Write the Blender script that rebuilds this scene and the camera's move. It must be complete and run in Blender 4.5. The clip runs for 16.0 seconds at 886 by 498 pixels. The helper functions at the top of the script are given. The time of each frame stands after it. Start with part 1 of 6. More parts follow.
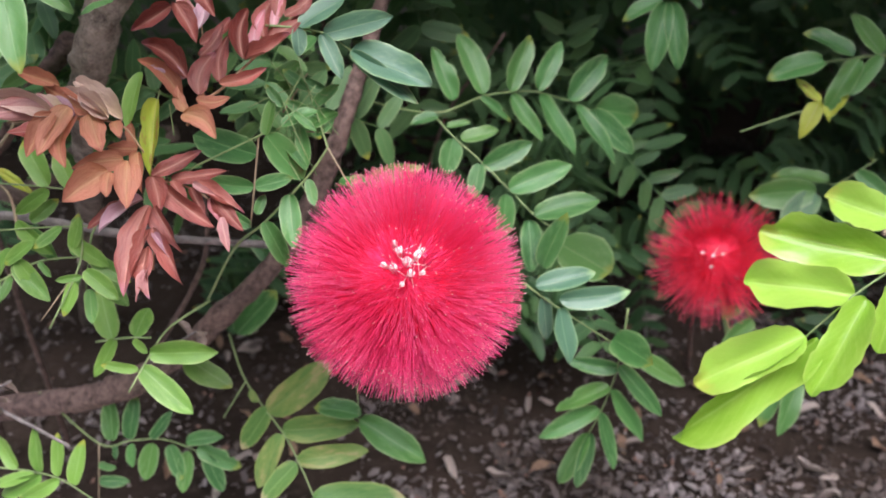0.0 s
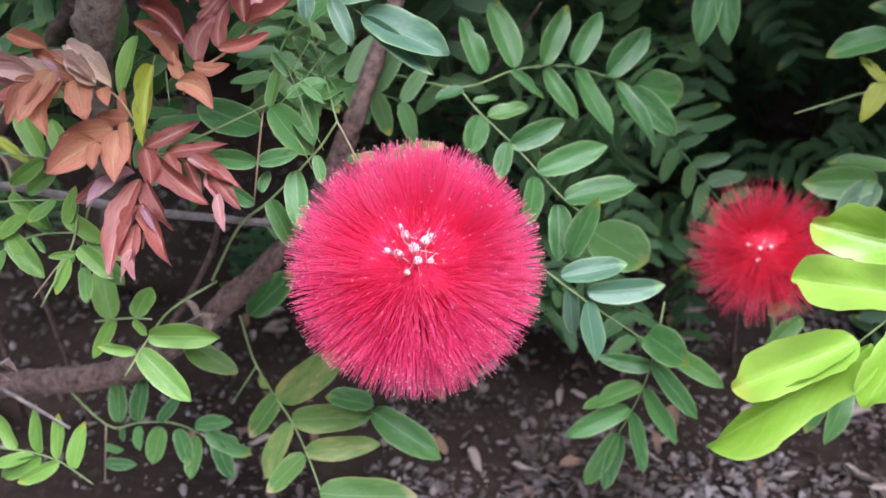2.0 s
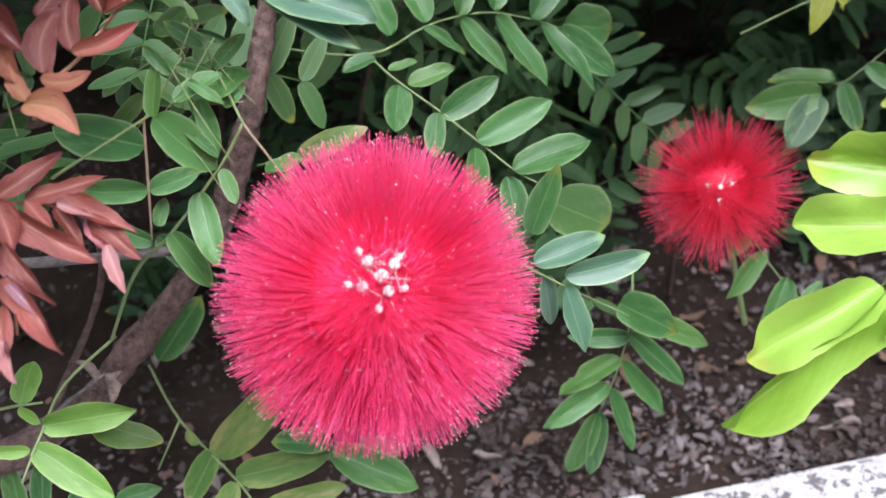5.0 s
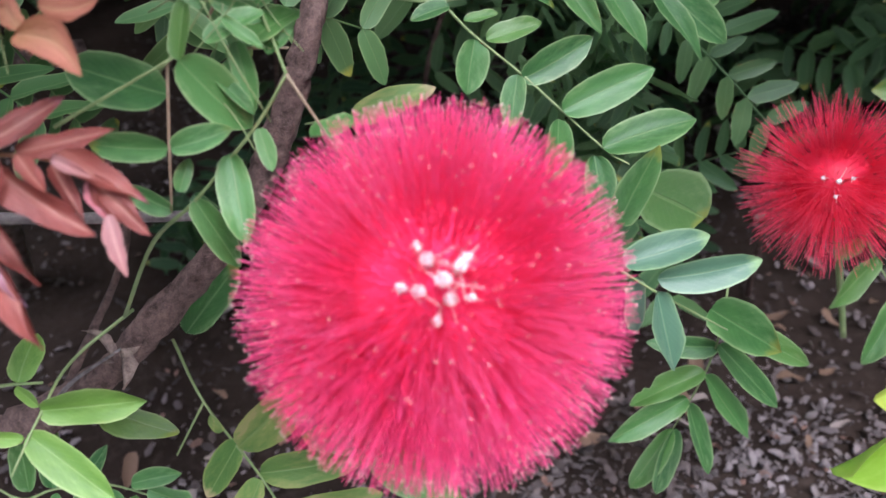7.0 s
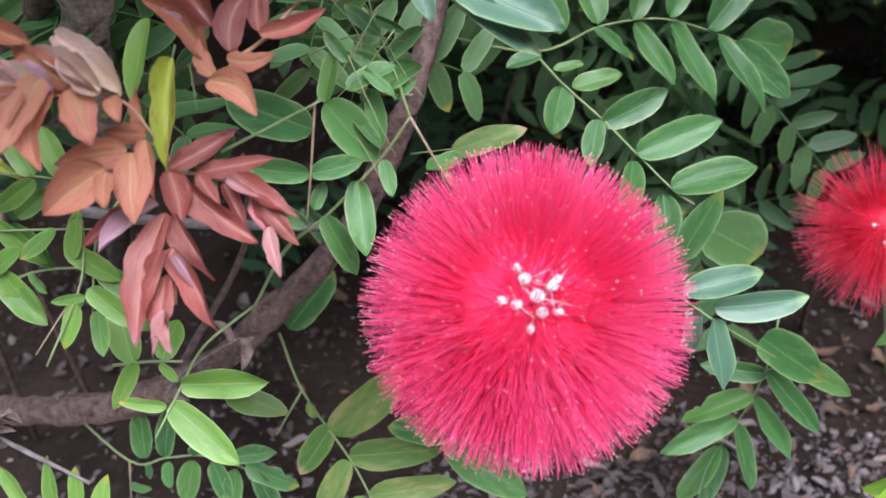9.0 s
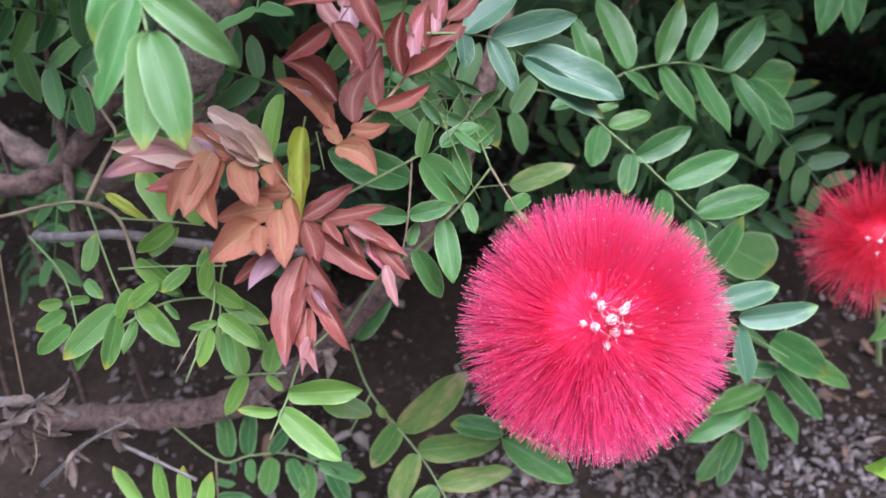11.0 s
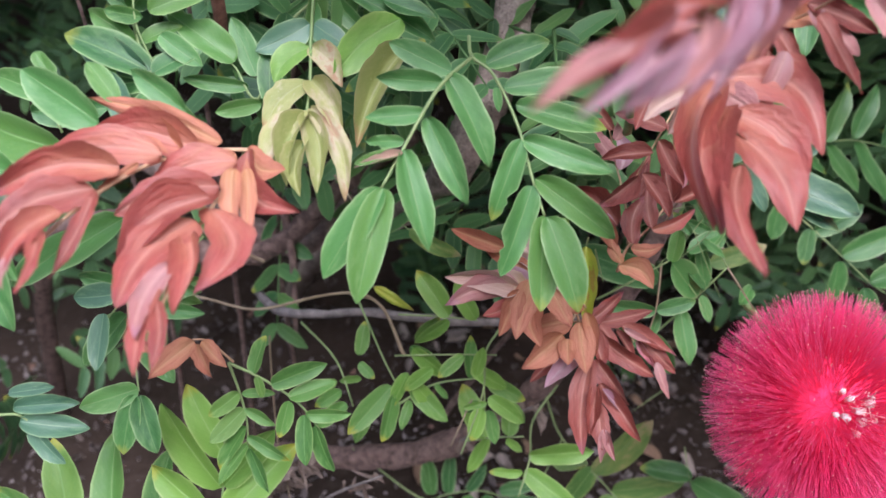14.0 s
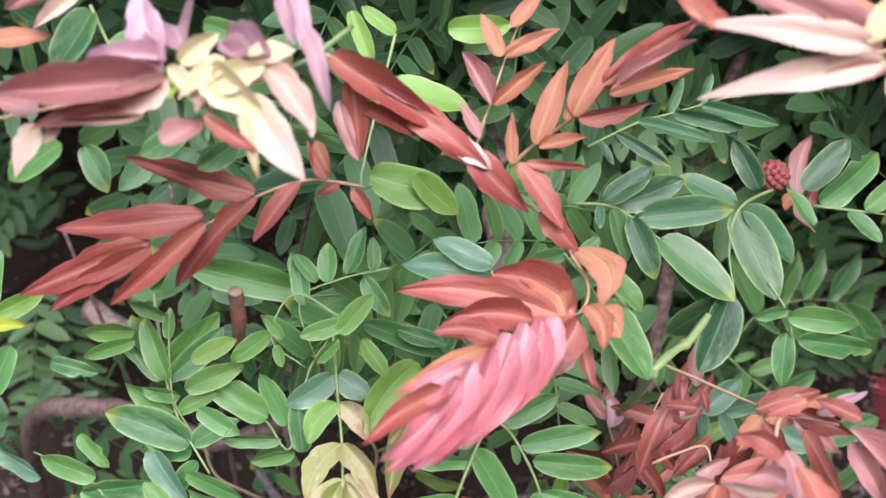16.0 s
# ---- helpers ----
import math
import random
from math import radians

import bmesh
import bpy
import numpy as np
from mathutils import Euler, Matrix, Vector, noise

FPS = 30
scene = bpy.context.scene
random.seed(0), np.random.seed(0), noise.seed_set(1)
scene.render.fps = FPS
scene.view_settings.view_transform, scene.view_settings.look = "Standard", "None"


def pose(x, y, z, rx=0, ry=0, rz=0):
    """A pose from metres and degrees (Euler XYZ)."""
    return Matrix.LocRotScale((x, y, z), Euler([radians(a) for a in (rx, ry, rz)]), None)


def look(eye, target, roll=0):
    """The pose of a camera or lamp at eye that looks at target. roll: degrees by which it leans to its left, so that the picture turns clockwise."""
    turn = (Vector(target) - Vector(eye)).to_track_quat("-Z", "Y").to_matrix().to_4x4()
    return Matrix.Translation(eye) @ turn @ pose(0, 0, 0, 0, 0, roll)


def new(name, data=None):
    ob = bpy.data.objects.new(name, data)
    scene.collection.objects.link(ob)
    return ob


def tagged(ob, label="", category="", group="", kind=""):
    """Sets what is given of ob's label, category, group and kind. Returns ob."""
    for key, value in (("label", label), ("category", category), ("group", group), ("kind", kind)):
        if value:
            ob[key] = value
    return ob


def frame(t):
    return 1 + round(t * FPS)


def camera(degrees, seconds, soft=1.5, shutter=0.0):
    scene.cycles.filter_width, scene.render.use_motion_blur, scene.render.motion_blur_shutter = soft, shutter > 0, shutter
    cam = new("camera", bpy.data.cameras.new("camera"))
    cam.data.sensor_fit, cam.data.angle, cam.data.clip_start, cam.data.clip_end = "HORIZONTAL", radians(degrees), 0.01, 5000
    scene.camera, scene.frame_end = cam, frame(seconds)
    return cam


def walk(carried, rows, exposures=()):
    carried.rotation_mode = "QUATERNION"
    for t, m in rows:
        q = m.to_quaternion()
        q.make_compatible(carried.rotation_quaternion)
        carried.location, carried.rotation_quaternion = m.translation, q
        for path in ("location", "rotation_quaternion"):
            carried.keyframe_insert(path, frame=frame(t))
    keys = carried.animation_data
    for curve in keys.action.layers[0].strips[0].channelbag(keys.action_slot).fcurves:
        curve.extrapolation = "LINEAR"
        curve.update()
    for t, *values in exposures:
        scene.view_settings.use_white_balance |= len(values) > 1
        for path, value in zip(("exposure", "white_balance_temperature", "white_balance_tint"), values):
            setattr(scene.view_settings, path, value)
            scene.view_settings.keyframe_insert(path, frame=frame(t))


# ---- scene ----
cam = camera(55.0, 16.0, 1.6)
cam.data.dof.use_dof, cam.data.dof.focus_distance, cam.data.dof.aperture_fstop = True, 0.21, 19.0
PATH = [
    (0, (0.008, 0.005, 0.314), (-0.005, 1.777, -0.612), 0.7),
    (0.5, (0.012, 0.014, 0.305), (-0.033, 1.781, -0.633), -0.1),
    (1, (0.017, 0.02, 0.310), (-0.052, 1.773, -0.650), -0.4),
    (1.5, (0.017, 0.019, 0.306), (-0.07, 1.771, -0.654), 0.0),
    (2, (0.017, 0.024, 0.306), (-0.108, 1.769, -0.663), 0.5),
    (2.5, (0.012, 0.039, 0.315), (-0.127, 1.764, -0.687), 1.2),
    (3, (0.013, 0.05, 0.310), (-0.126, 1.753, -0.730), -0.1),
    (3.5, (-0.006, 0.069, 0.301), (-0.006, 1.756, -0.774), -3.1),
    (4, (-0.003, 0.062, 0.304), (0.154, 1.744, -0.767), -4.2),
    (6.5, (-0.003, 0.096, 0.283), (0.096, 1.744, -0.846), -2.2),
    (7, (-0.004, 0.102, 0.283), (0.018, 1.739, -0.866), -2.4),
    (7.5, (-0.004, 0.102, 0.285), (-0.051, 1.745, -0.854), -3.0),
    (8, (0.005, 0.092, 0.291), (-0.033, 1.752, -0.824), -2.6),
    (8.5, (0.002, 0.085, 0.298), (-0.077, 1.741, -0.820), -1.9),
    (9, (-0.012, 0.078, 0.301), (-0.116, 1.734, -0.816), -1.4),
    (11.5, (-0.041, 0.051, 0.337), (-0.092, 1.683, -0.819), -1.6),
    (12, (-0.049, 0.053, 0.343), (-0.151, 1.665, -0.837), -2.5),
    (12.5, (-0.058, 0.047, 0.354), (-0.13, 1.65, -0.841), -1.6),
    (13, (-0.083, 0.04, 0.361), (-0.149, 1.65, -0.824), -1.5),
    (13.5, (-0.098, 0.037, 0.367), (-0.198, 1.661, -0.795), -2.8),
    (14, (-0.106, 0.045, 0.381), (-0.17, 1.649, -0.812), -2.6),
    (14.5, (-0.111, 0.047, 0.401), (-0.184, 1.648, -0.796), -4.7),
    (15, (-0.12, 0.055, 0.415), (-0.16, 1.645, -0.797), -5.2),
    (15.5, (-0.123, 0.064, 0.438), (-0.123, 1.655, -0.775), -4.8),
    (16, (-0.121, 0.09, 0.466), (-0.04, 1.612, -0.829), -2.5),
]
walk(cam, [(t, look(eye, target, roll)) for t, eye, target, roll in PATH], [(0.0, 1.53, 6100, 12), (2.5, 1.58, 5600, 14), (4.0, 1.6, 5850, 13), (7.0, 1.52, 5700, 16), (9.0, 1.6, 5700, 15), (11.5, 1.6, 5450, 16), (13.0, 1.48, 5600, 15), (14.5, 1.12, 5950, 15), (15.0, 1.08, 6050, 15), (15.5, 1.22, 6050, 15), (16.0, 1.28, 6050, 15)])

# ---- light ----
world = bpy.data.worlds.new("world")
scene.world = world
world.use_nodes = True
wn = world.node_tree.nodes
sky = wn.new("ShaderNodeTexSky")
sky.sky_type, sky.sun_disc = "NISHITA", False
sky.sun_elevation, sky.sun_rotation = radians(57), radians(164)
sky.dust_density, sky.air_density = 3.0, 1.0
wn["Background"].inputs["Strength"].default_value = 0.15
world.node_tree.links.new(sky.outputs[0], wn["Background"].inputs["Color"])
lamp = bpy.data.lights.new("sun", "SUN")
lamp.energy, lamp.angle, lamp.color = 3.5, radians(60), (1.0, 0.98, 0.98)
sun = new("sun", lamp)
sun.matrix_world = look((0.2, -0.52, 1.13), (0, 0.2, 0))


# ---- materials ----
class Nodes:
    """A node material, with short names for the steps that come up often."""

    def __init__(self, name):
        self.mat = bpy.data.materials.new(name)
        self.mat.use_nodes = True
        self.tree = self.mat.node_tree
        self.tree.nodes.clear()

    def add(self, kind, **sockets):
        n = self.tree.nodes.new("ShaderNode" + kind)
        for key, v in sockets.items():
            self.put(n.inputs[int(key[1:]) if key[0] == "i" and key[1:].isdigit() else key.replace("_", " ")], v)
        return n

    def put(self, socket, v):
        if isinstance(v, bpy.types.NodeSocket):
            self.tree.links.new(v, socket)
        else:
            socket.default_value = (*v, 1) if isinstance(v, tuple) and len(v) == 3 and len(socket.default_value) == 4 else v

    def math(self, op, a, b=0.0, clamp=False):
        n = self.add("Math", i0=a, i1=b)
        n.operation, n.use_clamp = op, clamp
        return n.outputs[0]

    def step(self, v, lo, hi, a=0.0, b=1.0):
        n = self.add("MapRange", Value=v, From_Min=lo, From_Max=hi, To_Min=a, To_Max=b)
        return n.outputs[0]

    def mix(self, f, a, b, blend="MIX"):
        n = self.tree.nodes.new("ShaderNodeMix")
        n.data_type, n.blend_type = "RGBA", blend
        self.put(n.inputs[0], f), self.put(n.inputs[6], a), self.put(n.inputs[7], b)
        return n.outputs[2]

    def noise(self, scale, detail=3.0, vector=None, rough=0.55):
        n = self.add("TexNoise", Scale=scale, Detail=detail, Roughness=rough)
        if vector is not None:
            self.tree.links.new(vector, n.inputs["Vector"])
        return n

    def done(self, shader):
        out = self.tree.nodes.new("ShaderNodeOutputMaterial")
        self.tree.links.new(shader, out.inputs["Surface"])
        return self.mat


def leaf_material(name, low, high, rib, rim, tip, tip_share=0.5, blotch=None, rough=0.5, glow=0.3, joined=False, coat=0.0, veins=0.05, root=None, third=None):
    """A leaf: two base colours by chance, pale midrib and rim, side veins, a discoloured tip on some, light coming through."""
    m = Nodes(name)
    if joined:
        chance = m.add("NewGeometry").outputs["Random Per Island"]
    else:
        chance = m.add("ObjectInfo").outputs["Random"]
    uv = m.add("SeparateXYZ", Vector=m.add("UVMap").outputs[0])
    u, v = uv.outputs[0], uv.outputs[1]
    off = m.math("ABSOLUTE", m.math("SUBTRACT", u, 0.5))
    where = m.add("TexCoord").outputs["Object"]
    spot2 = m.noise(3.2, 3.0, where).outputs[0]
    colour = m.mix(m.step(m.math("ADD", m.math("MULTIPLY", chance, 0.6), m.math("MULTIPLY", spot2, 0.6)), 0.28, 0.75), low, high)
    if third:
        odd = m.step(m.math("FRACT", m.math("MULTIPLY", chance, 13.7)), 0.55, 0.95, 0.0, 0.85)
        colour = m.mix(odd, colour, third)
    grain = m.noise(9.0, 5.0, where)
    colour = m.mix(m.step(grain.outputs[0], 0.35, 0.7, 0.0, 0.35), colour, high)
    fine = m.noise(60.0, 3.0, where)
    colour = m.mix(m.step(fine.outputs[0], 0.5, 0.75, 0.0, 0.25), colour, low)
    # side veins slant from the midrib towards the tip
    slant = m.math("SUBTRACT", m.math("MULTIPLY", v, 62.0), m.math("MULTIPLY", off, 48.0))
    wob = m.math("ADD", m.math("SINE", slant), m.math("MULTIPLY", grain.outputs[0], 0.6))
    vein = m.step(wob, 0.75, 1.25)
    colour = m.mix(m.math("MULTIPLY", vein, veins), colour, rib)
    if blotch:
        spots = m.noise(2.3, 4.0, where, 0.6).outputs[0]
        shift = m.math("ADD", spots, m.math("MULTIPLY", m.math("SUBTRACT", chance, 0.5), 0.25))
        colour = m.mix(m.step(shift, 0.5, 0.62), colour, blotch[0])
        colour = m.mix(m.step(shift, 0.63, 0.7), colour, blotch[1])
    if root:
        low_part = m.step(m.math("ADD", v, m.math("MULTIPLY", m.math("SUBTRACT", spot2, 0.5), 0.9)), 0.1, 0.6, 0.8, 0.0)
        colour = m.mix(m.math("MULTIPLY", low_part, m.step(chance, 0.1, 0.9, 0.25, 1.0)), colour, root)
    if root:  # young blades: streaks that run lengthwise, pale along the midrib, darker outward
        run = m.add("CombineXYZ", X=m.math("MULTIPLY", off, 15.0), Y=m.math("MULTIPLY", v, 2.2), Z=m.math("MULTIPLY", chance, 40.0))
        streak = m.noise(1.0, 3.0, run.outputs[0]).outputs[0]
        colour = m.mix(m.step(streak, 0.5, 0.7, 0.0, 0.42), colour, high)
        colour = m.mix(m.step(streak, 0.34, 0.5, 0.45, 0.0), colour, low)
        colour = m.mix(m.step(m.math("ADD", off, m.math("MULTIPLY", grain.outputs[0], 0.12)), 0.04, 0.26, 0.4, 0.0), colour, rib)
        colour = m.mix(m.step(m.math("ADD", off, m.math("MULTIPLY", grain.outputs[0], 0.2)), 0.34, 0.6, 0.0, 0.3), colour, low)
    speck = m.step(m.noise(26.0, 2.0, where).outputs[0], 0.69, 0.74)
    colour = m.mix(m.math("MULTIPLY", speck, 0.45), colour, rib)
    wear = m.step(m.noise(1.7, 4.0, where, 0.65).outputs[0], 0.52, 0.72, 0.0, 0.4)
    colour = m.mix(wear, colour, rim)
    margin = m.step(m.math("ADD", off, m.math("MULTIPLY", spot2, 0.12)), 0.34, 0.56, 0.0, 0.28)
    colour = m.mix(margin, colour, m.mix(0.5, high, rim))
    edge = m.step(m.math("ADD", off, m.math("MULTIPLY", fine.outputs[0], 0.04)), 0.45, 0.495)
    colour = m.mix(m.math("MULTIPLY", edge, m.step(spot2, 0.35, 0.65, 0.35, 0.78)), colour, rim)
    some = m.step(m.math("FRACT", m.math("MULTIPLY", chance, 7.31)), 1.0 - tip_share, 1.0 - tip_share + 0.1)
    end = m.step(m.math("ADD", v, m.math("MULTIPLY", grain.outputs[0], 0.2)), 0.93, 1.05)
    colour = m.mix(m.math("MULTIPLY", m.math("MULTIPLY", end, some), 0.8), colour, tip)
    mid = m.step(off, *((0.022, 0.055) if root else (0.018, 0.034)), 1.0, 0.0)
    colour = m.mix(m.math("MULTIPLY", mid, 0.45 if root else 0.42), colour, rib)
    relief = m.math("ADD", m.math("MULTIPLY", vein, -0.04), m.math("MULTIPLY", fine.outputs[0], 0.25))
    relief = m.math("ADD", relief, m.math("MULTIPLY", mid, -0.6))
    if root:
        pleat = m.math("SINE", m.math("ADD", m.math("MULTIPLY", slant, 0.6), m.math("MULTIPLY", spot2, 9.0)))
        relief = m.math("ADD", relief, m.math("MULTIPLY", pleat, 0.07))
        relief = m.math("ADD", relief, m.math("MULTIPLY", m.noise(14.0, 4.0, where).outputs[0], 1.0))
        relief = m.math("ADD", relief, m.math("MULTIPLY", streak, 1.3))
        colour = m.mix(m.step(pleat, 0.2, 1.0, 0.0, 0.05), colour, rib)
    bump = m.add("Bump", Strength=0.5, Distance=0.0006, Height=relief)
    skin = m.add("BsdfPrincipled", Base_Color=colour, Roughness=m.step(grain.outputs[0], 0.3, 0.7, rough - 0.06, rough + 0.1), Normal=bump.outputs[0], Coat_Weight=coat, Coat_Roughness=0.25)
    thru = m.add("BsdfTranslucent", Color=colour)
    both = m.add("MixShader", i0=glow, i1=skin.outputs[0], i2=thru.outputs[0])
    return m.done(both.outputs[0])


YELLOW_TIP = (0.45, 0.42, 0.05)
MATS = {
    "green": leaf_material("leaf green", (0.03, 0.108, 0.031), (0.095, 0.25, 0.066), (0.24, 0.38, 0.15), (0.36, 0.5, 0.23), (0.3, 0.34, 0.06), 0.3, rough=0.42, coat=0.12, third=(0.125, 0.26, 0.05)),
    "dark": leaf_material("leaf dark green", (0.017, 0.066, 0.03), (0.055, 0.155, 0.066), (0.22, 0.36, 0.16), (0.34, 0.48, 0.2), (0.3, 0.34, 0.06), 0.35, rough=0.4, coat=0.15, third=(0.085, 0.19, 0.05)),
    "sheen": leaf_material("leaf waxy green", (0.06, 0.145, 0.085), (0.1, 0.205, 0.125), (0.24, 0.37, 0.2), (0.33, 0.48, 0.24), (0.3, 0.45, 0.2), 0.2, rough=0.36, coat=0.2),
    "lime": leaf_material("leaf light green", (0.11, 0.25, 0.04), (0.21, 0.39, 0.065), (0.34, 0.5, 0.17), (0.4, 0.54, 0.18), YELLOW_TIP, 0.4, rough=0.44, coat=0.1, glow=0.35),
    "fresh": leaf_material("leaf fresh green", (0.05, 0.15, 0.032), (0.115, 0.26, 0.055), (0.26, 0.42, 0.15), (0.36, 0.5, 0.18), YELLOW_TIP, 0.4, rough=0.44, coat=0.1, glow=0.33, third=(0.17, 0.29, 0.05)),
    # chartreuse: yellow-green leaf with the side frond's sunlight added to its colour
    "chartreuse": leaf_material("young leaf sun-bright yellow-green", (0.25, 0.47, 0.03), (0.4, 0.64, 0.09), (0.5, 0.68, 0.16), (0.48, 0.64, 0.14), (0.5, 0.55, 0.1), 0.3, rough=0.34, glow=0.36, coat=0.35, veins=0.09),
    "olive": leaf_material("leaf olive", (0.22, 0.27, 0.07), (0.38, 0.38, 0.14), (0.5, 0.48, 0.26), (0.46, 0.4, 0.2), (0.42, 0.25, 0.13), 0.8, blotch=((0.5, 0.43, 0.28), (0.45, 0.27, 0.17))),
    "yellow": leaf_material("leaf yellow", (0.33, 0.37, 0.03), (0.47, 0.5, 0.06), (0.55, 0.5, 0.2), (0.42, 0.42, 0.08), (0.3, 0.16, 0.04), 0.4, blotch=((0.37, 0.46, 0.05), (0.36, 0.24, 0.06))),
    "blotched": leaf_material("leaf blotched", (0.07, 0.17, 0.035), (0.14, 0.25, 0.06), (0.26, 0.36, 0.12), (0.3, 0.36, 0.1), (0.5, 0.38, 0.22), 0.9, blotch=((0.22, 0.3, 0.08), (0.36, 0.33, 0.14))),
    "red": leaf_material("young leaf red", (0.22, 0.037, 0.033), (0.42, 0.092, 0.074), (0.54, 0.25, 0.19), (0.36, 0.1, 0.075), (0.34, 0.1, 0.12), 0.4, rough=0.44, glow=0.3, coat=0.15, veins=0.03, root=(0.56, 0.25, 0.15)),
    "wine": leaf_material("young leaf wine", (0.15, 0.025, 0.02), (0.31, 0.07, 0.052), (0.54, 0.25, 0.19), (0.28, 0.07, 0.055), (0.36, 0.12, 0.15), 0.4, rough=0.44, glow=0.3, coat=0.12, veins=0.04, root=(0.34, 0.115, 0.085)),
    "rose": leaf_material("young leaf rose", (0.3, 0.095, 0.093), (0.5, 0.225, 0.215), (0.62, 0.36, 0.31), (0.5, 0.24, 0.2), (0.48, 0.22, 0.3), 0.4, rough=0.42, glow=0.3, coat=0.15, veins=0.03, root=(0.5, 0.33, 0.33)),
    "pink": leaf_material("young leaf pink", (0.4, 0.075, 0.098), (0.6, 0.185, 0.22), (0.74, 0.46, 0.48), (0.5, 0.17, 0.19), (0.5, 0.2, 0.28), 0.4, rough=0.36, glow=0.3, coat=0.3, veins=0.03, root=(0.62, 0.36, 0.38)),
    "lilac": leaf_material("young leaf lilac", (0.42, 0.2, 0.25), (0.62, 0.39, 0.46), (0.58, 0.44, 0.46), (0.5, 0.34, 0.38), (0.44, 0.3, 0.45), 0.6, rough=0.36, glow=0.25, coat=0.25, veins=0.03, root=(0.45, 0.22, 0.2)),
    "orange": leaf_material("young leaf orange", (0.37, 0.115, 0.068), (0.6, 0.245, 0.155), (0.58, 0.33, 0.17), (0.42, 0.14, 0.08), (0.36, 0.1, 0.07), 0.3, glow=0.3, veins=0.03, root=(0.48, 0.24, 0.1)),
    "blush": leaf_material("young leaf blush", (0.56, 0.34, 0.29), (0.74, 0.55, 0.47), (0.7, 0.52, 0.38), (0.74, 0.55, 0.46), (0.55, 0.28, 0.26), 0.4, rough=0.42, glow=0.25, coat=0.2, veins=0.03, root=(0.66, 0.55, 0.3)),
    "cream": leaf_material("young leaf cream", (0.6, 0.5, 0.25), (0.74, 0.6, 0.44), (0.7, 0.6, 0.38), (0.74, 0.62, 0.46), (0.62, 0.36, 0.3), 0.4, blotch=((0.55, 0.53, 0.2), (0.62, 0.4, 0.34)), glow=0.25, veins=0.03, root=(0.6, 0.55, 0.25)),
    # mid and deep: darker copies of green, with the shrub's inner shade in the colour
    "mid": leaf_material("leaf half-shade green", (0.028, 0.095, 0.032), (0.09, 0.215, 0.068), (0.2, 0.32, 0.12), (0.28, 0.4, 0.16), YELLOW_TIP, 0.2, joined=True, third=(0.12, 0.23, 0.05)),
    "deep": leaf_material("leaf deep-shade green", (0.022, 0.066, 0.028), (0.064, 0.15, 0.057), (0.15, 0.26, 0.1), (0.16, 0.27, 0.1), YELLOW_TIP, 0.2, joined=True, third=(0.085, 0.17, 0.045)),
}


def plain(name, low, high, scale, rough=0.8, bump=0.4, depth=0.0008, glow=0.0):
    """Two-tone grain at two scales with relief: bark, twigs, soil, petals."""
    m = Nodes(name)
    where = m.add("TexCoord").outputs["Object"]
    a, b = m.noise(scale, 5.0, where, 0.62), m.noise(scale * 7, 3.0, where)
    f = m.math("ADD", m.math("MULTIPLY", a.outputs[0], 0.75), m.math("MULTIPLY", b.outputs[0], 0.25))
    colour = m.mix(m.step(f, 0.33, 0.66), low, high)
    n = m.add("Bump", Strength=bump, Distance=depth, Height=f)
    p = m.add("BsdfPrincipled", Base_Color=colour, Roughness=rough, Specular_IOR_Level=0.2 if rough > 0.7 else 0.5, Normal=n.outputs[0])
    if glow:
        t = m.add("BsdfTranslucent", Color=colour)
        return m.done(m.add("MixShader", i0=glow, i1=p.outputs[0], i2=t.outputs[0]).outputs[0])
    return m.done(p.outputs[0])


STALK = {
    "green": plain("stalk green", (0.15, 0.22, 0.08), (0.25, 0.32, 0.13), 90, 0.6, 0.3, 0.0002),
    "brown": plain("twig brown", (0.2, 0.14, 0.09), (0.33, 0.26, 0.18), 120, 0.75, 0.5, 0.0003),
    "red": plain("stalk tan", (0.4, 0.22, 0.13), (0.5, 0.34, 0.2), 90, 0.55, 0.3, 0.0002),
}
BARK = plain("bark", (0.055, 0.036, 0.032), (0.27, 0.178, 0.155), 300, 0.85, 1.0, 0.002)
BARK_ROUGH = plain("rough bark", (0.075, 0.056, 0.048), (0.48, 0.385, 0.335), 170, 0.85, 1.0, 0.002)
BARK_BROWN = plain("bark brown", (0.07, 0.05, 0.044), (0.34, 0.245, 0.215), 240, 0.85, 1.0, 0.0015)
BARK_RED = plain("bark reddish", (0.13, 0.06, 0.045), (0.3, 0.15, 0.11), 320, 0.8, 0.9, 0.0008)
BARK_GREY = plain("bark grey", (0.11, 0.092, 0.09), (0.3, 0.26, 0.25), 260, 0.85, 0.9, 0.0008)


def filament(name, root, low, high, radius, glow):
    """Silky threads, deep at the root and paler outward, that let light through."""
    m = Nodes(name)
    where = m.add("TexCoord").outputs["Object"]
    far = m.add("VectorMath", i0=where)
    far.operation = "LENGTH"
    tone = m.mix(m.step(m.noise(70.0, 3.0, where).outputs[0], 0.35, 0.65), low, high)
    colour = m.mix(m.step(far.outputs["Value"], radius * 0.5, radius * 0.95), root, tone)
    skin = m.add("BsdfPrincipled", Base_Color=colour, Roughness=0.5)
    thru = m.add("BsdfTranslucent", Color=colour)
    return m.done(m.add("MixShader", i0=glow, i1=skin.outputs[0], i2=thru.outputs[0]).outputs[0])


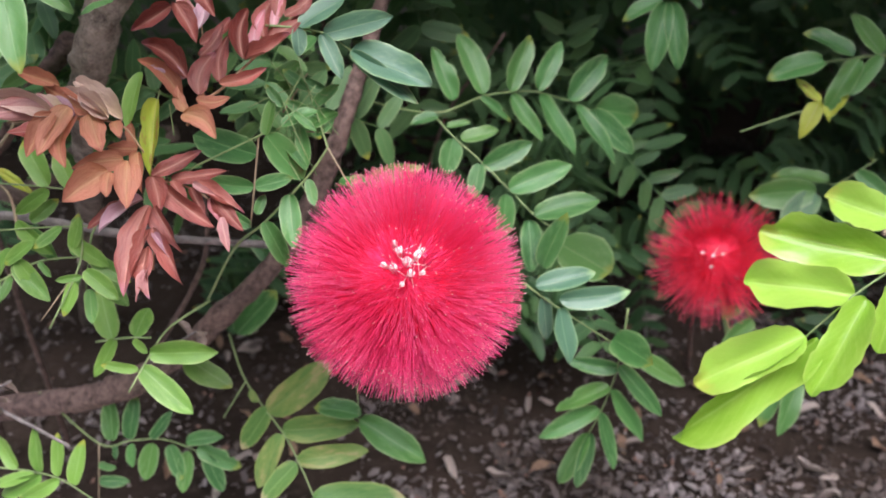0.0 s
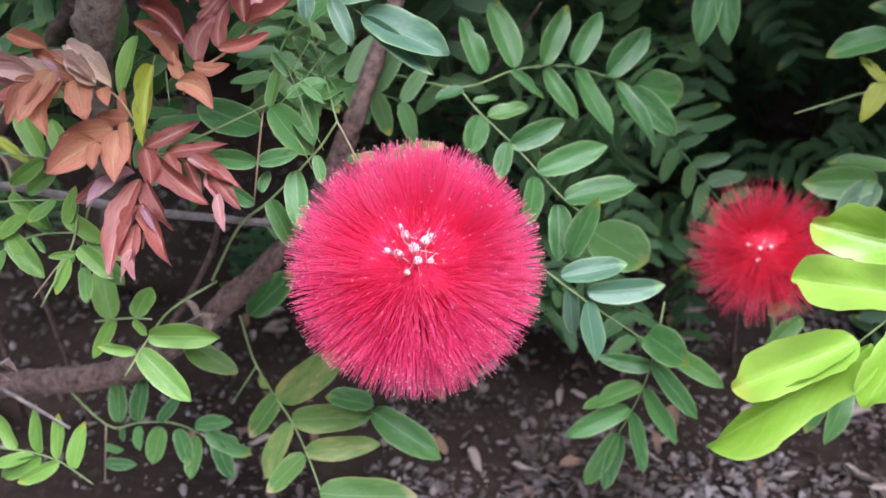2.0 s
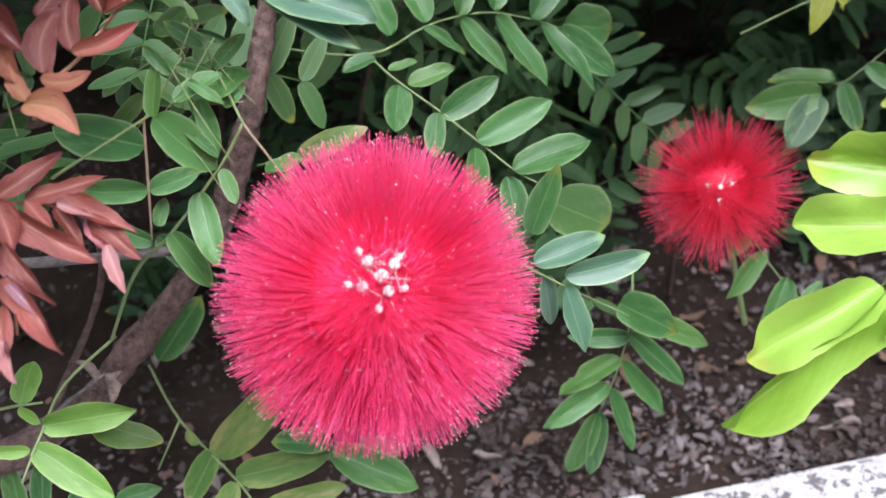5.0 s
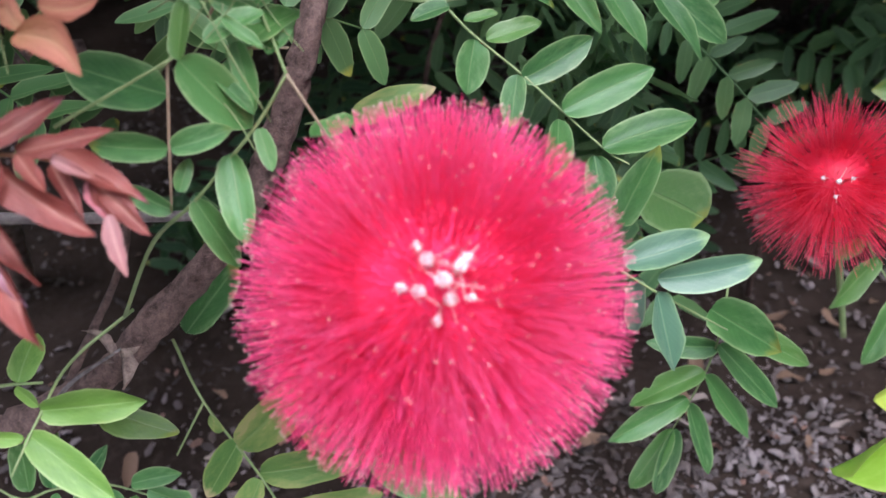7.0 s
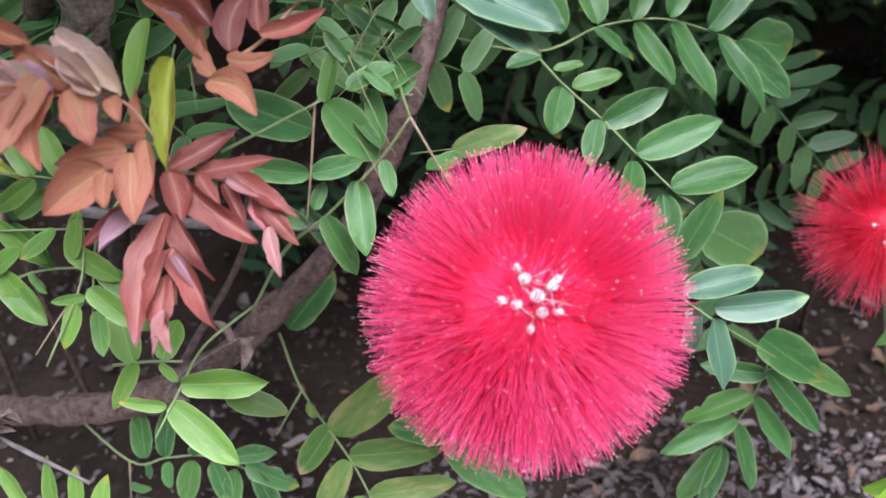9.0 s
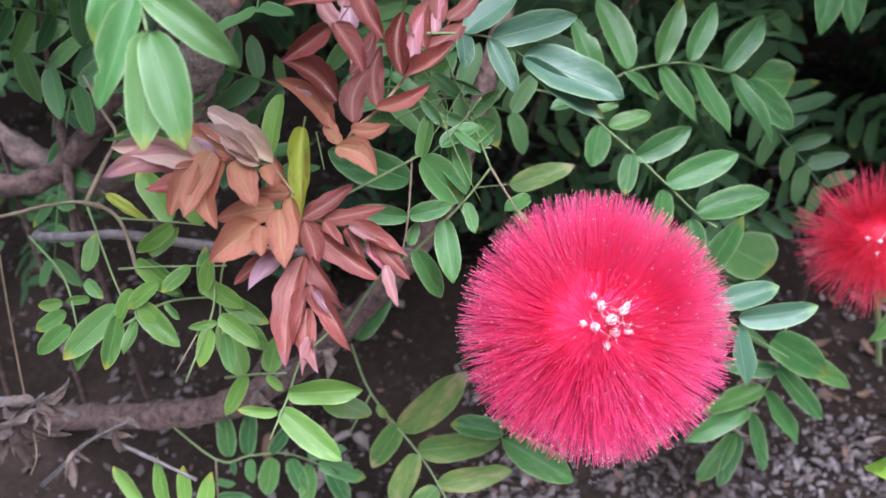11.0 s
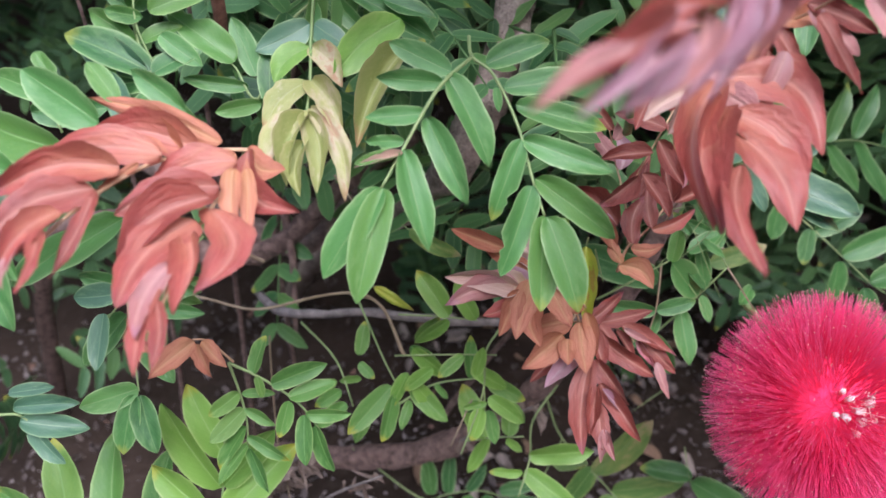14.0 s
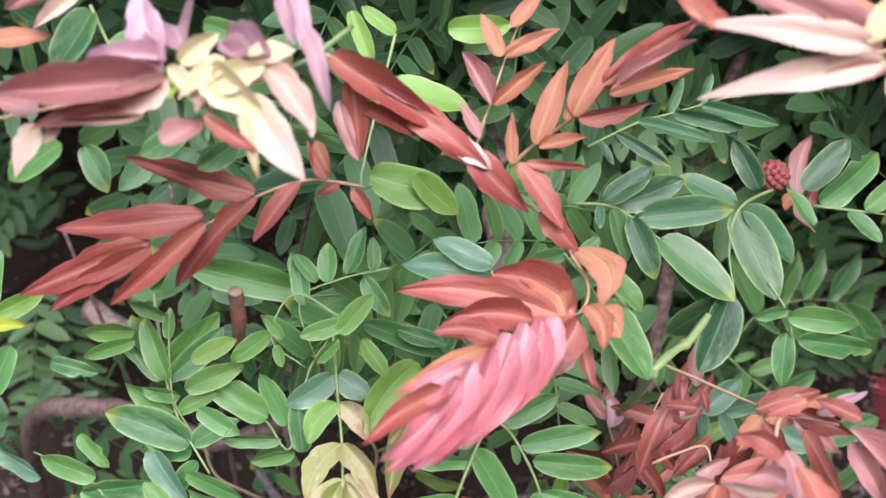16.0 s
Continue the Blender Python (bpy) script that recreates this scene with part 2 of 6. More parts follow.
FILAMENT = filament("filament", (0.99, 0.032, 0.16), (0.99, 0.085, 0.31), (0.99, 0.2, 0.45), 0.0335, 0.5)
FILAMENT_DEEP = filament("filament deep red", (0.98, 0.04, 0.11), (0.97, 0.07, 0.15), (0.98, 0.15, 0.27), 0.0285, 0.45)
TUBE_WHITE = plain("floret white", (0.9, 0.85, 0.85), (0.95, 0.93, 0.92), 60, 0.45, 0.1, 0.0001, 0.2)
ANTHER = plain("anther", (0.9, 0.52, 0.46), (0.95, 0.76, 0.66), 900, 0.5, 0.1, 0.0001)
# saturated red for an added ball that brightens the gaps between filaments
CORE_FILL = plain("bright core filler", (0.98, 0.035, 0.14), (0.98, 0.07, 0.21), 260, 1.0, 0.0, 0.0001)
BUD = plain("bud", (0.17, 0.03, 0.03), (0.34, 0.08, 0.07), 140, 0.6, 0.3, 0.0003)


# ---- building blocks ----
def part(name, verts, faces, material, parent, label="", uvs=None, smooth=True):
    """One mesh object under a thing or a part."""
    me = bpy.data.meshes.new(name)
    me.from_pydata([tuple(v) for v in verts], [], faces)
    if smooth:
        me.polygons.foreach_set("use_smooth", [True] * len(me.polygons))
    if uvs is not None:
        layer = me.uv_layers.new(name="UVMap")
        idx = np.empty(len(me.loops), dtype=np.int32)
        me.loops.foreach_get("vertex_index", idx)
        layer.data.foreach_set("uv", np.asarray(uvs, dtype=np.float32)[idx].ravel())
    me.materials.append(material)
    ob = new(name, me)
    ob.parent = parent
    return tagged(ob, label)


def smooth_line(pts, steps=5):
    """Catmull-Rom through the points."""
    p = [np.array(q, float) for q in pts]
    if len(p) < 3:
        return [p[0] + (p[1] - p[0]) * k / steps for k in range(steps + 1)]
    p = [2 * p[0] - p[1], *p, 2 * p[-1] - p[-2]]
    out = []
    for i in range(1, len(p) - 2):
        for k in range(steps):
            t = k / steps
            out.append(0.5 * (2 * p[i] + (p[i + 1] - p[i - 1]) * t + (2 * p[i - 1] - 5 * p[i] + 4 * p[i + 1] - p[i + 2]) * t * t + (3 * p[i] - p[i - 1] - 3 * p[i + 1] + p[i + 2]) * t**3))
    return out + [p[-2]]


def tube(line, r0, r1, sides=6, rough=0.0, knots=()):
    """Vertices and faces of a tapered tube along a line, closed at both ends."""
    line = [np.array(q, float) for q in line]
    n, verts, faces = len(line), [], []
    up = np.array((0.3, 0.2, 0.93))
    for i, q in enumerate(line):
        d = line[min(i + 1, n - 1)] - line[max(i - 1, 0)]
        d /= np.linalg.norm(d) + 1e-12
        a = np.cross(d, up)
        a /= np.linalg.norm(a) + 1e-12
        b = np.cross(d, a)
        r = r0 + (r1 - r0) * i / (n - 1)
        for k, size in knots:
            r *= 1 + size * math.exp(-(((i / (n - 1) - k) / 0.025) ** 2))
        for s in range(sides):
            w = 2 * math.pi * s / sides
            rr = r * (1 + rough * (noise.noise(Vector(q) * 120 + Vector((math.cos(w), math.sin(w), 0)) * 1.4) + 0.6 * noise.noise(Vector(q) * 420 + Vector((math.cos(w), math.sin(w), 0)) * 4))) if rough else r
            verts.append(q + rr * (math.cos(w) * a + math.sin(w) * b))
    for i in range(n - 1):
        for s in range(sides):
            t = (s + 1) % sides
            faces.append((i * sides + s, i * sides + t, (i + 1) * sides + t, (i + 1) * sides + s))
    faces += [tuple(range(sides))[::-1], tuple(range((n - 1) * sides, n * sides))]
    return verts, faces


def leaf_mesh(name, kind, seed, rows=9, cols=4, bow=0):
    """A leaf blade one unit long along y and one unit wide: outline, folded midrib, waves and curl."""
    rnd = random.Random(seed)
    curl, fold, wave, sweep = rnd.uniform(-0.05, 0.25), rnd.uniform(0.05, 0.26), rnd.uniform(0.005, 0.035), rnd.uniform(-0.1, 0.1)
    if kind == "young":
        curl, fold, wave, sweep = rnd.uniform(-0.05, 0.26), rnd.uniform(0.3, 0.75), rnd.uniform(0.01, 0.045), rnd.uniform(-0.16, 0.16)
    twist = rnd.uniform(-1.0, 1.0) if kind == "young" else rnd.uniform(-0.3, 0.3)
    if bow:  # sickle-shaped blades
        sweep, twist, curl = 0.46 * bow + rnd.uniform(-0.08, 0.08), twist * 0.6, curl * 0.6
    droop = rnd.choice((-0.9, 0.8, -1.3, 1.1))
    bite = rnd.uniform(0.45, 0.75) if kind == "bitten" else None
    if kind == "ragged":
        wave, fold, curl, bite = rnd.uniform(0.02, 0.05), rnd.uniform(0.35, 0.6), rnd.uniform(0.0, 0.2), rnd.uniform(0.9, 0.97)
    verts, uvs, faces = [], [], []
    for i in range(rows + 1):
        v = 0.5 - 0.5 * math.cos(math.pi * i / rows)
        if kind == "young":
            w = 1.7 * (v ** 0.45) * (1 - v) ** 0.78 * (1 + 0.06 * math.sin(19 * v + seed) + 0.04 * math.sin(43 * v + 2 * seed))
        elif kind == "ragged":  # broadest past the middle, with a blunt notched end
            w = (1 - abs(2 * v - 1) ** 3.4) ** 0.55 * (0.84 + 0.2 * v)
        else:
            w = (1 - abs(2 * v**0.84 - 1) ** 2.6) ** (0.56 + 0.24 * v)
        w = max(w, 0.03)
        for j in range(cols + 1):
            u = j / cols
            side = 2 * u - 1
            lop = 1.08 if side > 0 else 0.92
            x = side * 0.5 * w * lop * (1 + 0.035 * math.sin(7 * v + seed + side) + 0.02 * math.sin(17 * v + 2 * seed))
            if kind == "ragged":
                x *= 1 + 0.035 * math.sin(37 * v + 3 * side + seed) + 0.025 * math.sin(61 * v + seed)
            if bite and side > 0:
                x *= 1 - 0.5 * math.exp(-(((v - bite) / 0.06) ** 2)) - 0.3 * math.exp(-(((v - bite - 0.13) / 0.04) ** 2))
            pleat = 0.012 * math.sin(26 * v - 9 * abs(side) + seed) * abs(side) * w if kind == "young" else 0.0
            dish = 0.5 * side * side * droop + 0.75 * abs(side) if kind == "young" else abs(side)
            z = pleat + fold * dish * w * 0.35 - curl * v * v + wave * math.sin(9 * v + 2.5 * side + seed) * abs(side)
            bend = twist * (v - 0.3)
            verts.append((x * math.cos(bend) + sweep * math.sin(math.pi * v) * 0.5, v, z + x * 0.4 * math.sin(bend)))
            uvs.append((u, v))
    for i in range(rows):
        for j in range(cols):
            a = i * (cols + 1) + j
            faces.append((a, a + 1, a + cols + 2, a + cols + 1))
    return verts, faces, uvs


BLADES = {}


def blade(mat, i, bow=0):
    """Shared leaf meshes, a few shapes for each leaf colour."""
    if (mat, i, bow) not in BLADES:
        kind = "young" if mat in ("red", "wine", "rose", "lilac", "orange", "blush", "cream", "olive", "yellow", "pink") else "mature"
        if mat in ("blotched", "green") and i == 6:
            kind = "bitten"
        if mat == "chartreuse":
            kind = "ragged"
        v, f, uv = leaf_mesh("blade", kind, 31 * i + len(mat), *((24, 6) if kind in ("bitten", "ragged") else (16, 6) if kind == "young" else (10, 4)), bow)
        me = bpy.data.meshes.new("leaflet")
        me.from_pydata(v, [], f)
        me.polygons.foreach_set("use_smooth", [True] * len(me.polygons))
        layer = me.uv_layers.new(name="UVMap")
        idx = np.empty(len(me.loops), dtype=np.int32)
        me.loops.foreach_get("vertex_index", idx)
        layer.data.foreach_set("uv", np.asarray(uv, dtype=np.float32)[idx].ravel())
        me.materials.append(MATS[mat])
        BLADES[mat, i, bow] = me
    return BLADES[mat, i, bow]


OUT = Vector((0.0, -0.8, 0.6))  # from the shrub towards the open side and the light
UNIT = 0.0001  # the places below are in tenths of a millimetre
CATEGORY = {"compound_leaf": "leaf", "single_leaf": "leaf", "red_shoot": "shoot", "pale_shoot": "shoot", "bare_twig": "twig"}
dice = random.Random(5)


def spray(name, mat, label, thick, *pts):
    """A leaf or shoot: an Empty at its base with its stalk; leaflets are added by leaf()."""
    p = [Vector(q) * UNIT for q in pts]
    thing = new(name)
    thing.empty_display_size = 0.01
    thing.location = p[0]
    thing["leaf_material"] = mat
    tagged(thing, label, CATEGORY[name], "foliage of the shrub")
    stalk_mat = STALK["red"] if mat in ("red", "wine", "rose", "orange", "pink") else STALK["green"]
    thick *= 0.5 if thick > 0.65 else 0.75
    sink = OUT * (0.0034 if mat in ("red", "wine", "rose", "orange", "blush", "cream", "pink") else 0.0)
    line = smooth_line([q - p[0] - sink for q in p])
    part("stalk", *tube(line, thick * 0.001, thick * 0.0006, 6), stalk_mat, thing)
    return thing


def twig(thing, thick, *pts):
    p = [Vector(q) * UNIT - thing.location for q in pts]
    part("twig", *tube(smooth_line(p), thick * 0.0009, thick * 0.0006, 6), STALK["brown" if thick < 0.42 and not thing.name.startswith("bare") else "green"], thing)


def leaf(thing, base, tip, width, mat="", bow=0):
    """One leaflet from base to tip, its face towards the light with some chance in it. bow: how far it curves sideways."""
    a, b = Vector(base) * UNIT, Vector(tip) * UNIT
    along = b - a
    long = along.length
    y = along.normalized()
    z = (OUT - OUT.dot(y) * y).normalized()
    turn = Matrix.Rotation(radians(dice.uniform(-11, 11) if bow else dice.uniform(-24, 24)), 3, y)
    z = turn @ z
    x = y.cross(z)
    mat = mat or thing["leaf_material"]
    w = width * long * ((1.48 if bow else 1.26) if mat in ("red", "wine", "rose", "lilac", "orange", "blush", "cream", "olive", "pink") else 1.0)
    s = -1 if dice.random() < 0.5 else 1
    ob = new("leaflet", blade(mat, dice.choice((0, 1, 2, 3, 4, 5, 0, 1, 2, 3, 4, 5, 6)), bow * s))
    ob.parent = thing
    m = Matrix((x * w * s, y * long, z * long)).transposed().to_4x4()
    lift = 0.001 if mat in ("red", "wine", "rose", "lilac", "orange", "blush", "cream", "pink") else 0.0002
    m.translation = a - thing.location + OUT * lift
    ob.matrix_basis = m
    return ob


# ---- the ground and what closes the place ----
def ground_height(x, y):
    return 0.006 * noise.noise(Vector((x * 9, y * 9, 0))) + 0.003 * noise.noise(Vector((x * 40, y * 40, 3)))


def soil_material():
    m = Nodes("soil")
    where = m.add("TexCoord").outputs["Object"]
    a, b, c = m.noise(14, 6, where), m.noise(160, 4, where), m.noise(2.0, 3, where)
    colour = m.mix(m.step(a.outputs[0], 0.35, 0.65), (0.019, 0.013, 0.01), (0.047, 0.032, 0.025))
    colour = m.mix(m.step(b.outputs[0], 0.5, 0.75, 0, 0.6), colour, (0.07, 0.053, 0.044))
    colour = m.mix(m.step(c.outputs[0], 0.4, 0.6, 0, 0.4), colour, (0.05, 0.036, 0.03))
    n = m.add("Bump", Strength=0.8, Distance=0.003, Height=m.math("ADD", a.outputs[0], b.outputs[0]))
    return m.done(m.add("BsdfPrincipled", Base_Color=colour, Roughness=0.95, Specular_IOR_Level=0.1, Normal=n.outputs[0]).outputs[0])


def build_ground():
    near = np.linspace(-0.9, 0.9, 61)
    lines = np.concatenate(([-60, -15, -4, -1.6], near, [1.6, 4, 15, 60]))
    n = len(lines)
    verts = [(x, y + 0.4, ground_height(x, y) if abs(x) < 1 and abs(y) < 1 else 0) for y in lines for x in lines]
    faces = [(j * n + i, j * n + i + 1, (j + 1) * n + i + 1, (j + 1) * n + i) for j in range(n - 1) for i in range(n - 1)]
    ob = part("ground", verts, faces, soil_material(), None)
    tagged(ob, "dark brown garden soil under the shrub, with mulch", "ground", kind="structure")


build_ground()


def granite():
    m = Nodes("speckled stone")
    where = m.add("TexCoord").outputs["Object"]
    f = m.noise(60, 4, where)
    blot = m.noise(210, 3, where, 0.6).outputs[0]
    grit = m.noise(900, 2, where).outputs[0]
    colour = m.mix(m.step(grit, 0.35, 0.65), (0.5, 0.48, 0.48), (0.72, 0.7, 0.69))
    colour = m.mix(m.step(blot, 0.545, 0.575), colour, (0.17, 0.15, 0.155))
    colour = m.mix(m.step(f.outputs[0], 0.6, 0.72, 0.0, 0.5), colour, (0.42, 0.36, 0.34))
    n = m.add("Bump", Strength=0.3, Distance=0.001, Height=f.outputs[0])
    return m.done(m.add("BsdfPrincipled", Base_Color=colour, Roughness=0.5, Normal=n.outputs[0]).outputs[0])


def bevelled_box(name, size, bevel, material, parent, matrix, label=""):
    bm = bmesh.new()
    bmesh.ops.create_cube(bm, size=1.0)
    bmesh.ops.scale(bm, vec=size, verts=bm.verts)
    bmesh.ops.bevel(bm, geom=bm.edges[:], offset=bevel, segments=2, affect="EDGES")
    me = bpy.data.meshes.new(name)
    bm.to_mesh(me)
    bm.free()
    me.materials.append(material)
    ob = new(name, me)
    ob.parent = parent
    ob.matrix_basis = matrix
    return tagged(ob, label)


STONE = granite()
KERB = tagged(new("kerb"), "pale speckled granite kerb along the planting bed", "kerb", kind="structure")
KERB.location = (0.15, 0.248, 0.0)
for i in range(-2, 4):
    bevelled_box("kerb_stone", (0.497, 0.12, 0.09), 0.004, STONE, KERB, pose(0.5 * i + 0.2, 0.0 + 0.03 * i, -0.017, 0, 0, 4))

# added walls: one backs the foliage against bright sky, three unseen ones cut sky light
WALL = bevelled_box("wall_north", (5.0, 0.12, 1.9), 0.01, plain("render coat", (0.16, 0.15, 0.14), (0.24, 0.22, 0.2), 6, 0.9, 0.5, 0.002), None, pose(0, 1.25, 0.93))
tagged(WALL, "plain dark backing wall, added to hide the sky behind the shrub", "wall", kind="structure")
for side, size, place in (("wall_south", (5.0, 0.12, 2.1), (0, -1.6, 1.03)), ("wall_east", (0.12, 2.7, 2.1), (2.44, -0.18, 1.03)), ("wall_west", (0.12, 2.7, 2.1), (-2.44, -0.18, 1.03))):
    ob = bevelled_box(side, size, 0.01, WALL.data.materials[0], None, pose(*place))
    tagged(ob, "unseen plain dark wall, added to block low sky light", "wall", kind="structure")


# ---- leaf litter ----
def chip_mesh(seed):
    rnd = random.Random(seed)
    n = 6
    top = [(math.cos(2 * math.pi * k / n) * rnd.uniform(0.3, 0.55), math.sin(2 * math.pi * k / n) * rnd.uniform(0.14, 0.3), rnd.uniform(-0.06, 0.1)) for k in range(n)]
    verts = [(0, 0, 0.08)] + top + [(x * 0.9, y * 0.9, z - 0.07) for x, y, z in top]
    faces = [(0, 1 + k, 1 + (k + 1) % n) for k in range(n)] + [(1 + k, 1 + n + k, 1 + n + (k + 1) % n, 1 + (k + 1) % n) for k in range(n)]
    return np.array(verts), faces


def litter_material():
    m = Nodes("litter")
    chance = m.add("NewGeometry").outputs["Random Per Island"]
    where = m.add("TexCoord").outputs["Object"]
    a = m.noise(220, 4, where)
    patch = m.noise(11, 3, where).outputs[0]
    pale = m.mix(chance, (0.075, 0.058, 0.057), (0.33, 0.28, 0.28))
    dark = m.mix(chance, (0.03, 0.022, 0.02), (0.12, 0.09, 0.083))
    colour = m.mix(m.step(patch, 0.42, 0.56), dark, pale)
    colour = m.mix(m.step(m.math("FRACT", m.math("MULTIPLY", chance, 9.7)), 0.95, 0.97), colour, (0.22, 0.12, 0.09))
    colour = m.mix(m.step(a.outputs[0], 0.45, 0.7, 0, 0.5), colour, (0.1, 0.07, 0.055))
    n = m.add("Bump", Strength=0.6, Distance=0.0008, Height=a.outputs[0])
    return m.done(m.add("BsdfPrincipled", Base_Color=colour, Roughness=0.85, Normal=n.outputs[0]).outputs[0])


def build_litter():
    rnd = random.Random(11)
    shapes = [chip_mesh(k) for k in range(8)]
    verts, faces, count = [], [], 0
    for k in range(44000):
        x, y = rnd.uniform(-0.45, 0.6), 0.315 + 0.55 * rnd.random() ** 1.4
        if noise.noise(Vector((x * 13, y * 13, 3.0))) < -0.02 and rnd.random() < 0.75:
            continue
        if x < -0.04 and rnd.random() < 0.75:  # barer, darker soil under the branches
            continue
        v, f = shapes[k % 8]
        size = rnd.choice((0.002, 0.0026, 0.0034, 0.0042, 0.0055, 0.008))
        turn = np.array(Euler((rnd.gauss(0, 0.45), rnd.gauss(0, 0.45), rnd.uniform(0, 6.28))).to_matrix())
        verts.append((v * size) @ turn.T + np.array((x, y, ground_height(x, y - 0.4) + 0.001 + 0.004 * rnd.random())))
        faces += [tuple(i + count for i in q) for q in f]
        count += len(v)
    ob = part("leaf_litter", np.concatenate(verts), faces, litter_material(), None, smooth=False)
    tagged(ob, "grey-brown wood chips and crumbled dry leaves on the soil", "litter", kind="stuff")


build_litter()


def build_dry_leaves():
    rnd = random.Random(23)
    mats = [plain("dry leaf brown", (0.16, 0.09, 0.06), (0.3, 0.2, 0.14), 80, 0.8, 0.5, 0.0005), plain("dry leaf grey", (0.24, 0.19, 0.17), (0.42, 0.35, 0.32), 80, 0.85, 0.5, 0.0005)]
    meshes = []
    for k in range(4):
        v, f, uv = leaf_mesh("dry", "young", 77 + k, 7, 4)
        me = bpy.data.meshes.new("dry_leaf")
        me.from_pydata([(x * 0.5, y, z + 0.25 * x * x * (1 if k % 2 else -1) + 0.12 * math.sin(5 * y + k)) for x, y, z in v], [], f)
        me.polygons.foreach_set("use_smooth", [True] * len(me.polygons))
        me.materials.append(mats[k % 2])
        meshes.append(me)
    for k in range(150):
        x, y = rnd.uniform(-0.15, 0.35), 0.33 + 0.3 * rnd.random()
        ob = new("dry_leaf", meshes[k % 4])
        ob.matrix_world = pose(x, y, ground_height(x, y - 0.4) + 0.005, rnd.gauss(0, 14), rnd.gauss(0, 14), rnd.uniform(0, 360)) @ Matrix.Scale(rnd.uniform(0.009, 0.02), 4)
        tagged(ob, "curled dry leaflet fallen on the mulch", "leaf", "fallen leaves")


build_dry_leaves()


def build_dead_tuft(label, place, count, seed, lean, grow=1.0):
    """Withered leaflets shrivelled round a dead twig."""
    rnd = random.Random(seed)
    tuft = tagged(new("dead_tuft"), label, "dead leaves", "withered clutter in the shrub")
    tuft.location = place
    wood = plain("withered leaf", (0.09, 0.062, 0.052), (0.36, 0.27, 0.23), 240, 0.85, 0.6, 0.0004)
    stem = smooth_line([(-0.03, 0.012, -0.035), (-0.012, 0.004, -0.014), (0, 0, 0), (0.012 + lean, -0.002, 0.012)])
    part("twig", *tube(stem, 0.0009, 0.0004, 6), BARK_GREY, tuft)
    for k in range(count):
        q = np.array(stem[rnd.randrange(len(stem) // 3, len(stem))])
        v, f, uv = leaf_mesh("dead", "young", 300 + seed + k, 9, 4)
        length, bend = rnd.uniform(0.008, 0.016) * grow, rnd.uniform(-1.5, 1.5)
        turn = np.array(Euler((rnd.uniform(-2.6, -0.6), rnd.gauss(0, 0.9), rnd.uniform(0, 6.28))).to_matrix())
        shape = [(0.3 * x * math.cos(3 * x), y - 0.25 * y * y, z + 0.35 * bend * y * y + 0.9 * x * x) for x, y, z in v]
        part("withered_leaf", [q + turn @ (np.array(s) * length) for s in shape], f, wood, tuft)


build_dead_tuft("shrivelled grey-brown leaves caught on a dead twig", (-0.1777, 0.2420, 0.1360), 34, 5, 0.0, 1.25)
build_dead_tuft("small tuft of withered brown leaves", (-0.1563, 0.2381, 0.1287), 12, 9, 0.006, 0.9)
build_dead_tuft("withered leaf stalks tangled above the branch", (-0.1, 0.268, 0.13), 7, 14, 0.004)


# ---- branches ----
def branch(name, label, pts, r0, r1, mat, knots=(), sides=12):
    line = smooth_line(pts, 14)
    base = np.array(pts[0])
    thing = part(name, *tube([q - base for q in line], r0, r1, sides, 0.3, knots), mat, None)
    thing.location = pts[0]
    for k, size in knots:
        i = round(k * (len(line) - 1))
        r = (r0 + (r1 - r0) * k) * 0.75
        q = line[i] - base + np.array((0.3, -0.8, 0.5)) * (r0 + (r1 - r0) * k) * 0.8
        v, f = tube([q + np.array((0.3, -0.8, 0.5)) * r * h for h in (-0.4, 0.0, 0.25, 0.4)], r, r * 0.35, 8, 0.3)
        part("bark_knot", v, f, mat, thing)
    return tagged(thing, label, "branch", "branches of the shrub")


branch("branch", "slanting grey-brown main branch with small knots", [(-0.27, 0.38, -0.01), (-0.215, 0.32, 0.055), (-0.172, 0.288, 0.089), (-0.129, 0.276, 0.105), (-0.1, 0.278, 0.12), (-0.083, 0.28, 0.135), (-0.055, 0.29, 0.162), (-0.042, 0.298, 0.184), (-0.033, 0.303, 0.205), (-0.026, 0.318, 0.226), (-0.014, 0.343, 0.259), (0.01, 0.37, 0.32)], 0.0055, 0.0026, BARK, ((0.47, 0.22), (0.62, 0.18), (0.3, 0.15)))
branch("trunk", "thick rough-barked upright stem in the shrub", [(-0.24, 0.5, -0.01), (-0.19, 0.42, 0.1), (-0.14, 0.33, 0.185), (-0.115, 0.286, 0.23), (-0.102, 0.281, 0.258), (-0.09, 0.3, 0.288), (-0.085, 0.37, 0.33)], 0.006, 0.0058, BARK_ROUGH, ((0.55, 0.16), (0.62, 0.12), (0.7, 0.2)), 20)
branch("branch", "thin bare grey branch crossing behind the leaves", [(-0.2, 0.33, 0.15), (-0.178, 0.285, 0.176), (-0.16, 0.274, 0.183), (-0.142, 0.273, 0.184), (-0.104, 0.276, 0.176), (-0.05, 0.29, 0.165)], 0.0017, 0.0014, BARK_GREY)
branch("branch", "dark stout branch in the shaded interior", [(-0.36, 0.4, -0.01), (-0.31, 0.365, 0.14), (-0.25, 0.33, 0.188), (-0.21, 0.318, 0.178), (-0.185, 0.318, 0.181), (-0.15, 0.312, 0.215), (-0.125, 0.3, 0.24)], 0.0046, 0.0034, BARK, ((0.4, 0.35), (0.5, 0.3), (0.62, 0.35)))
branch("branch", "short dead side branch", [(-0.18, 0.325, 0.2), (-0.176, 0.31, 0.178), (-0.178, 0.3, 0.145)], 0.002, 0.001, BARK)
